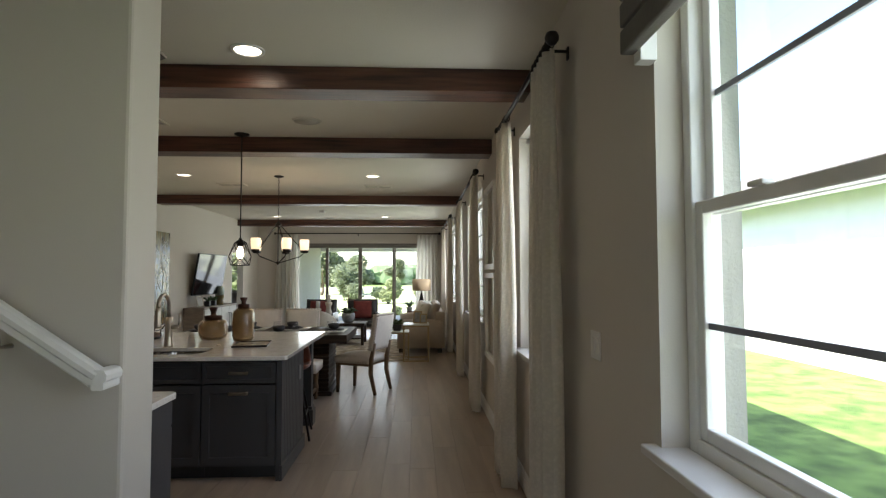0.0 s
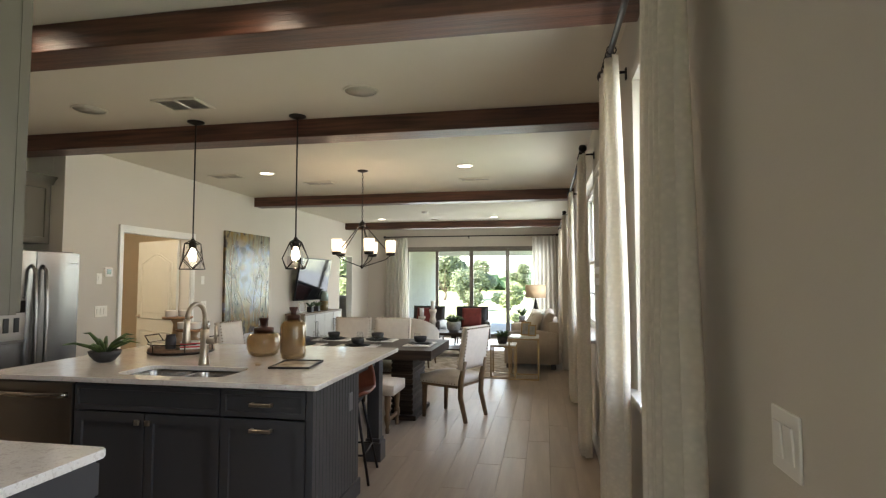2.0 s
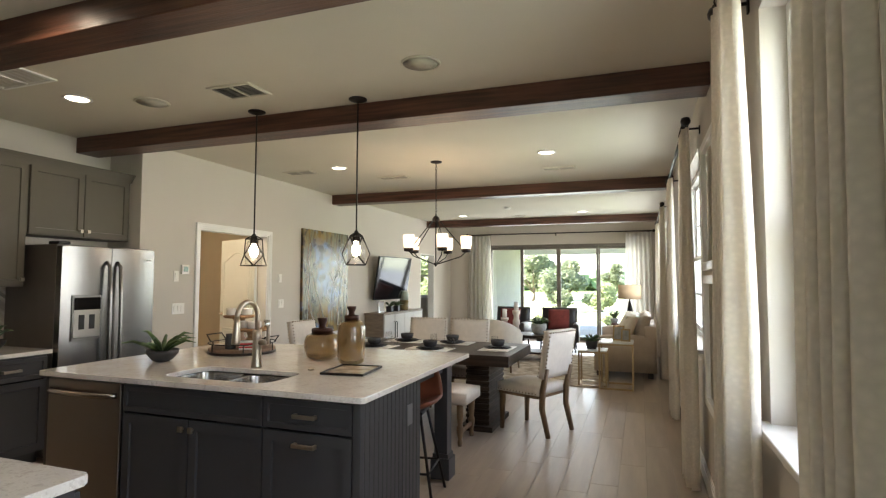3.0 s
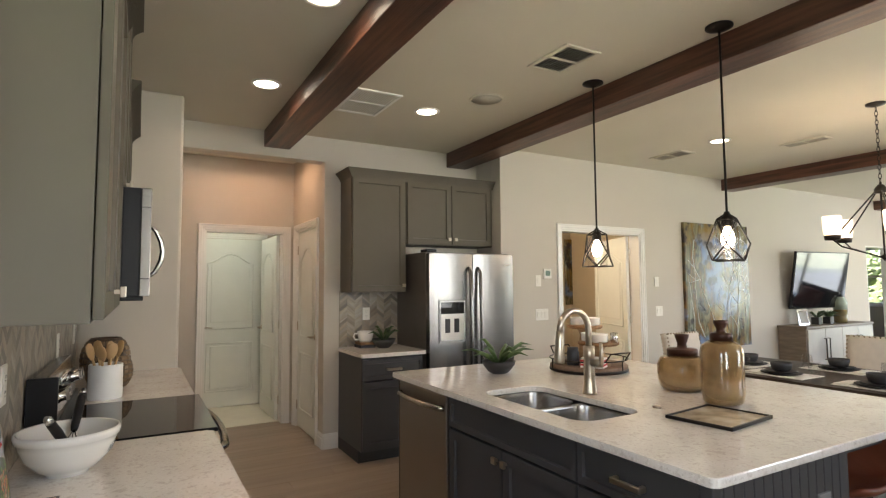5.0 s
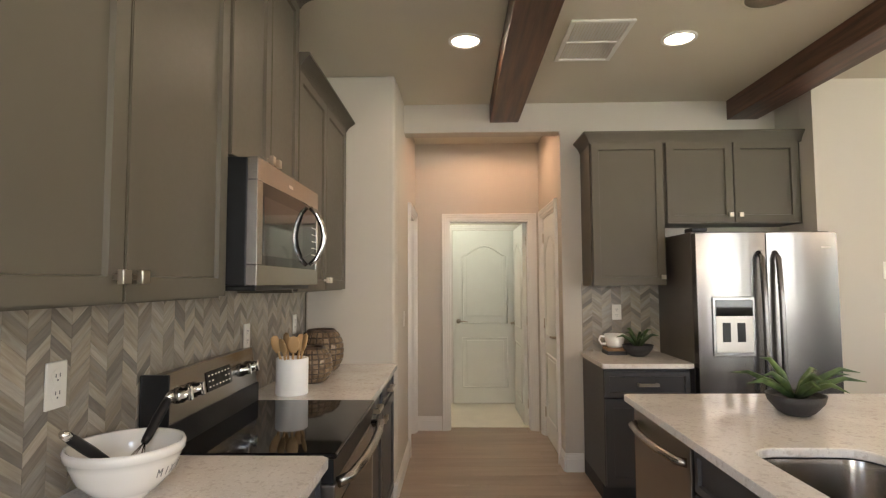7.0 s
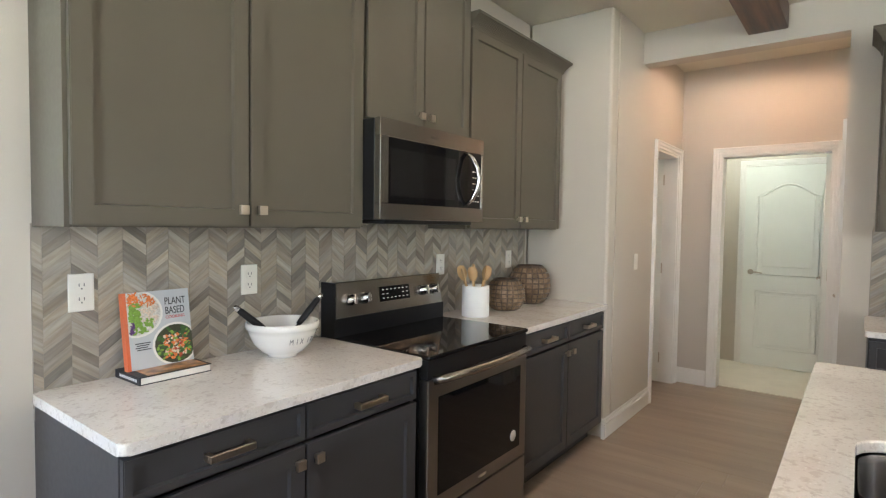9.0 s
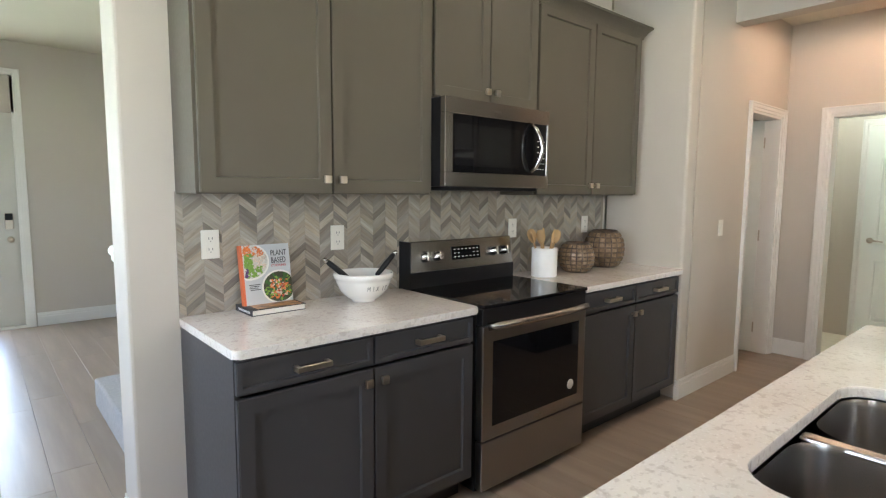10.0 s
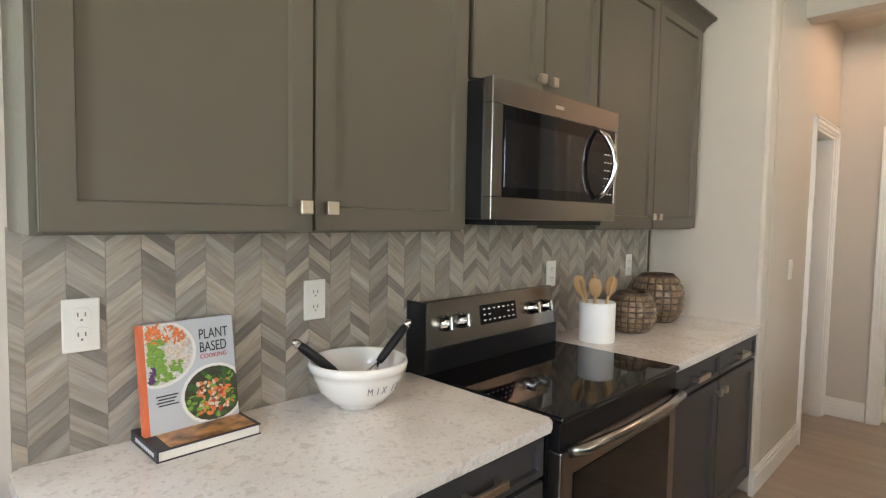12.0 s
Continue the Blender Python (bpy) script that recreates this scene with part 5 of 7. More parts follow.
M["print"] = mat("pale_print", (0.80, 0.80, 0.80), 0.5, vary=0.01)
M["ink"] = mat("dark_ink", (0.03, 0.03, 0.035), 0.5, vary=0.05)
M["red_ink"] = mat("red_ink", (0.55, 0.05, 0.06), 0.5, vary=0.05)
M["cover"] = mat("book_cover", (0.55, 0.57, 0.60), 0.25, vary=0.02)
M["orange"] = mat("book_spine", (0.70, 0.16, 0.06), 0.3, vary=0.05)
M["paper"] = mat("paper_edge", (0.80, 0.77, 0.70), 0.8, vary=0.06, scale=200, stretch=(1, 1, 12))
for key, col in (("food_pale", (0.60, 0.58, 0.54)), ("food_dark", (0.05, 0.055, 0.03)), ("food_orange", (0.72, 0.20, 0.05)), ("food_cream", (0.66, 0.54, 0.44)), ("food_green", (0.20, 0.36, 0.05)), ("food_leaf", (0.05, 0.12, 0.03)), ("food_purple", (0.10, 0.04, 0.16)), ("food_red", (0.38, 0.06, 0.03))):
    M[key] = mat(key, col, 0.3, vary=0.25, scale=160)
M["ink_grey"] = mat("grey_ink", (0.16, 0.16, 0.165), 0.5, vary=0.05)
M["brownphoto"] = mat("cover_photo", (0.07, 0.035, 0.025), 0.3, vary=0.6, scale=24, second=(0.45, 0.22, 0.08))
M["wood_light"] = mat("light_wood", (0.50, 0.32, 0.15), 0.55, vary=0.12, scale=9, stretch=(1, 1, 0.2))
M["wood_mid"] = mat("mid_wood", (0.27, 0.145, 0.065), 0.5, vary=0.2, scale=12, stretch=(1, 5, 1), bump=0.2, bump_scale=30)
M["weave"] = mat("dark_rattan", (0.045, 0.026, 0.016), 0.6, vary=0.35, scale=30, bump=0.6, bump_scale=90, second=(0.08, 0.05, 0.03))
M["shell"] = mat("shell_tile", (0.22, 0.155, 0.10), 0.25, 0.15, vary=0.25, scale=40, bump=0.3, bump_scale=80, per=0.2)
M["marble"] = mat("white_marble", (0.80, 0.79, 0.77), 0.3, vary=0.04, scale=7)
M["bowlblack"] = mat("charcoal_ceramic", (0.035, 0.034, 0.036), 0.6, vary=0.2, scale=30, bump=0.4, bump_scale=120)
M["plant"] = mat("succulent", (0.035, 0.075, 0.022), 0.5, vary=0.3, scale=20, second=(0.09, 0.14, 0.045))
M["plantdark"] = mat("dark_plant", (0.02, 0.045, 0.018), 0.5, vary=0.3, scale=20, second=(0.06, 0.10, 0.03))
M["amber"] = mat("amber_glass", (0.44, 0.27, 0.10), 0.10, vary=0.15, scale=9, second=(0.66, 0.48, 0.25), coat=0.6)
M["amber"].node_tree.nodes["Principled BSDF"].inputs["Transmission Weight"].default_value = 0.7
M["copper"] = mat("dark_copper", (0.055, 0.022, 0.014), 0.35, 0.6, vary=0.2)

bk = thing("book", "grey cookbook with food photos standing on another book", "book", (-1.390, 2.182, CT + 0.026), 180 + 3)
bk.scale = (0.95, 0.92, 0.85)
part("cover", turn(B((0, 0.225, -0.003, 0.0, 0, 0.285), (0, 0.225, 0.018, 0.021, 0, 0.285)), pose(0, -0.068, 0, -8)), M["cover"], bk)
bkm = pose(0, -0.068, 0, -8)
part("page_block", turn(B((0.004, 0.222, 0.0, 0.018, 0.003, 0.282)), bkm), M["paper"], bk)
part("spine", turn(B((-0.001, 0.010, -0.0035, 0.0215, 0, 0.285)), bkm), M["orange"], bk)
def disc(cx, cz, r, a0, a1, n=24):
    bm = bmesh.new()
    c = [bm.verts.new((min(max(cx + r * math.cos(radians(a0 + (a1 - a0) * k / n)), 0.010), 0.2245), -0.0035, min(max(cz + r * math.sin(radians(a0 + (a1 - a0) * k / n)), 0.002), 0.283))) for k in range(n)]
    bm.faces.new(c)
    return bm
for nm, cx, cz, r, mm in (("plate_rim", 0.040, 0.205, 0.088, "white"), ("plate_rim", 0.165, 0.075, 0.082, "white")):
    part(nm, turn(disc(cx, cz, r, 0, 360), bkm), M[mm], bk)
part("photo", turn(turn(disc(0.040, 0.205, 0.080, 0, 360), Matrix.Translation((0, -0.0006, 0))), bkm), M["food_pale"], bk, "vegetable dish photo")
part("photo", turn(turn(disc(0.165, 0.075, 0.074, 0, 360), Matrix.Translation((0, -0.0006, 0))), bkm), M["food_dark"], bk, "salad bowl photo")


def bits(seed, n, box, dish, size, longness, material):
    """Printed bits of food of one colour, kept inside their dish."""
    r = random.Random(seed)
    bm = bmesh.new()
    for _ in range(n):
        x, z = r.uniform(box[0], box[1]), r.uniform(box[2], box[3])
        if math.hypot(x - dish[0], z - dish[1]) > dish[2] - size or not (0.011 + size < x < 0.223 - size):
            continue
        a, l, w = r.uniform(0, math.pi), size * longness * r.uniform(0.6, 1.0), size * r.uniform(0.5, 1.0)
        y = -0.0043 - 0.0004 * r.random()
        ring = [(x + l * math.cos(q) * math.cos(a) - w * math.sin(q) * math.sin(a), z + l * math.cos(q) * math.sin(a) + w * math.sin(q) * math.cos(a)) for q in [2 * math.pi * k / 7 for k in range(7)]]
        bm.faces.new([bm.verts.new((min(max(u, 0.011), 0.224), y, v)) for u, v in ring])
    part("photo_detail", turn(bm, bkm), material, bk)


D1, D2 = (0.040, 0.205, 0.080), (0.165, 0.075, 0.074)
for seed, n, box, dish, size, longness, mm in ((1, 70, (0.01, 0.10, 0.235, 0.285), D1, 0.004, 3.2, "food_orange"), (2, 60, (0.055, 0.11, 0.17, 0.24), D1, 0.0028, 4.5, "food_cream"),
                                               (3, 60, (0.01, 0.05, 0.175, 0.24), D1, 0.007, 1.6, "food_green"), (4, 40, (0.01, 0.03, 0.13, 0.18), D1, 0.005, 1.8, "food_purple"), (5, 60, (0.03, 0.09, 0.13, 0.18), D1, 0.006, 1.6, "food_green"),
                                               (6, 90, (0.09, 0.24, 0.0, 0.15), D2, 0.008, 1.5, "food_leaf"), (7, 40, (0.10, 0.23, 0.01, 0.14), D2, 0.006, 1.5, "food_green"),
                                               (8, 55, (0.12, 0.21, 0.02, 0.11), D2, 0.006, 1.4, "food_orange"), (9, 55, (0.125, 0.205, 0.03, 0.11), D2, 0.005, 1.5, "food_cream"), (10, 25, (0.12, 0.21, 0.02, 0.10), D2, 0.006, 1.3, "food_red")):
    bits(seed, n, box, dish, size, longness, M[mm])
text_mesh("title", "PLANT", 0.040, bkm @ pose(0.135, -0.0045, 0.228, 90) @ Matrix.Diagonal((0.62, 1, 1, 1)), M["ink"], bk)
text_mesh("title", "BASED", 0.040, bkm @ pose(0.135, -0.0045, 0.192, 90) @ Matrix.Diagonal((0.60, 1, 1, 1)), M["ink"], bk)
text_mesh("title", "COOKING", 0.017, bkm @ pose(0.135, -0.0045, 0.174, 90) @ Matrix.Diagonal((0.85, 1, 1, 1)), M["red_ink"], bk)
for k in range(4):
    part("small_print", turn(B((0.028 + 0.004 * (k % 2), 0.078 - 0.005 * (k % 3), -0.0042, -0.0032, 0.093 - 0.008 * k, 0.0965 - 0.008 * k)), bkm), M["ink"], bk)
b2 = thing("book", "dark cookbook lying flat under the grey one", "book", (-1.385, 2.172, CT), 180 + 1)
b2.scale = (0.93, 0.93, 0.93)
part("cover", B((0, 0.245, -0.175, 0.0, 0.0, 0.003), (0, 0.245, -0.175, 0.0, 0.024, 0.027), (0, 0.004, -0.175, 0.0, 0.003, 0.024)), M["ink"], b2)
part("page_block", B((0.004, 0.242, -0.172, -0.002, 0.003, 0.024)), M["paper"], b2)
part("cover_photo", B((0.03, 0.235, -0.168, -0.01, 0.027, 0.0276)), M["brownphoto"], b2)
for k in range(9):
    part("spine_print", B((-0.0006, 0.0, -0.155 + 0.014 * k, -0.145 + 0.014 * k, 0.009, 0.018)), M["print"], b2)

bw = thing("mixing_bowl", "white ceramic mixing bowl with lettering", "bowl", (-1.905, 2.32, CT))
bw.scale = (0.93, 0.93, 0.93)
prof = ((0.0, 0.0), (0.058, 0.0), (0.060, 0.008), (0.085, 0.022), (0.115, 0.055), (0.132, 0.095), (0.138, 0.112), (0.143, 0.114), (0.145, 0.130), (0.141, 0.139), (0.134, 0.136), (0.128, 0.10), (0.108, 0.055), (0.07, 0.022), (0.0, 0.016))
part("bowl", lathe(prof, 40), M["white"], bw)
for ch_, a, dz in (("M", -7, 0.0), ("I", 6, 0.0), ("X", 13, 0.0), ("I", 30, 0.0), ("T", 37, 0.0)):
    ang = radians(72) + radians(a)
    m_ = pose(0.1208 * math.cos(ang), 0.1208 * math.sin(ang), 0.062, 0, 0, math.degrees(ang) + 90) @ pose(0, 0, 0, 90 + 22)
    text_mesh("letter", ch_, 0.034, m_ @ Matrix.Diagonal((0.62, 1, 1, 1)), M["ink_grey"], bw, depth=0.0005)
wh = thing("whisk", "black-handled steel whisk resting in the bowl", "whisk", (-1.905, 2.32, CT), 0, "utensils in the bowl")
def utensil(o, p0, p1):
    p0, p1 = Vector(p0), Vector(p1)
    d = (p1 - p0)
    part("handle", tube([p0 + d * f for f in (0.0, 0.06, 0.3, 0.55, 0.62)], [0.010, 0.0125, 0.0135, 0.0115, 0.009], 10), M["black"], o)
    part("end_cap", tube([p0 - d * 0.10, p0 - d * 0.06, p0], [0.006, 0.011, 0.0115], 10), M["chrome"], o)
    for k in range(6):
        a = 2 * math.pi * k / 6
        s = Vector((math.cos(a), math.sin(a), 0)) * 0.018
        part("wire", tube([p0 + d * 0.6, p0 + d * 0.8 + s, p1 + s * 0.6, p1], 0.0014, 5), M["chrome"], o)
utensil(wh, (-0.152, 0.02, 0.200), (-0.01, 0.0, 0.05))
wh2 = thing("spatula", "black-handled steel utensil resting in the bowl", "utensil", (-1.905, 2.32, CT), 0, "utensils in the bowl")
utensil(wh2, (0.165, -0.03, 0.185), (0.01, 0.02, 0.045))

ck = thing("utensil_crock", "white marble crock holding wooden spoons", "crock", (-3.13, 2.36, CT))
part("crock", lathe(((0.0, 0.0), (0.073, 0.0), (0.075, 0.004), (0.075, 0.165), (0.072, 0.168), (0.066, 0.165), (0.066, 0.02), (0, 0.015)), 32), M["marble"], ck)
for k, (a, tilt, kind) in enumerate(((20, 16, 0), (95, 12, 1), (170, 20, 0), (230, 10, 1), (300, 17, 0), (350, 22, 1))):
    u = Vector((math.cos(radians(a)), math.sin(radians(a)), 0))
    s = thing("wooden_spoon", "pale wooden cooking spoon in the crock", "spoon", (-3.13, 2.36, CT + 0.02), 0, "spoons in the crock")
    d = (u * math.sin(radians(tilt)) + Vector((0, 0, math.cos(radians(tilt))))).normalized()
    part("handle", tube([u * 0.01, u * 0.01 + d * 0.19], 0.006, 8), M["wood_light"], s)
    hb = lathe(((0.0, -0.045), (0.014, -0.04), (0.026, -0.015), (0.028, 0.01), (0.020, 0.034), (0.0, 0.042)), 16)
    turn(hb, Matrix.Translation(u * 0.01 + d * 0.225) @ d.to_track_quat("Z", "Y").to_matrix().to_4x4() @ pose(0, 0, 0, 0, 0, 30 * k) @ Matrix.Diagonal((1, 0.28, 1, 1)))
    part("spoon_head", hb, M["wood_light"], s)


def basket(x, y, r, h, label):
    b = thing("woven_vase", label, "vase", (x, y, CT), 0, "woven vases")
    pr = [(0.62, 0.0), (0.80, 0.08), (0.97, 0.3), (1.0, 0.5), (0.95, 0.70), (0.80, 0.88), (0.66, 0.97), (0.60, 1.0), (0.56, 0.98), (0.6, 0.9)]
    part("body", lathe([(0.001, 0.0)] + [(r * 0.965 * p, h * q) for p, q in pr], 36), M["weave"], b)
    n, rows = 20, 7
    def rad(q):
        for (p0, q0), (p1, q1) in zip(pr, pr[1:]):
            if q0 <= q <= q1:
                return r * (p0 + (p1 - p0) * (q - q0) / (q1 - q0))
        return r * 0.6
    for j in range(rows):
        q0, q1 = 0.03 + 0.93 * j / rows, 0.03 + 0.93 * (j + 1) / rows - 0.025
        for k in range(n):
            a0, a1 = 2 * math.pi * (k + 0.09) / n, 2 * math.pi * (k + 0.91) / n
            bm = bmesh.new()
            vs = []
            for e in (0.0, 1.0):
                for a, q in ((a0, q0), (a1, q0), (a1, q1), (a0, q1)):
                    am, qm = (a0 + a1) / 2, (q0 + q1) / 2
                    aa, qq = am + (a - am) * (1 - 0.2 * e), qm + (q - qm) * (1 - 0.2 * e)
                    rr = rad(qq) * 0.965 + 0.004 * e
                    vs.append(bm.verts.new((rr * math.cos(aa), rr * math.sin(aa), h * qq)))
            bm.faces.new(vs[4:])
            for i in range(4):
                bm.faces.new((vs[i], vs[(i + 1) % 4], vs[4 + (i + 1) % 4], vs[4 + i]))
            part("shell_tile", bm, M["shell"], b)
basket(-3.44, 2.365, 0.115, 0.185, "low round vase of brown shell tiles")
basket(-3.80, 2.330, 0.135, 0.245, "taller round vase of dark shell tiles")


def outlet(name, m, kind="outlet", label="white duplex outlet with cover plate", w=0.07):
    o = thing(name, label, "outlet" if kind == "outlet" else "switch", (0, 0, 0))
    o.matrix_world = m
    part("plate", B((-w / 2, w / 2, -0.006, 0, -0.057, 0.057), bev=0.003), M["plastic"], o)
    n = max(1, round((w - 0.024) / 0.046))
    for k in range(n):
        cx = (k - (n - 1) / 2) * 0.046
        if kind == "outlet":
            for z in (-0.021, 0.021):
                s = part("socket", turn(sheet(rounded(-0.0165, 0.0165, -0.0175, 0.0175, 0.012, 4), 0.0, 0.002, bev=0.0006), pose(cx, -0.006, z, 90)), M["plastic"], o)
                part("slot", B((cx - 0.008, cx - 0.0055, -0.0088, -0.006, z - 0.002, z + 0.007), (cx + 0.0055, cx + 0.008, -0.0088, -0.006, z - 0.002, z + 0.007)), M["ink_grey"], s)
                part("ground_hole", turn(lathe(((0.0, 0.0026), (0.0024, 0.0026), (0.0024, 0.0)), 10), pose(cx, -0.006, z - 0.009, 90)), M["ink_grey"], s)
        else:
            part("rocker", turn(B((-0.0165, 0.0165, -0.004, 0.001, -0.033, 0.033), bev=0.002), pose(cx, -0.006, 0, 4)), M["plastic"], o)
    return o
for x in (-1.295, -1.862, -3.06, -3.80):
    outlet("wall_outlet", pose(x, RY + 0.0095, 1.155, 0, 0, 180))
outlet("wall_outlet", pose(KW + 0.0095, 4.33, 1.17, 0, 0, 90))
outlet("wall_outlet", pose(WEST, 7.76, 1.45, 0, 0, 90), "switch", "white light switch plate", 0.07)
outlet("light_switch", pose(WEST, 7.79, 1.11, 0, 0, 90), "switch", "white double switch plate beside the canvas", 0.116)
outlet("light_switch", pose(WEST, 6.05, 1.125, 0, 0, 90), "switch", "white triple switch plate beside the den door", 0.162)
outlet("light_switch", pose(WEST, 6.01, 1.465, 0, 0, 90), "switch", "white single switch plate beside the den door", 0.07)
outlet("light_switch", pose(WX, 2.18, 1.165, 0, 0, -90), "switch", "white double switch plate on the window wall", 0.116)
outlet("light_switch", pose(-4.62, HY, 1.13, 0, 0, 180), "switch", "white switch plate at the hall corner", 0.07)
tms = thing("thermostat", "small white wall thermostat with green screen", "thermostat", (WEST, 6.12, 1.535), 90)
part("case", B((-0.05, 0.05, -0.022, 0, -0.05, 0.05), bev=0.006), M["plastic"], tms)
part("screen", B((-0.03, 0.03, -0.0235, -0.02, -0.02, 0.032), bev=0.001, seg=1), mat("lcd", (0.12, 0.18, 0.13), 0.2), tms)


def blades(parent, n, r, h, seed, material, wid=0.012, droop=0.25, name="leaf", base=0.0):
    rnd = random.Random(seed)
    for k in range(n):
        a = 2 * math.pi * k / n * 2.4 + rnd.uniform(-0.25, 0.25)
        f = rnd.uniform(0.35, 1.0)
        L, up = r * (0.25 + 0.9 * f), h * (1.15 - 0.8 * f * rnd.uniform(0.7, 1.1))
        u = Vector((math.cos(a), math.sin(a), 0))
        pts = [u * 0.012 + Vector((0, 0, base)), u * L * 0.35 + Vector((0, 0, base + up * 0.55)), u * L * 0.7 + Vector((0, 0, base + up * 0.9)), u * L + Vector((0, 0, base + up * (1.0 - droop * f)))]
        bm = tube(pts, [wid * 0.7, wid, wid * 0.62, 0.0012], 6)
        part(name, bm, material, parent)


def succulent(x, y, z, r, h, seed, pot_r, label, group="", n=12, mm="plant"):
    p = thing("potted_plant", label, "plant", (x, y, z), 0, group)
    part("pot", lathe(((0.0, 0.0), (pot_r * 0.42, 0.0), (pot_r * 0.62, 0.012), (pot_r * 0.92, 0.05), (pot_r, 0.078), (pot_r * 0.94, 0.078), (pot_r * 0.85, 0.055), (0, 0.05)), 28), M["bowlblack"], p, "charcoal bowl planter")
    part("soil", lathe(((0.0, 0.066), (pot_r * 0.86, 0.062)), 24), M["toe"], p)
    blades(p, n, r, h, seed, M[mm], base=0.062, wid=0.0145)
    return p
succulent(-2.735, 4.455, CT, 0.235, 0.185, 3, 0.105, "green aloe in a charcoal bowl on the island", "aloe bowls")
succulent(-4.42, 4.40, CT, 0.16, 0.15, 7, 0.105, "dark aloe in a charcoal bowl beside the fridge", "aloe bowls", mm="plantdark")
cb = thing("book", "small stack of brown books on the counter", "book", (-4.62, 4.20, CT), 0)
part("cover", B((0.0, 0.16, 0.0, 0.14, 0.0, 0.025), bev=0.002), M["ink"], cb)
part("upper_cover", B((0.01, 0.15, 0.005, 0.135, 0.0255, 0.048), bev=0.002), M["wood_mid"], cb)
cp = thing("mug", "large white ceramic mug on the books", "mug", (-4.53, 4.27, CT + 0.0485))
part("cup", lathe(((0.0, 0.0), (0.05, 0.0), (0.062, 0.02), (0.070, 0.06), (0.074, 0.095), (0.069, 0.095), (0.063, 0.05), (0.0, 0.012)), 28), M["white"], cp)
part("handle", tube([(0, -0.066, 0.075), (0, -0.10, 0.078), (0, -0.112, 0.05), (0, -0.095, 0.024), (0, -0.062, 0.025)], 0.008, 8), M["white"], cp)

# amber bottles and the frame on the island
def amber(x, y, body, cap, label):
    o = thing("glass_bottle", label, "bottle", (x, y, CT), 0, "amber glass bottles")
    part("body", lathe(body, 36), M["amber"], o)
    part("cap", lathe(cap, 24), M["copper"], o, "dark copper stopper")
    return o
amber(-1.80, 4.955, ((0.0, 0.0), (0.088, 0.0), (0.112, 0.018), (0.124, 0.06), (0.124, 0.13), (0.108, 0.165), (0.07, 0.178), (0.068, 0.174), (0.10, 0.155), (0.112, 0.12), (0.112, 0.06), (0.098, 0.024), (0.0, 0.014)),
      ((0.0, 0.176), (0.074, 0.176), (0.076, 0.205), (0.070, 0.212), (0.026, 0.215), (0.022, 0.235), (0.034, 0.270), (0.036, 0.284), (0.0, 0.286)), "squat amber glass bottle with copper stopper")
amber(-1.497, 4.83, ((0.0, 0.0), (0.072, 0.0), (0.086, 0.012), (0.092, 0.05), (0.092, 0.235), (0.084, 0.262), (0.050, 0.285), (0.046, 0.281), (0.078, 0.255), (0.083, 0.23), (0.083, 0.05), (0.074, 0.02), (0.0, 0.012)),
      ((0.0, 0.282), (0.048, 0.282), (0.049, 0.312), (0.045, 0.318), (0.022, 0.32), (0.018, 0.335), (0.030, 0.362), (0.031, 0.376), (0.0, 0.378)), "tall amber glass bottle with copper stopper")
pf = thing("picture_frame", "thin black glass frame lying on the island", "frame", (-1.335, 4.555, CT), 7)
part("frame", B((-0.135, 0.135, -0.165, -0.155, 0, 0.014), (-0.135, 0.135, 0.155, 0.165, 0, 0.014), (-0.135, -0.125, -0.155, 0.155, 0, 0.014), (0.125, 0.135, -0.155, 0.155, 0, 0.014), bev=0.0015, seg=1), M["iron"], pf)
part("sheet", B((-0.126, 0.126, -0.156, 0.156, 0.003, 0.008)), mat("tan_print", (0.42, 0.33, 0.22), 0.12, vary=0.25, scale=10, second=(0.55, 0.47, 0.36)), pf)

# round tray with stands
TX, TY = -2.545, 5.02
tr = thing("round_tray", "round weathered wood tray with iron rail", "tray", (TX, TY, CT))
M["barn"] = mat("weathered_wood", (0.16, 0.10, 0.065), 0.7, vary=0.35, scale=8, stretch=(1, 8, 1), bump=0.4, bump_scale=30)
part("base", lathe(((0.0, 0.0), (0.235, 0.0), (0.242, 0.008), (0.242, 0.036), (0.235, 0.042), (0.0, 0.040)), 40), M["barn"], tr)
part("band", lathe(((0.243, 0.004), (0.246, 0.006), (0.246, 0.018), (0.243, 0.02)), 40), M["iron"], tr)
part("rail", tube([(0.243 * math.cos(2 * math.pi * k / 40), 0.243 * math.sin(2 * math.pi * k / 40), 0.078) for k in range(40)], 0.004, 6, closed=True), M["iron"], tr)
for k in range(6):
    a = 2 * math.pi * k / 6 + 0.2
    part("rail_post", tube([(0.243 * math.cos(a), 0.243 * math.sin(a), 0.02), (0.243 * math.cos(a), 0.243 * math.sin(a), 0.078)], 0.004, 6), M["iron"], tr)
for s in (-1, 1):
    part("handle", tube([(0.243 * s * math.cos(0.35), -0.243 * math.sin(0.35), 0.078), (0.27 * s, -0.08, 0.13), (0.27 * s, 0.08, 0.13), (0.243 * s * math.cos(0.35), 0.243 * math.sin(0.35), 0.078)], 0.005, 6), M["iron"], tr)
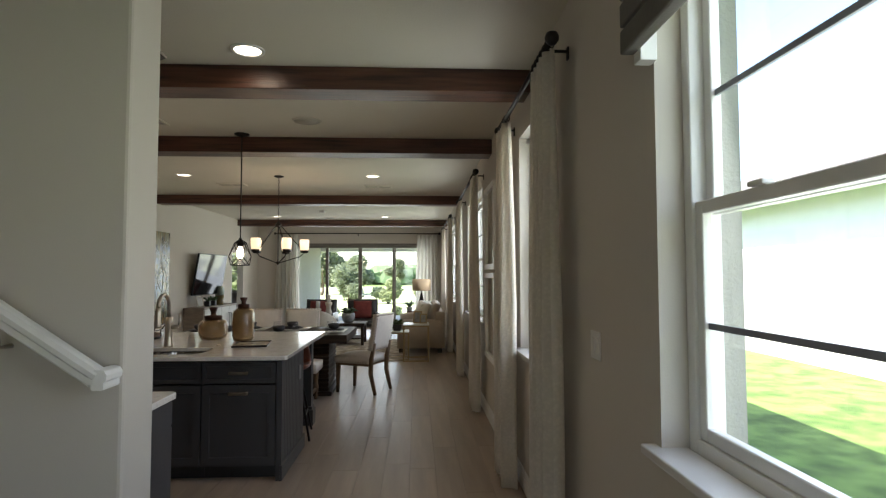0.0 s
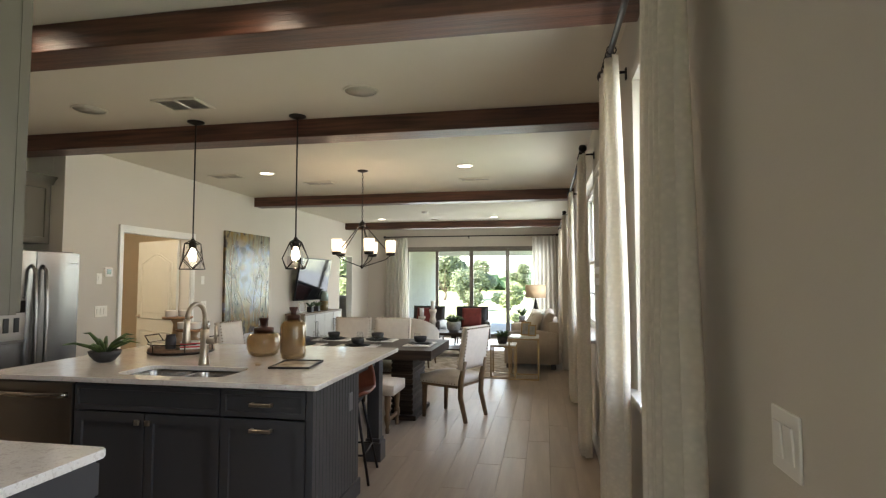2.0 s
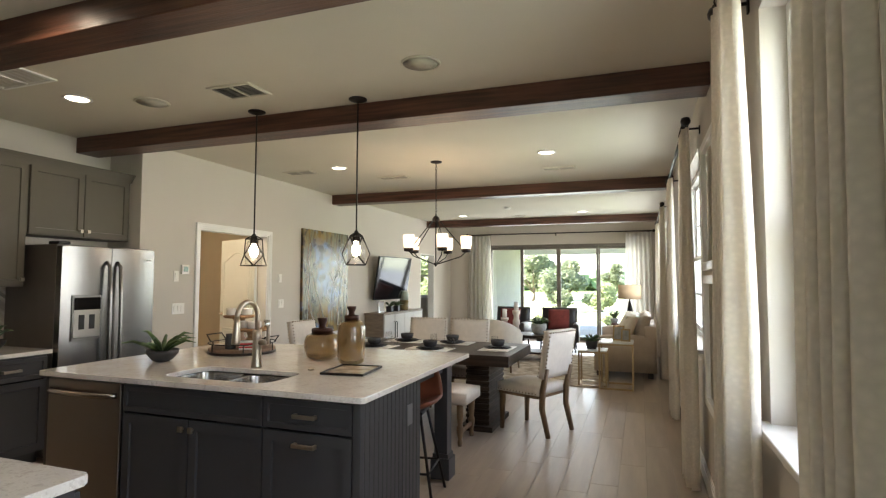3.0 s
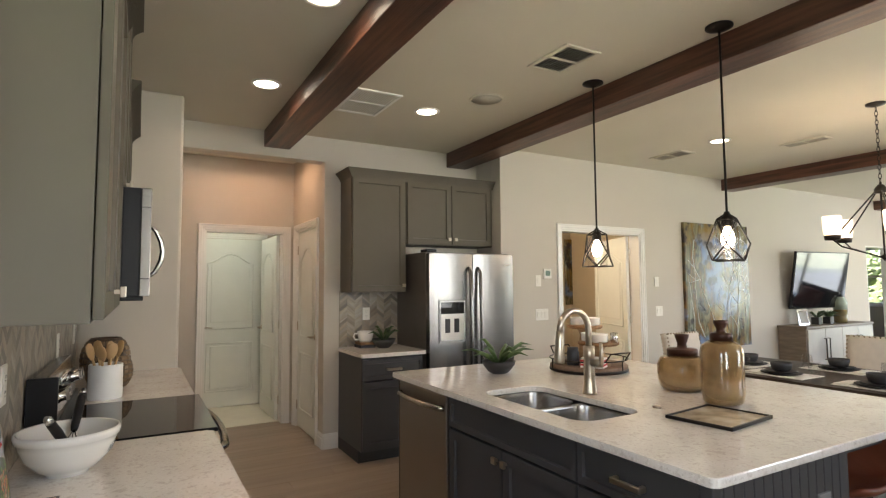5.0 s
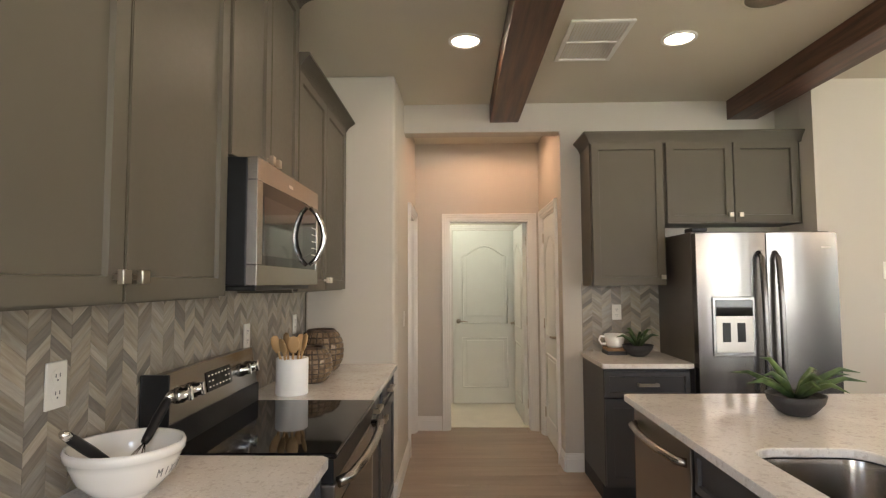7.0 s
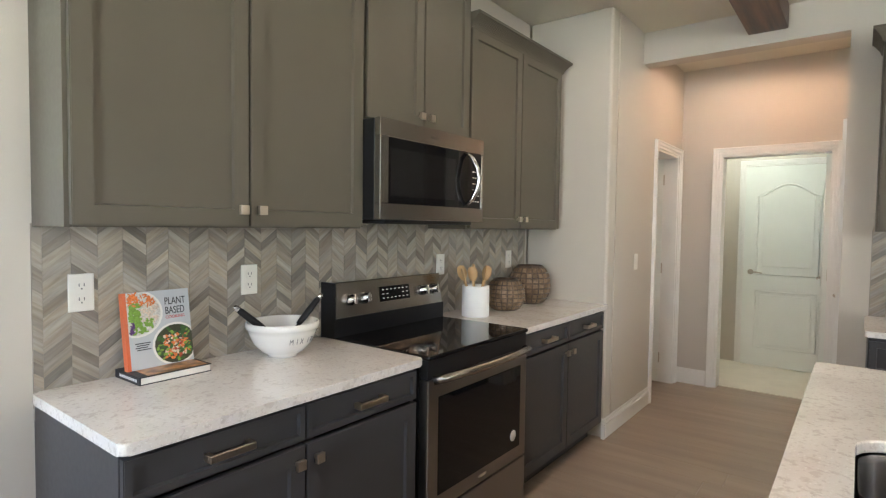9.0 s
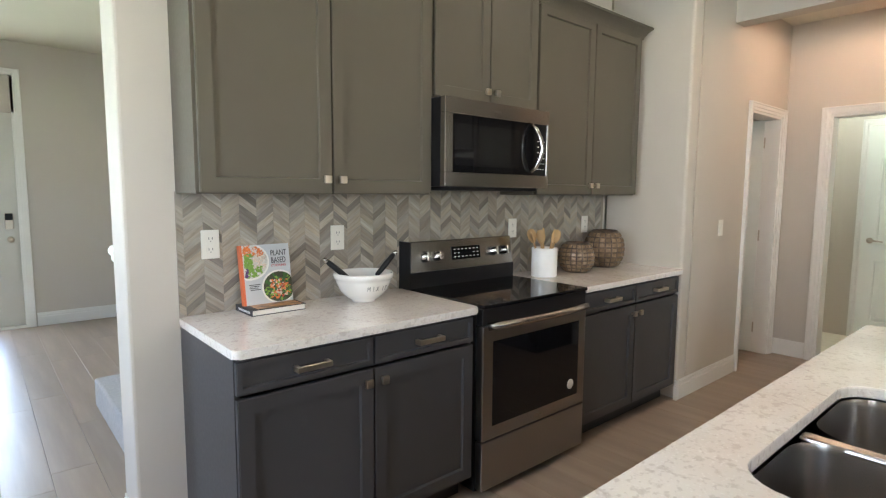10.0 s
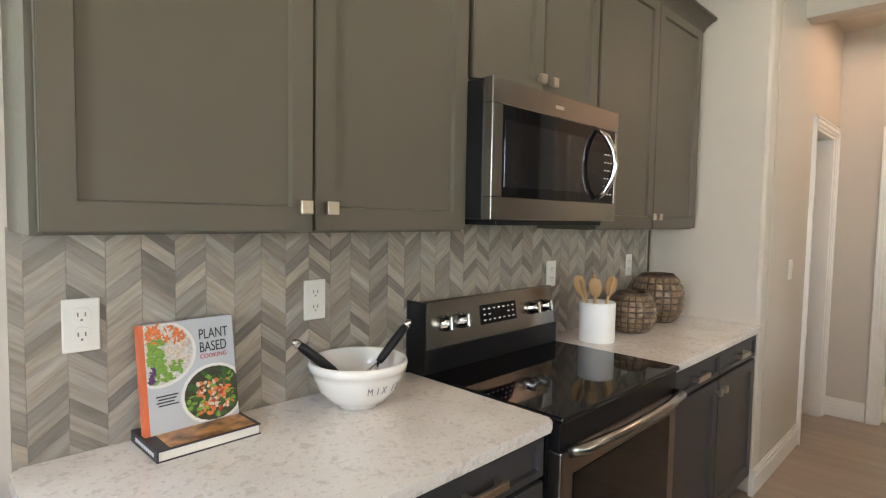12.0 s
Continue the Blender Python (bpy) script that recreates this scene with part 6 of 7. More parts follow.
def cake_stand(x, y, h, r, label):
    o = thing("cake_stand", label, "cake stand", (x, y, CT + 0.041), 0, "wooden stands on the tray")
    part("pedestal", lathe(((0.0, 0.0), (0.075, 0.0), (0.072, 0.012), (0.050, 0.03), (0.058, 0.05), (0.040, 0.075), (0.032, h - 0.06), (0.045, h - 0.03), (0.06, h - 0.02), (0.0, h - 0.02)), 24), M["wood_turn"], o)
    part("plate", lathe(((0.0, h - 0.02), (r * 0.9, h - 0.02), (r, h - 0.012), (r, h), (0.0, h)), 32), M["wood_mid"], o)
    return o
M["wood_turn"] = mat("turned_wood", (0.34, 0.215, 0.11), 0.5, vary=0.2, scale=10, stretch=(1, 1, 5))
cake_stand(TX - 0.08, TY + 0.05, 0.235, 0.115, "tall turned wood cake stand on the tray")
cake_stand(TX + 0.10, TY - 0.01, 0.145, 0.125, "low turned wood cake stand on the tray")
def ramekin(x, y, z, r=0.045, label="white fluted ramekin"):
    o = solid("ramekin", turn(lathe(((0.0, 0.0), (r * 0.9, 0.0), (r, 0.006), (r, 0.04), (r * 1.06, 0.045), (r * 1.04, 0.052), (r * 0.92, 0.05), (r * 0.88, 0.012), (0, 0.01)), 24), Matrix.Translation((x, y, z))), M["white"], label, "ramekin", "white ramekins")
ramekin(TX - 0.125, TY + 0.03, CT + 0.277, label="white fluted ramekin on the tall stand")
ramekin(TX - 0.04, TY + 0.085, CT + 0.277, label="white fluted ramekin on the tall stand")
ramekin(TX + 0.03, TY - 0.02, CT + 0.187, 0.048, label="white fluted ramekin on the low stand")
ramekin(TX + 0.13, TY - 0.03, CT + 0.187, 0.052, label="white fluted ramekin on the low stand")
solid("steel_cup", turn(lathe(((0.0, 0.0), (0.022, 0.0), (0.024, 0.06), (0.021, 0.06), (0.019, 0.006), (0, 0.005)), 16), Matrix.Translation((TX + 0.195, TY + 0.03, CT + 0.187))), M["chrome"], "small shiny steel cup on the low stand", "cup")
solid("spice_jar", turn(lathe(((0.0, 0.0), (0.036, 0.0), (0.038, 0.006), (0.038, 0.08), (0.033, 0.09), (0.034, 0.11), (0, 0.112)), 20), Matrix.Translation((TX + 0.0, TY - 0.13, CT + 0.041))), M["ink"], "dark glass spice jar on the tray", "jar")
cl = thing("folded_cloth", "striped red and white folded towel on the tray", "towel", (TX + 0.15, TY - 0.10, CT + 0.042), 30)
for k, mm in enumerate(("marble", "red_ink", "marble", "red_ink", "marble")):
    part("fold", B((-0.07, 0.07, -0.05, 0.05, 0.012 * k, 0.012 * k + 0.011), bev=0.004), M[mm], cl)


# ---- dining and counter seating ----
M["table"] = mat("espresso_wood", (0.024, 0.015, 0.011), 0.45, vary=0.3, scale=4, stretch=(0.6, 7, 7), bump=0.25, bump_scale=24, second=(0.045, 0.029, 0.020), spec=0.3)
M["fabric"] = mat("cream_fabric", (0.66, 0.60, 0.53), 0.95, vary=0.04, scale=20, bump=0.5, bump_scale=380)
M["oakleg"] = mat("oak_leg", (0.17, 0.105, 0.055), 0.5, vary=0.22, scale=8, stretch=(3, 3, 0.4), bump=0.2, bump_scale=40)
M["nail"] = mat("nailhead", (0.30, 0.24, 0.17), 0.3, 1.0)
dt = thing("dining_table", "espresso wood dining table with slab pedestals", "table", (0, 0, 0))
part("tabletop", B((-2.95, -0.81, 6.46, 7.52, 0.645, 0.745), bev=0.006), M["table"], dt)
for x in (-2.65, -1.28):
    p_ = part("pedestal", B((x, x + 0.22, 6.70, 7.28, 0.04, 0.645), bev=0.01), M["table"], dt)
    for k in range(11):
        part("rib", B((x - 0.008, x + 0.228, 6.692, 7.288, 0.06 + 0.053 * k, 0.095 + 0.053 * k), bev=0.006), M["table"], p_)
    part("foot", B((x - 0.05, x + 0.27, 6.64, 7.34, 0.0, 0.05), bev=0.006), M["table"], p_)


def cushion(x0, x1, y0, y1, z0, z1, puff=0.02, n=10, r=0.03):
    """A padded block with a domed top."""
    bm = bmesh.new()
    nx = ny = n
    top, bot = [], []
    for lay, store in ((1, top), (0, bot)):
        for j in range(ny + 1):
            row = []
            for i in range(nx + 1):
                u, v = i / nx, j / ny
                e = (min(u, 1 - u) * 2 * min(v, 1 - v) * 2) ** 0.35
                z = (z1 - puff * 1.6 + puff * 1.6 * e) if lay else z0
                row.append(bm.verts.new((x0 + (x1 - x0) * u, y0 + (y1 - y0) * v, z)))
            store.append(row)
    for j in range(ny):
        for i in range(nx):
            bm.faces.new((top[j][i], top[j][i + 1], top[j + 1][i + 1], top[j + 1][i])).smooth = True
            bm.faces.new((bot[j][i], bot[j + 1][i], bot[j + 1][i + 1], bot[j][i + 1]))
    ring_t = top[0] + [top[j][-1] for j in range(1, ny + 1)] + top[-1][-2::-1] + [top[j][0] for j in range(ny - 1, 0, -1)]
    ring_b = bot[0] + [bot[j][-1] for j in range(1, ny + 1)] + bot[-1][-2::-1] + [bot[j][0] for j in range(ny - 1, 0, -1)]
    for k in range(len(ring_t)):
        bm.faces.new((ring_t[k], ring_b[k], ring_b[(k + 1) % len(ring_b)], ring_t[(k + 1) % len(ring_t)])).smooth = True
    bmesh.ops.bevel(bm, geom=[e for e in bm.edges if e.is_manifold and e.calc_face_angle(0) > 1.0], offset=min(r, (z1 - z0) * 0.3) * 0.6, segments=3, affect="EDGES")
    for f in bm.faces:
        f.smooth = True
    return bm


NAIL = None


def nail(parent, p, way):
    global NAIL
    if NAIL is None:
        bm = bmesh.new()
        bmesh.ops.create_icosphere(bm, subdivisions=1, radius=0.0085)
        NAIL = bpy.data.meshes.new("nailhead")
        bm.to_mesh(NAIL)
        bm.free()
        NAIL.materials.append(M["nail"])
    ob = new("nailhead", NAIL)
    ob.parent = parent
    ob.location = p


def dining_chair(at, rz):
    """Faces -y; the back stands at +y."""
    c = thing("dining_chair", "cream upholstered dining chair with nailhead trim and oak legs", "chair", at, rz, "dining chairs")
    part("seat", cushion(-0.245, 0.245, -0.25, 0.22, 0.37, 0.485, 0.022), M["fabric"], c)
    part("seat_rail", B((-0.235, 0.235, -0.24, -0.215, 0.34, 0.39), (-0.235, 0.235, 0.19, 0.215, 0.34, 0.39), (-0.235, -0.21, -0.215, 0.19, 0.34, 0.39), (0.21, 0.235, -0.215, 0.19, 0.34, 0.39), bev=0.004), M["oakleg"], c)
    bk_ = part("backrest", turn(cushion(-0.235, 0.235, -0.22, 0.22, -0.03, 0.042, 0.012), pose(0, 0.275, 0.75, 90 - 9) @ pose(0, 0, 0, 0)), M["fabric"], c)
    tilt = pose(0, 0.275, 0.75, -9)
    for k in range(13):
        for s in (-1, 1):
            nail(bk_, (tilt @ Vector((s * 0.225, 0.036, -0.21 + 0.035 * k)))[:], None)
            nail(bk_, (tilt @ Vector((s * 0.225, -0.034, -0.21 + 0.035 * k)))[:], None)
    for k in range(12):
        nail(bk_, (tilt @ Vector((-0.21 + 0.038 * k, 0.036, 0.212)))[:], None)
        nail(bk_, (tilt @ Vector((-0.21 + 0.038 * k, -0.034, 0.212)))[:], None)
    st_ = bpy.data.objects[c.children[0].name]
    for k in range(13):
        nail(st_, (-0.235 + 0.039 * k, -0.249, 0.385), None)
        for s in (-1, 1):
            nail(st_, (s * 0.2445, -0.24 + 0.036 * k, 0.385), None)
    for x in (-0.205, 0.205):
        part("leg", tube([(x, -0.215, 0.37), (x, -0.22, 0.18), (x, -0.225, 0.0)], [0.030, 0.026, 0.020], 4), M["oakleg"], c)
        part("leg", tube([(x, 0.29, 0.62), (x, 0.245, 0.42), (x, 0.235, 0.25), (x, 0.30, 0.0)], [0.024, 0.030, 0.028, 0.022], 4), M["oakleg"], c)
    return c


first = dining_chair((-0.68, 6.96, 0), 246)
for at, rz in (((-1.62, 7.62, 0), 0), ((-2.14, 7.62, 0), 2), ((-3.05, 6.98, 0), 90)):
    copy_thing(first, pose(*at, 0, 0, rz))
bn = thing("bench", "cream upholstered bench with nailhead trim and turned oak legs", "bench", (-1.72, 6.33, 0), 0)
part("seat", cushion(-0.62, 0.62, -0.22, 0.22, 0.36, 0.50, 0.03, 14), M["fabric"], bn)
for x in (-0.55, 0.55):
    for y in (-0.17, 0.17):
        part("leg", lathe(((0.018, 0.0), (0.022, 0.03), (0.016, 0.06), (0.030, 0.12), (0.030, 0.16), (0.020, 0.18), (0.028, 0.24), (0.030, 0.30), (0.030, 0.37)), 14, m=Matrix.Translation((x, y, 0))), M["oakleg"], bn)
    part("stretcher", B((x - 0.012, x + 0.012, -0.17, 0.17, 0.10, 0.135), bev=0.004), M["oakleg"], bn)

# place settings
M["linenw"] = mat("white_linen", (0.78, 0.76, 0.72), 0.9, vary=0.03, bump=0.3, bump_scale=300)
for k, (x, y, rz) in enumerate(((-1.04, 6.98, 90), (-1.66, 6.70, 0), (-2.28, 6.70, 0), (-1.62, 7.27, 180), (-2.16, 7.27, 180), (-2.70, 6.98, -90))):
    pm = solid("placemat", B((-0.22, 0.22, -0.15, 0.15, 0, 0.004), bev=0.001, seg=1), M["linenw"], "white linen placemat on the dining table", "placemat", "placemats")
    pm.matrix_world = pose(x, y, 0.7455, 0, 0, rz)
    pl = solid("dinner_plate", lathe(((0.0, 0.0), (0.10, 0.0), (0.135, 0.010), (0.138, 0.014), (0.10, 0.008), (0.0, 0.006)), 32), M["bowlblack"], "charcoal stoneware dinner plate", "plate", "dinner plates")
    pl.matrix_world = pose(x, y, 0.750)
    p2 = solid("side_plate", lathe(((0.0, 0.0), (0.08, 0.0), (0.105, 0.008), (0.107, 0.012), (0.08, 0.008), (0.0, 0.006)), 32), M["bowlblack"], "smaller charcoal plate on the dinner plate", "plate", "side plates")
    p2.matrix_world = pose(x, y, 0.762)
    bo = solid("soup_bowl", lathe(((0.0, 0.0), (0.045, 0.0), (0.062, 0.012), (0.070, 0.04), (0.072, 0.062), (0.067, 0.062), (0.062, 0.03), (0.0, 0.010)), 28), M["bowlblack"], "small charcoal bowl on the plates", "bowl", "soup bowls")
    bo.matrix_world = pose(x, y, 0.772)
    v = Matrix.Rotation(radians(rz), 4, "Z") @ Vector((0.19, 0.08, 0))
    g = solid("drinking_glass", lathe(((0.0, 0.0), (0.030, 0.0), (0.038, 0.02), (0.040, 0.055), (0.034, 0.10), (0.032, 0.10), (0.038, 0.055), (0.036, 0.02), (0.0, 0.006)), 24), M["clear"], "clear stemless glass on the placemat", "glass", "drinking glasses")
    g.matrix_world = pose(x + v.x, y + v.y, 0.7505)
    v = Matrix.Rotation(radians(rz), 4, "Z") @ Vector((-0.17, -0.02, 0))
    nk = solid("napkin", cushion(-0.045, 0.045, -0.11, 0.11, 0, 0.012, 0.004, 6), M["linenw"], "folded white linen napkin beside the plate", "napkin", "napkins")
    nk.matrix_world = pose(x + v.x, y + v.y, 0.750, 0, 0, rz)

# counter stool
M["leather"] = mat("cognac_leather", (0.22, 0.065, 0.032), 0.42, vary=0.18, scale=7, bump=0.25, bump_scale=110)
cs = thing("counter_stool", "cognac leather bucket counter stool with black iron legs", "stool", (-1.16, 5.02, 0), 8)
bm = bmesh.new()
rows = []
prof_ = ((-0.20, 0.60, 0.17), (-0.17, 0.585, 0.20), (-0.05, 0.575, 0.215), (0.08, 0.58, 0.215), (0.16, 0.61, 0.21), (0.20, 0.68, 0.205), (0.225, 0.77, 0.19), (0.235, 0.84, 0.16), (0.238, 0.875, 0.09))
for y, z, w in prof_:
    row = []
    for i in range(13):
        u = -1 + i / 6
        side = abs(u) ** 2.4
        row.append(bm.verts.new((w * u, y - 0.10 * side * max(0, (z - 0.58) / 0.3), z + 0.055 * side * (1 if y < 0.15 else 0.2))))
    rows.append(row)
for r0, r1 in zip(rows, rows[1:]):
    for i in range(12):
        bm.faces.new((r0[i], r0[i + 1], r1[i + 1], r1[i])).smooth = True
sh_ = part("shell", bm, M["leather"], cs)
so = sh_.modifiers.new("thick", "SOLIDIFY")
so.thickness = 0.028
sb_ = sh_.modifiers.new("soft", "SUBSURF")
sb_.levels = sb_.render_levels = 1
for x in (-1, 1):
    for y in (-1, 1):
        part("leg", tube([(0.10 * x, 0.09 * y, 0.575), (0.21 * x, 0.19 * y, 0.0)], 0.010, 8), M["iron"], cs)
ft = [(0.175 * x, 0.158 * y, 0.20) for x, y in ((-1, -1), (1, -1), (1, 1), (-1, 1))]
part("footrest", tube(ft, 0.008, 6, closed=True), M["iron"], cs)
part("seat_plate", B((-0.12, 0.12, -0.11, 0.11, 0.555, 0.575), bev=0.004), M["iron"], cs)


# ---- living room ----
M["wood_grey"] = mat("grey_oak", (0.20, 0.155, 0.115), 0.5, vary=0.2, scale=5, stretch=(6, 1, 6), bump=0.2, bump_scale=40)
M["greige"] = mat("greige_lacquer", (0.36, 0.33, 0.29), 0.4, vary=0.05)
M["leather_black"] = mat("black_leather", (0.018, 0.015, 0.014), 0.35, vary=0.2, scale=8, bump=0.3, bump_scale=90)
M["red_cloth"] = mat("red_velvet", (0.15, 0.024, 0.017), 0.85, vary=0.15, scale=14, bump=0.3, bump_scale=200)
M["sofa"] = mat("beige_sofa", (0.46, 0.38, 0.30), 0.95, vary=0.05, scale=14, bump=0.4, bump_scale=320)
M["cream"] = mat("cream_cloth", (0.68, 0.62, 0.52), 0.95, vary=0.05, scale=14, bump=0.4, bump_scale=280)
M["sage"] = mat("sage_cloth", (0.50, 0.50, 0.40), 0.95, vary=0.1, scale=25, bump=0.4, bump_scale=280)
M["gold"] = mat("aged_gold", (0.38, 0.27, 0.14), 0.35, 0.9, vary=0.15)
M["tan_shade"] = mat("tan_lampshade", (0.58, 0.42, 0.27), 0.9, vary=0.04, bump=0.2, bump_scale=300)
M["stone"] = mat("grey_pot", (0.30, 0.30, 0.28), 0.7, vary=0.2, scale=18, bump=0.3, bump_scale=60)
M["rug"] = mat("patterned_rug", (0.36, 0.27, 0.17), 0.98, vary=0.3, scale=7, second=(0.50, 0.42, 0.31), bump=0.9, bump_scale=220)

cn = thing("sideboard", "greige four-door sideboard with wood top and sides", "sideboard", (-3.86, 10.15, 0), 90)
part("carcass", B((0, 1.78, 0.02, 0.375, 0.08, 0.82), bev=0.004), M["wood_grey"], cn)
part("top", B((-0.012, 1.792, -0.005, 0.38, 0.82, 0.85), bev=0.004), M["wood_grey"], cn)
for k in range(4):
    d = part("door", B((0.02 + 0.437 * k, 0.45 + 0.437 * k, 0.0, 0.02, 0.10, 0.81), bev=0.003), M["greige"], cn)
    hx = 0.41 + 0.437 * k if k % 2 == 0 else 0.06 + 0.437 * k
    part("handle", tube([(hx, 0.0, 0.40), (hx, -0.03, 0.40), (hx, -0.03, 0.68), (hx, 0.0, 0.68)], 0.007, 6), M["iron"], d)
for x in (0.06, 1.72):
    for y in (0.06, 0.33):
        part("foot", B((x - 0.025, x + 0.025, y - 0.025, y + 0.025, 0, 0.08)), M["wood_grey"], cn)
ph_ = thing("photo_frame", "small silver photo frame on the sideboard", "frame", (-4.02, 10.42, 0.85), 70)
part("frame", turn(B((-0.085, 0.085, 0, 0.015, 0, 0.03), (-0.085, 0.085, 0, 0.015, 0.19, 0.22), (-0.085, -0.06, 0, 0.015, 0.03, 0.19), (0.06, 0.085, 0, 0.015, 0.03, 0.19), bev=0.002, seg=1), pose(0, 0, 0, -12)), M["chrome"], ph_)
part("photo", turn(B((-0.062, 0.062, 0.004, 0.01, 0.028, 0.192)), pose(0, 0, 0, -12)), M["greige"], ph_)
for y in (10.72, 11.02):
    p = thing("potted_plant", "small dark succulent in a grey cube pot", "plant", (-4.02, y, 0.85), 0, "plants on the sideboard")
    part("pot", B((-0.05, 0.05, -0.05, 0.05, 0, 0.10), bev=0.006), M["bowlblack"], p)
    blades(p, 15, 0.13, 0.12, int(y * 10), M["plantdark"], base=0.09, wid=0.011)
vs_ = thing("glass_vase", "tall green and amber layered glass vase", "vase", (-4.02, 11.36, 0.85))
part("upper", lathe(((0.088, 0.19), (0.090, 0.30), (0.070, 0.345), (0.068, 0.37), (0.060, 0.37), (0.0, 0.36)), 28), mat("seafoam_glass", (0.30, 0.36, 0.30), 0.15, vary=0.1, coat=0.4), vs_)
part("lower", lathe(((0.0, 0.0), (0.075, 0.0), (0.086, 0.02), (0.088, 0.19)), 28), mat("amber_band", (0.16, 0.12, 0.05), 0.15, vary=0.3, coat=0.4), vs_)

tv = thing("television", "wall-mounted flat television on a swivel arm, switched off", "television", (0, 0, 0))
tv.matrix_world = pose(-4.03, 10.90, 1.46, 0, 0, 84) @ pose(0, 0, 0, 9)
part("case", B((-0.58, 0.58, 0.0, 0.035, -0.40, 0.40), bev=0.006), M["black"], tv)
part("screen", B((-0.568, 0.568, -0.003, 0.002, -0.388, 0.388), bev=0.001, seg=1), M["screen"], tv)
part("wall_bracket", B((-0.15, 0.15, 0.035, 0.14, -0.16, 0.16), (-0.03, 0.03, 0.13, 0.20, -0.1, 0.1)), M["iron"], tv)


def abstract(name, stops, scale, seed):
    m = bpy.data.materials.new(name)
    m.use_nodes = True
    t = m.node_tree
    b = t.nodes["Principled BSDF"]
    b.inputs["Roughness"].default_value = 0.35
    co, mp = t.nodes.new("ShaderNodeTexCoord"), t.nodes.new("ShaderNodeMapping")
    mp.inputs["Scale"].default_value = (1, scale, scale * 0.5)
    mp.inputs["Location"].default_value = (seed, seed * 2, 0)
    t.links.new(co.outputs["Object"], mp.inputs[0])
    n = t.nodes.new("ShaderNodeTexNoise")
    n.inputs["Scale"].default_value, n.inputs["Detail"].default_value, n.inputs["Distortion"].default_value = 1.3, 7, 1.2
    t.links.new(mp.outputs[0], n.inputs["Vector"])
    r = t.nodes.new("ShaderNodeValToRGB")
    for k, (p, c) in enumerate(stops):
        e = r.color_ramp.elements[k] if k < 2 else r.color_ramp.elements.new(p)
        e.position, e.color = p, (*c, 1)
    t.links.new(n.outputs["Fac"], r.inputs[0])
    t.links.new(r.outputs[0], b.inputs["Base Color"])
    bp = t.nodes.new("ShaderNodeBump")
    bp.inputs["Strength"].default_value = 0.3
    t.links.new(n.outputs["Fac"], bp.inputs["Height"])
    t.links.new(bp.outputs[0], b.inputs["Normal"])
    return m


def tree_art(name):
    """Loose vertical strokes of trunks and mist: browns, olive, ochre, grey and a little blue."""
    m = abstract(name, ((0.30, (0.012, 0.009, 0.008)), (0.74, (0.42, 0.43, 0.40)), (0.38, (0.075, 0.035, 0.012)), (0.43, (0.20, 0.11, 0.03)), (0.48, (0.05, 0.05, 0.022)), (0.53, (0.24, 0.21, 0.12)), (0.58, (0.09, 0.10, 0.06)), (0.65, (0.28, 0.28, 0.22))), 5.5, 3.0)
    t = m.node_tree
    mp = [n for n in t.nodes if n.type == "MAPPING"][0]
    mp.inputs["Scale"].default_value = (1, 6.0, 0.9)
    b = t.nodes["Principled BSDF"]
    src = b.inputs["Base Color"].links[0].from_socket
    co = t.nodes.new("ShaderNodeTexCoord")
    for scale, seed, col, lo, hi, amount in ((2.6, 4.0, (0.16, 0.25, 0.46), 0.52, 0.62, 0.8), (2.0, 9.0, (0.30, 0.18, 0.03), 0.50, 0.62, 0.7), (5.0, 2.0, (0.02, 0.016, 0.02), 0.54, 0.62, 0.85)):
        w, n, r, mx = (t.nodes.new(k) for k in ("ShaderNodeMapping", "ShaderNodeTexNoise", "ShaderNodeMapRange", "ShaderNodeMixRGB"))
        w.inputs["Location"].default_value = (seed, seed, seed)
        n.inputs["Scale"].default_value, n.inputs["Detail"].default_value = scale, 5
        r.inputs["From Min"].default_value, r.inputs["From Max"].default_value, r.inputs["To Max"].default_value = lo, hi, amount
        t.links.new(co.outputs["Object"], w.inputs[0])
        t.links.new(w.outputs[0], n.inputs["Vector"])
        t.links.new(n.outputs["Fac"], r.inputs[0])
        t.links.new(r.outputs[0], mx.inputs[0])
        t.links.new(src, mx.inputs[1])
        mx.inputs[2].default_value = (*col, 1)
        src = mx.outputs[0]
    t.links.new(src, b.inputs["Base Color"])
    b.inputs["Roughness"].default_value = 0.22
    return m


M["art"] = tree_art("tree_painting")
cv = thing("canvas_painting", "large glossy abstract canvas of pale branches over brown, olive and blue", "painting", (0, 0, 0))
part("canvas", B((WEST, WEST + 0.04, 8.23, 9.50, 0.63, 2.17), bev=0.002, seg=1), M["art"], cv)
rp = random.Random(11)


def branch(y, z, ang, length, width, depth):
    """A wandering painted limb that forks."""
    pts = [(WEST + 0.0405, y, z)]
    for _ in range(6):
        ang += rp.uniform(-0.38, 0.38)
        y, z = y + math.sin(ang) * length / 6, z + math.cos(ang) * length / 6
        if not (8.26 < y < 9.47 and 0.66 < z < 2.14):
            break
        pts.append((WEST + 0.0405, y, z))
        if depth and rp.random() < 0.42:
            branch(y, z, ang + rp.choice((-1, 1)) * rp.uniform(0.5, 1.1), length * 0.55, width * 0.6, depth - 1)
    if len(pts) > 2:
        part("brush_stroke", tube(pts, [width * (1 - 0.6 * k / len(pts)) for k in range(len(pts))], 5), M["paint_pale"], cv)


for y in (8.36, 8.55, 8.78, 9.02, 9.2, 9.38):
    branch(y, rp.uniform(0.7, 0.95), rp.uniform(-0.2, 0.2), rp.uniform(0.9, 1.3), rp.uniform(0.005, 0.009), 2)

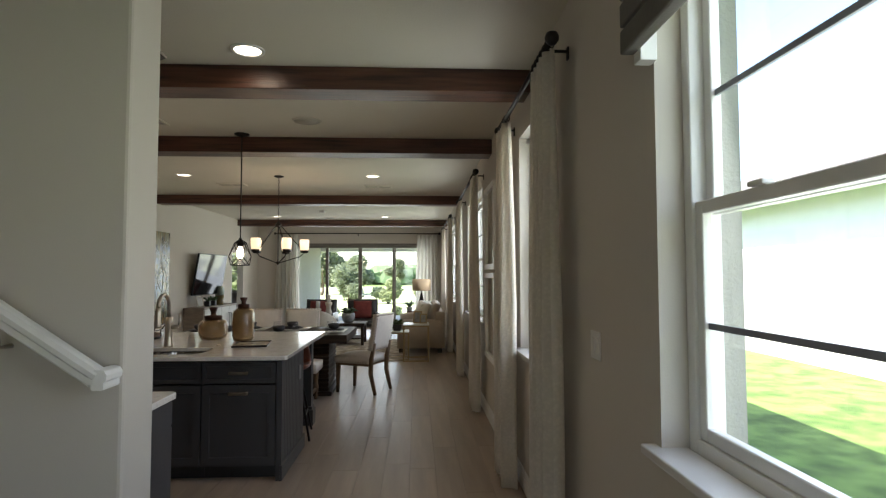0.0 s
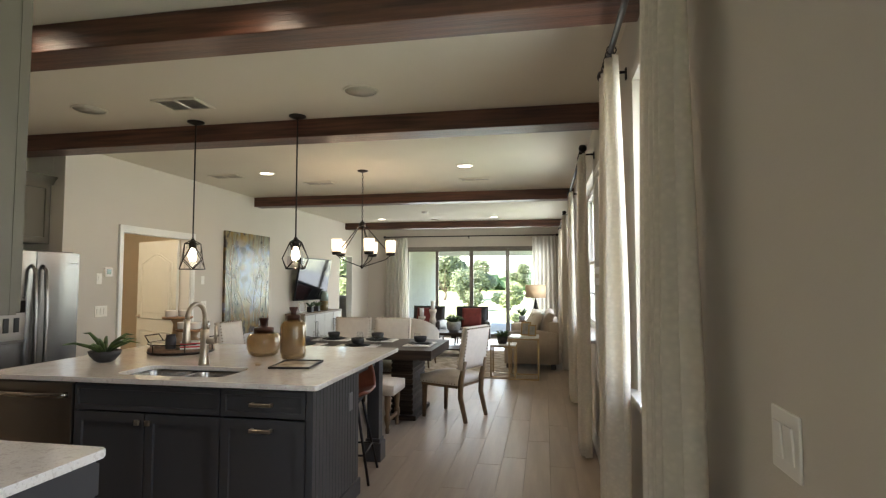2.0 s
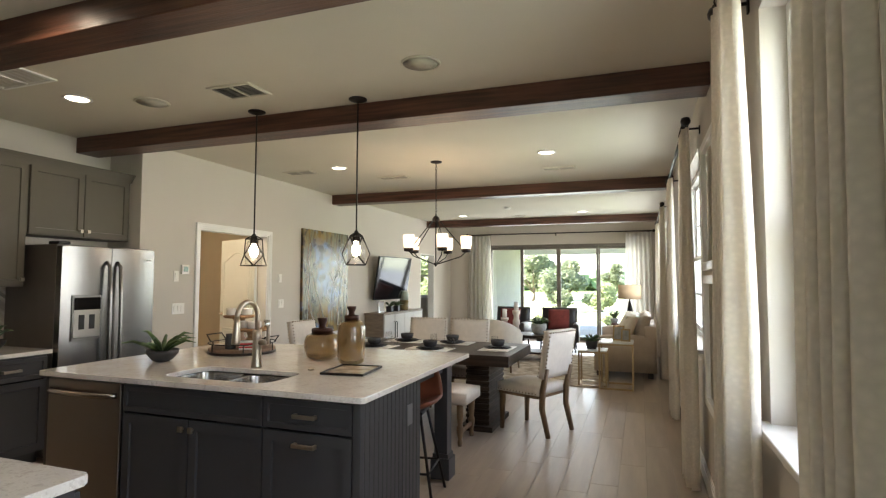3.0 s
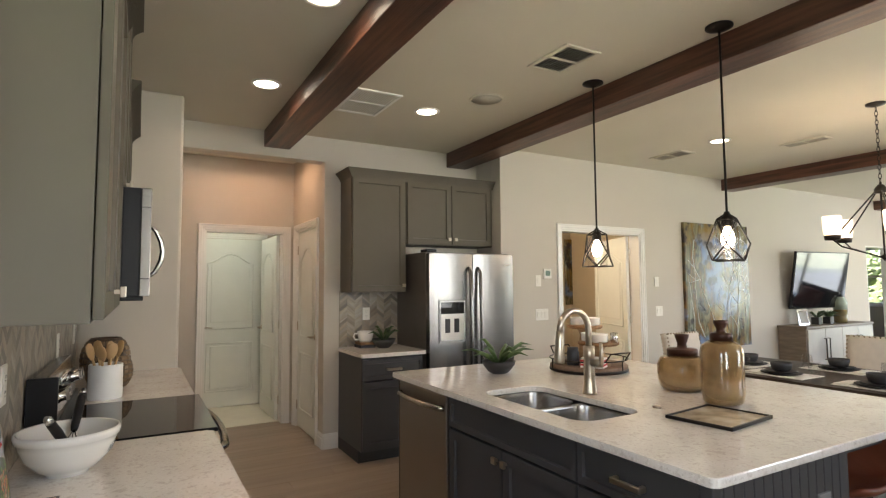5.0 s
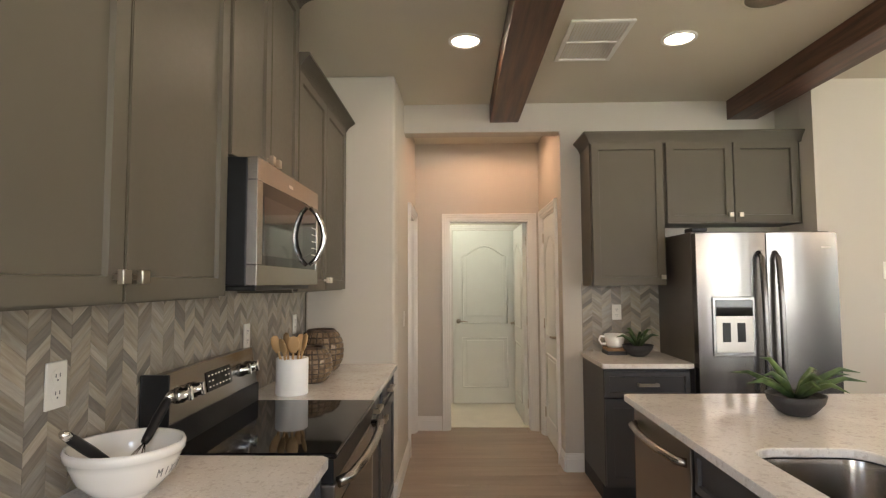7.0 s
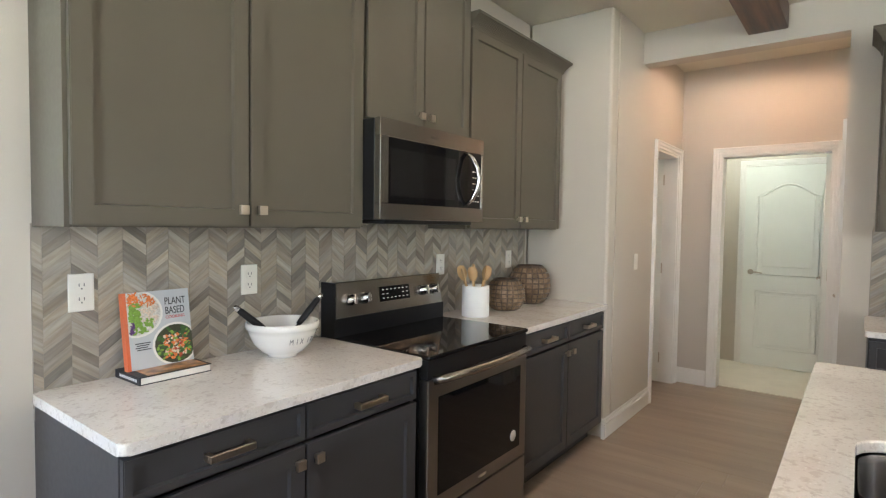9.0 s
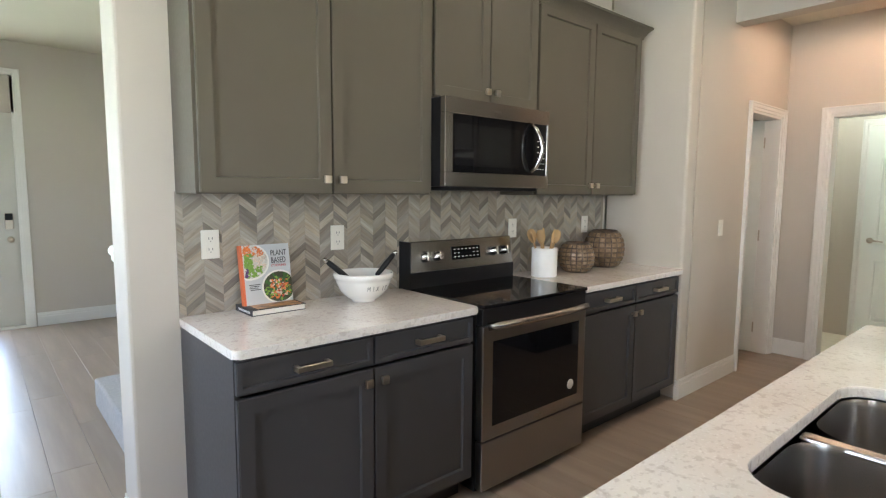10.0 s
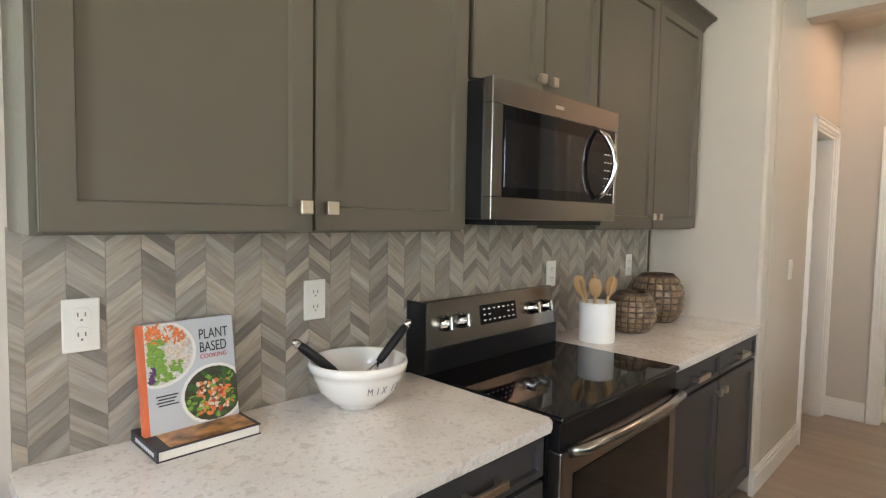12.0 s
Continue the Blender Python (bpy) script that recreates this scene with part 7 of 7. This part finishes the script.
rg_ = solid("area_rug", sheet(rounded(-2.95, -0.16, 9.22, 12.3, 0.02), 0.001, 0.012, bev=0.003), M["rug"], "tan and cream patterned area rug", "rug")

def armchair_black(at, rz):
    c = thing("armchair", "black leather armchair with slim dark legs", "armchair", at, rz, "black leather armchairs")
    part("seat", cushion(-0.30, 0.30, -0.34, 0.25, 0.24, 0.43, 0.03), M["leather_black"], c)
    part("backrest", turn(cushion(-0.36, 0.36, -0.25, 0.25, -0.08, 0.08, 0.03), pose(0, 0.31, 0.60, 90 - 10)), M["leather_black"], c)
    for s in (-1, 1):
        part("armrest", turn(cushion(-0.34, 0.32, -0.055, 0.055, 0.20, 0.57, 0.02), pose(s * 0.355, 0, 0, 0, 0, 90)), M["leather_black"], c)
        for y in (-0.30, 0.30):
            part("leg", tube([(s * 0.32, y, 0.25), (s * 0.34, y * 1.05, 0.0)], [0.018, 0.012], 8), M["iron"], c)
    return c
def pillow(at, m, size, mm, label, group):
    p = solid("throw_pillow", cushion(-size / 2, size / 2, -size / 2, size / 2, -0.06, 0.075, 0.05, 12, 0.05), M[mm], label, "pillow", group)
    p.matrix_world = m
    return p
a1 = armchair_black((-1.27, 12.95, 0.012), 4)
a2 = copy_thing(a1, pose(-2.30, 12.95, 0.012, 0, 0, -4))
for x, r_ in ((-1.27, 4), (-2.30, -4)):
    pillow(None, pose(x, 12.98, 0.64, 0, 0, r_) @ pose(0, 0, 0, 68), 0.42, "red_cloth", "dark red throw pillow on the armchair", "red pillows")
bc = thing("barrel_chair", "cream barrel-back upholstered armchair with wooden legs", "armchair", (-1.88, 10.15, 0.012), 180)
part("seat", cushion(-0.32, 0.32, -0.36, 0.26, 0.22, 0.44, 0.03), M["cream"], bc)
bm = bmesh.new()
rows = []
for z, f in ((0.18, 1.0), (0.45, 1.02), (0.66, 1.03), (0.72, 1.0)):
    row = []
    for k in range(17):
        a = math.pi * k / 16
        hh = z if z < 0.5 else 0.5 + (z - 0.5) * (0.30 + 0.70 * math.sin(a) ** 0.8) + 0.10 * math.sin(a)
        row.append(bm.verts.new((0.40 * f * math.cos(a), -0.15 + 0.52 * f * math.sin(a), hh)))
    rows.append(row)
for r0, r1 in zip(rows, rows[1:]):
    for i in range(16):
        bm.faces.new((r0[i], r0[i + 1], r1[i + 1], r1[i])).smooth = True
sh2 = part("backrest", bm, M["cream"], bc)
s2 = sh2.modifiers.new("thick", "SOLIDIFY")
s2.thickness, s2.offset = 0.08, -1
s3 = sh2.modifiers.new("round", "BEVEL")
s3.width, s3.segments = 0.02, 3
for x in (-0.3, 0.3):
    for y in (-0.28, 0.26):
        part("leg", tube([(x, y, 0.2), (x * 1.05, y * 1.05, 0.0)], [0.024, 0.014], 6), M["oakleg"], bc)
pillow(None, pose(-1.90, 10.35, 0.60, 0, 0, 180) @ pose(0, 0, 0, 70), 0.36, "red_cloth", "dark red throw pillow on the barrel chair", "red pillows")

ct_ = thing("coffee_table", "dark wood rectangular coffee table with lower shelf", "coffee table", (0, 0, 0.012))
part("tabletop", B((-2.15, -1.05, 11.2, 11.85, 0.40, 0.45), bev=0.006), M["table"], ct_)
part("shelf", B((-2.10, -1.10, 11.25, 11.80, 0.12, 0.15), bev=0.004), M["table"], ct_)
for x in (-2.10, -1.10):
    for y in (11.25, 11.80):
        part("leg", B((x - 0.03, x + 0.03, y - 0.03, y + 0.03, 0, 0.40), bev=0.004), M["table"], ct_)
pp = thing("potted_plant", "leafy green plant in a grey stone pot", "plant", (-1.42, 11.5, 0.462))
part("pot", lathe(((0.0, 0.0), (0.085, 0.0), (0.12, 0.04), (0.14, 0.12), (0.135, 0.19), (0.122, 0.19), (0.12, 0.14), (0, 0.13)), 28), M["stone"], pp)
blades(pp, 46, 0.20, 0.16, 77, M["plantdark"], wid=0.014, base=0.17)
for x, y, h in ((-2.05, 11.5, 0.44), (-1.82, 11.45, 0.58)):
    o = thing("candle_holder", "whitewashed turned wood candle holder with pillar candle", "candle holder", (x, y, 0.462), 0, "pillar candle holders")
    w_ = h - 0.16
    part("pillar", lathe(((0.0, 0.0), (0.075, 0.0), (0.075, w_ * 0.14), (0.05, w_ * 0.2), (0.05, w_ * 0.36), (0.066, w_ * 0.42), (0.066, w_ * 0.56), (0.05, w_ * 0.62), (0.05, w_ * 0.8), (0.072, w_ * 0.88), (0.072, w_), (0.0, w_)), 20), M["cream"], o)
    part("candle", lathe(((0.0, w_), (0.042, w_), (0.042, h), (0.03, h - 0.004), (0.0, h - 0.006)), 20), M["white"], o)

sf = thing("sofa", "beige upholstered sofa along the windows", "sofa", (0.08, 11.15, 0.012), -90)
part("base", cushion(-1.02, 1.02, -0.42, 0.42, 0.08, 0.30, 0.01), M["sofa"], sf)
for k in (-1, 1):
    part("seat_cushion", cushion(-0.80 if k < 0 else 0.005, -0.005 if k < 0 else 0.80, -0.43, 0.20, 0.30, 0.46, 0.03), M["sofa"], sf)
    part("armrest", cushion(0.82 if k > 0 else -1.04, 1.04 if k > 0 else -0.82, -0.43, 0.42, 0.08, 0.62, 0.03), M["sofa"], sf)
    part("back_cushion", turn(cushion(-0.40, 0.40, -0.24, 0.24, -0.09, 0.09, 0.05), pose(k * 0.41, 0.24, 0.66, 90 - 14)), M["sofa"], sf)
part("back", cushion(-1.0, 1.0, 0.28, 0.45, 0.08, 0.76, 0.02), M["sofa"], sf)
for x in (-0.95, 0.95):
    for y in (-0.36, 0.36):
        part("foot", B((x - 0.04, x + 0.04, y - 0.04, y + 0.04, -0.011, 0.10)), M["table"], sf)
for k, (y, mm, z) in enumerate(((10.52, "cream", 0.70), (10.72, "sage", 0.68), (11.0, "cream", 0.70), (11.6, "sage", 0.69), (11.75, "cream", 0.69))):
    pillow(None, pose(0.08 + 0.03 * (k % 2), y, z, 0, 0, -90 + 22 * (-1) ** k) @ pose(0, 0, 0, 66), 0.44, mm, "cream and sage throw pillow on the sofa", "sofa pillows")


def frame_table(name, x0, x1, y0, y1, h, label, mm):
    o = thing(name, label, "side table", (0, 0, 0), 0, "nesting tables")
    t = 0.022
    for y in (y0, y1 - t):
        part("side_frame", B((x0, x0 + t, y, y + t, 0.0, h), (x1 - t, x1, y, y + t, 0.0, h), (x0 + t, x1 - t, y, y + t, 0, t), (x0 + t, x1 - t, y, y + t, h - t, h)), M["gold"], o)
    for x in (x0, x1 - t):
        part("rail", B((x, x + t, y0 + t, y1 - t, 0, t)), M["gold"], o)
    part("tabletop", B((x0, x1, y0, y1, h, h + 0.018), bev=0.003), M[mm], o)
frame_table("nesting_table", -0.22, 0.22, 9.15, 9.62, 0.60, "taller gold-framed nesting table with pale top", "marble")
frame_table("nesting_table", -0.50, -0.12, 9.28, 9.66, 0.47, "lower gold-framed nesting table with pale top", "marble")
pq = thing("potted_plant", "small leafy plant in a dark pot on the nesting table", "plant", (-0.33, 9.46, 0.488))
part("pot", lathe(((0.0, 0.0), (0.06, 0.0), (0.075, 0.05), (0.08, 0.11), (0.072, 0.11), (0, 0.09)), 20), M["bowlblack"], pq)
blades(pq, 40, 0.15, 0.13, 31, M["plant"], wid=0.011, base=0.09)
for x, y, rz, w in ((0.02, 9.42, 150, 0.15), (0.12, 9.34, 158, 0.12)):
    o = thing("photo_frame", "gold photo frame leaning on the nesting table", "frame", (x, y, 0.618), rz - 150 - 12, "photo frames")
    part("frame", turn(B((-w / 2, w / 2, 0, 0.014, 0, 0.02), (-w / 2, w / 2, 0, 0.014, w * 1.25, w * 1.25 + 0.02), (-w / 2, -w / 2 + 0.02, 0, 0.014, 0.02, w * 1.25), (w / 2 - 0.02, w / 2, 0, 0.014, 0.02, w * 1.25)), pose(0, 0, 0, -14)), M["gold"], o)
    part("photo", turn(B((-w / 2 + 0.01, w / 2 - 0.01, 0.005, 0.01, 0.012, w * 1.25 + 0.01)), pose(0, 0, 0, -14)), M["stone"], o)
et = thing("end_table", "dark red-brown wooden end table beside the sofa", "side table", (0.10, 12.75, 0))
part("tabletop", B((-0.32, 0.32, -0.28, 0.28, 0.58, 0.62), bev=0.005), M["beam"], et)
for x in (-0.29, 0.29):
    for y in (-0.25, 0.25):
        part("leg", B((x - 0.025, x + 0.025, y - 0.025, y + 0.025, 0, 0.58)), M["beam"], et)
tl = thing("table_lamp", "black iron branch table lamp with tan drum shade", "lamp", (0.12, 12.72, 0.62))
for k in range(4):
    a = 2 * math.pi * k / 4 + 0.4
    part("branch", tube([(0.13 * math.cos(a), 0.13 * math.sin(a), 0.0), (0.06 * math.cos(a), 0.06 * math.sin(a), 0.10), (0.025 * math.cos(a), 0.025 * math.sin(a), 0.28), (0, 0, 0.42)], [0.018, 0.022, 0.022, 0.014], 8), M["iron"], tl)
part("stem", tube([(0, 0, 0.38), (0, 0, 0.68)], 0.009, 8), M["iron"], tl)
part("shade", lathe(((0.215, 0.46), (0.215, 0.73), (0.211, 0.73), (0.211, 0.46)), 36), M["tan_shade"], tl, "tan drum shade")
pr_ = thing("potted_plant", "small grassy plant on the end table", "plant", (-0.16, 12.62, 0.62))
part("pot", lathe(((0.0, 0.0), (0.05, 0.0), (0.07, 0.05), (0.075, 0.09), (0.066, 0.09), (0, 0.07)), 20), M["stone"], pr_)
blades(pr_, 26, 0.14, 0.22, 91, M["plant"], wid=0.008, base=0.08)

# framed glass pair between the windows
for z0, z1 in ((0.62, 1.47), (1.50, 2.33)):
    o = thing("wall_mirror", "rectangular mirror in a wide white frame", "mirror", (WX, 0, 0), 0, "stacked white-framed mirrors")
    y0, y1, t = 4.93, 5.62, 0.055
    part("frame", B((-0.03, -0.001, y0, y0 + t, z0, z1), (-0.03, -0.001, y1 - t, y1, z0, z1), (-0.03, -0.001, y0 + t, y1 - t, z0, z0 + t), (-0.03, -0.001, y0 + t, y1 - t, z1 - t, z1), bev=0.004), M["trim"], o)
    part("mirror_glass", B((-0.014, -0.006, y0 + t, y1 - t, z0 + t, z1 - t)), mat("mirror", (0.85, 0.86, 0.86), 0.02, 1.0, vary=0.01), o)

dsm = thing("smoke_detector", "round white ceiling smoke detector", "smoke detector", (-1.95, 11.34, H))
part("case", lathe(((0.0, -0.035), (0.05, -0.033), (0.065, -0.012), (0.068, 0.0)), 24), M["plastic"], dsm)
# seen through the inner doors
ac = thing("canvas_painting", "tall abstract canvas in green and black on the den wall", "painting", (0, 0, 0))
part("canvas", B((-7.26, -7.222, 9.06, 9.42, 1.073, 2.224), bev=0.002, seg=1), M["art"], ac)
ach = thing("armchair", "tan upholstered armchair in the den", "armchair", (-6.4, 7.3, 0), 90)
part("seat", cushion(-0.3, 0.3, -0.35, 0.3, 0.15, 0.45, 0.03), M["sofa"], ach)
part("backrest", cushion(-0.38, 0.38, 0.25, 0.42, 0.1, 0.85, 0.03), M["sofa"], ach)
for s in (-1, 1):
    part("armrest", cushion(min(s * 0.3, s * 0.42), max(s * 0.3, s * 0.42), -0.35, 0.3, 0.1, 0.6, 0.02), M["sofa"], ach)
    for y in (-0.28, 0.34):
        part("leg", B((s * 0.34 - 0.02, s * 0.34 + 0.02, y - 0.02, y + 0.02, 0, 0.16)), M["table"], ach)
bd = thing("bed", "bed with white quilt and dark base in the next room", "bed", (0, 0, 0))
part("base", B((-6.2, -4.75, 12.3, 13.75, 0.0, 0.35), bev=0.01), M["table"], bd)
part("quilt", cushion(-6.22, -4.72, 12.28, 13.78, 0.30, 0.66, 0.05), M["linenw"], bd)
bw_ = thing("window_5", "white bedroom window with cross bars", "window")
bw_["kind"] = "structure"
part("window_frame", B((-5.45, -5.40, NY + 0.06, NY + 0.14, 0.99, 2.10), (-4.75, -4.70, NY + 0.06, NY + 0.14, 0.99, 2.10), (-5.40, -4.75, NY + 0.06, NY + 0.14, 0.99, 1.04), (-5.40, -4.75, NY + 0.06, NY + 0.14, 2.05, 2.10), (-5.40, -4.75, NY + 0.07, NY + 0.13, 1.52, 1.56)), M["trim"], bw_)
for za, zb in ((1.04, 1.52), (1.56, 2.05)):
    part("pane", B((-5.40, -4.75, NY + 0.098, NY + 0.102, za, zb)), M["glass"], bw_).visible_shadow = False
part("window_sill", B((-5.48, -4.67, NY - 0.04, NY + 0.06, 0.965, 0.988), bev=0.004), M["sill"], bw_)
leafy("shrub", (-6.4, 19.5, -0.2), 2.6, 1.5, 0.2, 120, 3000, 0.2, "green shrub outside the bedroom window", size=0.14, mat_="leaf_light")


# ---- chevron tile: pieces last ----
def tile_mat(name, lean, joined):
    """Wood-look tile: long grain that follows the slant, tone that changes from piece to piece."""
    m = bpy.data.materials.new(name)
    m.use_nodes = True
    t = m.node_tree
    b = t.nodes["Principled BSDF"]
    b.inputs["Roughness"].default_value = 0.42
    co, add, rot, mp = (t.nodes.new(k) for k in ("ShaderNodeTexCoord", "ShaderNodeVectorMath", "ShaderNodeMapping", "ShaderNodeMapping"))
    rnd = t.nodes.new("ShaderNodeNewGeometry").outputs["Random Per Island"] if joined else t.nodes.new("ShaderNodeObjectInfo").outputs["Random"]
    comb = t.nodes.new("ShaderNodeCombineXYZ")
    mul = t.nodes.new("ShaderNodeMath")
    mul.operation, mul.inputs[1].default_value = "MULTIPLY", 37.0
    t.links.new(rnd, mul.inputs[0])
    for k in range(3):
        t.links.new(mul.outputs[0], comb.inputs[k])
    t.links.new(comb.outputs[0], add.inputs[1])
    rot.inputs["Rotation"].default_value = (0, radians(lean), 0)
    mp.inputs["Scale"].default_value = (7, 7, 75)
    t.links.new(co.outputs["Object"], rot.inputs[0])
    t.links.new(rot.outputs[0], mp.inputs[0])
    t.links.new(mp.outputs[0], add.inputs[0])
    n1, n2 = t.nodes.new("ShaderNodeTexNoise"), t.nodes.new("ShaderNodeTexNoise")
    n1.inputs["Scale"].default_value, n1.inputs["Detail"].default_value, n1.inputs["Distortion"].default_value = 1.6, 5, 0.6
    n2.inputs["Scale"].default_value, n2.inputs["Detail"].default_value = 0.35, 2
    for n in (n1, n2):
        t.links.new(add.outputs[0], n.inputs["Vector"])
    grain = t.nodes.new("ShaderNodeValToRGB")
    for k, (p, c) in enumerate(((0.22, (0.255, 0.212, 0.168)), (0.78, (0.415, 0.372, 0.312)), (0.5, (0.340, 0.296, 0.240)))):
        e = grain.color_ramp.elements[k] if k < 2 else grain.color_ramp.elements.new(p)
        e.position, e.color = p, (*c, 1)
    t.links.new(n1.outputs["Fac"], grain.inputs[0])
    tone = t.nodes.new("ShaderNodeValToRGB")
    for k, (p, c) in enumerate(((0.0, 0.56), (1.0, 1.34), (0.25, 0.80), (0.5, 0.98), (0.85, 1.14))):
        e = tone.color_ramp.elements[k] if k < 2 else tone.color_ramp.elements.new(p)
        e.position, e.color = p, (c, c, c, 1)
    t.links.new(rnd, tone.inputs[0])
    hsv = t.nodes.new("ShaderNodeHueSaturation")
    t.links.new(grain.outputs[0], hsv.inputs["Color"])
    t.links.new(tone.outputs[0], hsv.inputs["Value"])
    sat = t.nodes.new("ShaderNodeMapRange")
    sat.inputs["From Min"].default_value, sat.inputs["From Max"].default_value = 0.35, 0.65
    sat.inputs["To Min"].default_value, sat.inputs["To Max"].default_value = 0.7, 1.2
    t.links.new(n2.outputs["Fac"], sat.inputs[0])
    t.links.new(sat.outputs[0], hsv.inputs["Saturation"])
    t.links.new(hsv.outputs[0], b.inputs["Base Color"])
    bp = t.nodes.new("ShaderNodeBump")
    bp.inputs["Strength"].default_value, bp.inputs["Distance"].default_value = 0.12, 0.002
    t.links.new(n1.outputs["Fac"], bp.inputs["Height"])
    t.links.new(bp.outputs[0], b.inputs["Normal"])
    return m


TW, TH, RISE, GAP = 0.0719, 0.0345, 0.0545, 0.0005
SLANT = math.degrees(math.atan2(RISE, TW))
M["grout"] = mat("grout", (0.31, 0.275, 0.23), 0.9, vary=0.05)


def tile_verts(up, width=None):
    w = (width or TW) - GAP
    rise = RISE / TW * (1 if up else -1)
    base = 0.0 if up else RISE
    pts = [(GAP, base + GAP), (w, base + rise * w + GAP), (w, base + rise * w + TH - GAP), (GAP, base + TH - GAP)]
    cx, cz = sum(p[0] for p in pts) / 4, sum(p[1] for p in pts) / 4
    out = [(x, 0.0, z) for x, z in pts] + [(x, 0.0068, z) for x, z in pts] + [(cx + (x - cx) * 0.994, 0.0070, cz + (z - cz) * 0.990) for x, z in pts]
    faces = [(0, 1, 5, 4), (1, 2, 6, 5), (2, 3, 7, 6), (3, 0, 4, 7), (4, 5, 9, 8), (5, 6, 10, 9), (6, 7, 11, 10), (7, 4, 8, 11), (8, 9, 10, 11)]
    return out, faces


def tile_shape(up, width=None):
    vs, fs = tile_verts(up, width)
    me = bpy.data.meshes.new("tile")
    me.from_pydata(vs, [], fs)
    me.materials.append(M["tile_up" if up else "tile_down"])
    return me, vs, fs


for key, lean in (("up", SLANT), ("down", -SLANT)):
    M["tile_" + key] = tile_mat("chevron_tile_" + key, lean, False)
    M["tiles_" + key] = tile_mat("chevron_tiles_" + key, lean, True)
shapes = {True: tile_shape(True), False: tile_shape(False)}
strip = tile_shape(True, 0.025)
splash = setting("backsplash", B((-4.03, -1.174, RY, RY + 0.0066, 0.83, 1.362)), M["grout"], "taupe and grey wood-look chevron tile backsplash", "backsplash")
more = {True: ([], []), False: ([], [])}
count = 0
for c in range(-1, 39):
    x, up = -1.199 - TW * (c + 1), c % 2 == 1
    me, vs, fs = strip if c < 0 else shapes[up]
    for r in range(-2, 18):
        z = 0.846 + TH * r
        if z > 1.39 or z + TH + RISE < 0.86 or ((c < 0 or x < -3.99) and z + TH + RISE > 1.37):
            continue
        if count < 300:
            ob = new("tile", me)
            ob.location = (x, RY + 0.001, z)
            ob.parent = splash
            count += 1
        else:
            mv, mf = more[up]
            i = len(mv)
            mv += [(vx + x, vy + RY + 0.001, vz + z) for vx, vy, vz in vs]
            mf += [tuple(i + k for k in f) for f in fs]
for up in (True, False):
    me = bpy.data.meshes.new("tiles")
    me.from_pydata(more[up][0], [], more[up][1])
    me.materials.append(M["tiles_up" if up else "tiles_down"])
    rest = tagged(new("tiles", me), "rest of the chevron tiles", kind="stuff")
    rest.parent = splash
splash_w = setting("backsplash", B((KW, KW + 0.0066, 4.075, 4.655, 0.83, 1.38)), M["grout"], "chevron tile backsplash over the small counter", "backsplash")
turn_w = pose(KW + 0.001, 0, 0, 0, 0, -90)
for c in range(8):
    up = c % 2 == 1
    me, vs, fs = shapes[up]
    for r in range(-2, 18):
        z = 0.846 + TH * r
        if z > 1.39 or z + TH + RISE < 0.86:
            continue
        ob = new("tile", me)
        ob.matrix_world = Matrix.Translation((0, 4.078 + TW * (c + 1), z)) @ turn_w
        ob.parent = splash_w

# floor boards
floor_ob = bpy.data.objects["floor"]
PW = 0.19
rf = random.Random(4)
lens_ = (1.22, 1.52, 1.83)
bmeshes = []
for L in lens_:
    bm = B((0.0006, PW - 0.0006, 0.0006, L - 0.0006, -0.012, 0.0))
    me = bpy.data.meshes.new("board")
    for e in [e for e in bm.edges if all(v.co.z > -0.001 for v in e.verts)]:
        e.select = True
    bmesh.ops.bevel(bm, geom=[e for e in bm.edges if e.select], offset=0.0012, segments=1, affect="EDGES")
    bm.to_mesh(me)
    bm.free()
    me.materials.append(M["plank"])
    bmeshes.append((L, me))
near, far_v, far_f = 0, [], []
x = -1.75
rows_ = []
while x < WX:
    rows_.append(x)
    x += PW
x = -1.75 - PW
while x > -6.2:
    rows_.append(x)
    x -= PW
for x in rows_:
    west = x < -1.76
    y = (RY if west else SY) - rf.uniform(0, 1.2)
    while y < NY:
        L, me = rf.choice(bmeshes)
        keep = (not west and y < 9.5) or (west and 1.0 < y < 6.0 and x > -5.9)
        xa, xb = x, min(x + PW, WX)
        if x < -4.3 and y > 5.0:
            y += L
            continue
        if keep and near < 300 and xb - xa > PW - 1e-6:
            ob = new("board", me)
            ob.location = (x, y, 0)
            ob.parent = floor_ob
            near += 1
        else:
            i = len(far_v)
            g = 0.0006
            far_v += [(xa + g, y + g, -0.003), (xb - g, y + g, -0.003), (xb - g, y + L - g, -0.003), (xa + g, y + L - g, -0.003), (xa + 0.002, y + 0.002, 0), (xb - 0.002, y + 0.002, 0), (xb - 0.002, y + L - 0.002, 0), (xa + 0.002, y + L - 0.002, 0)]
            far_f += [(i + 4, i + 5, i + 6, i + 7), (i, i + 1, i + 5, i + 4), (i + 1, i + 2, i + 6, i + 5), (i + 2, i + 3, i + 7, i + 6), (i + 3, i, i + 4, i + 7)]
        y += L
me = bpy.data.meshes.new("boards")
me.from_pydata(far_v, [], far_f)
me.materials.append(M["plank_joined"])
fb_ = tagged(new("boards", me), "rest of the oak floor boards", kind="stuff")
fb_.parent = floor_ob
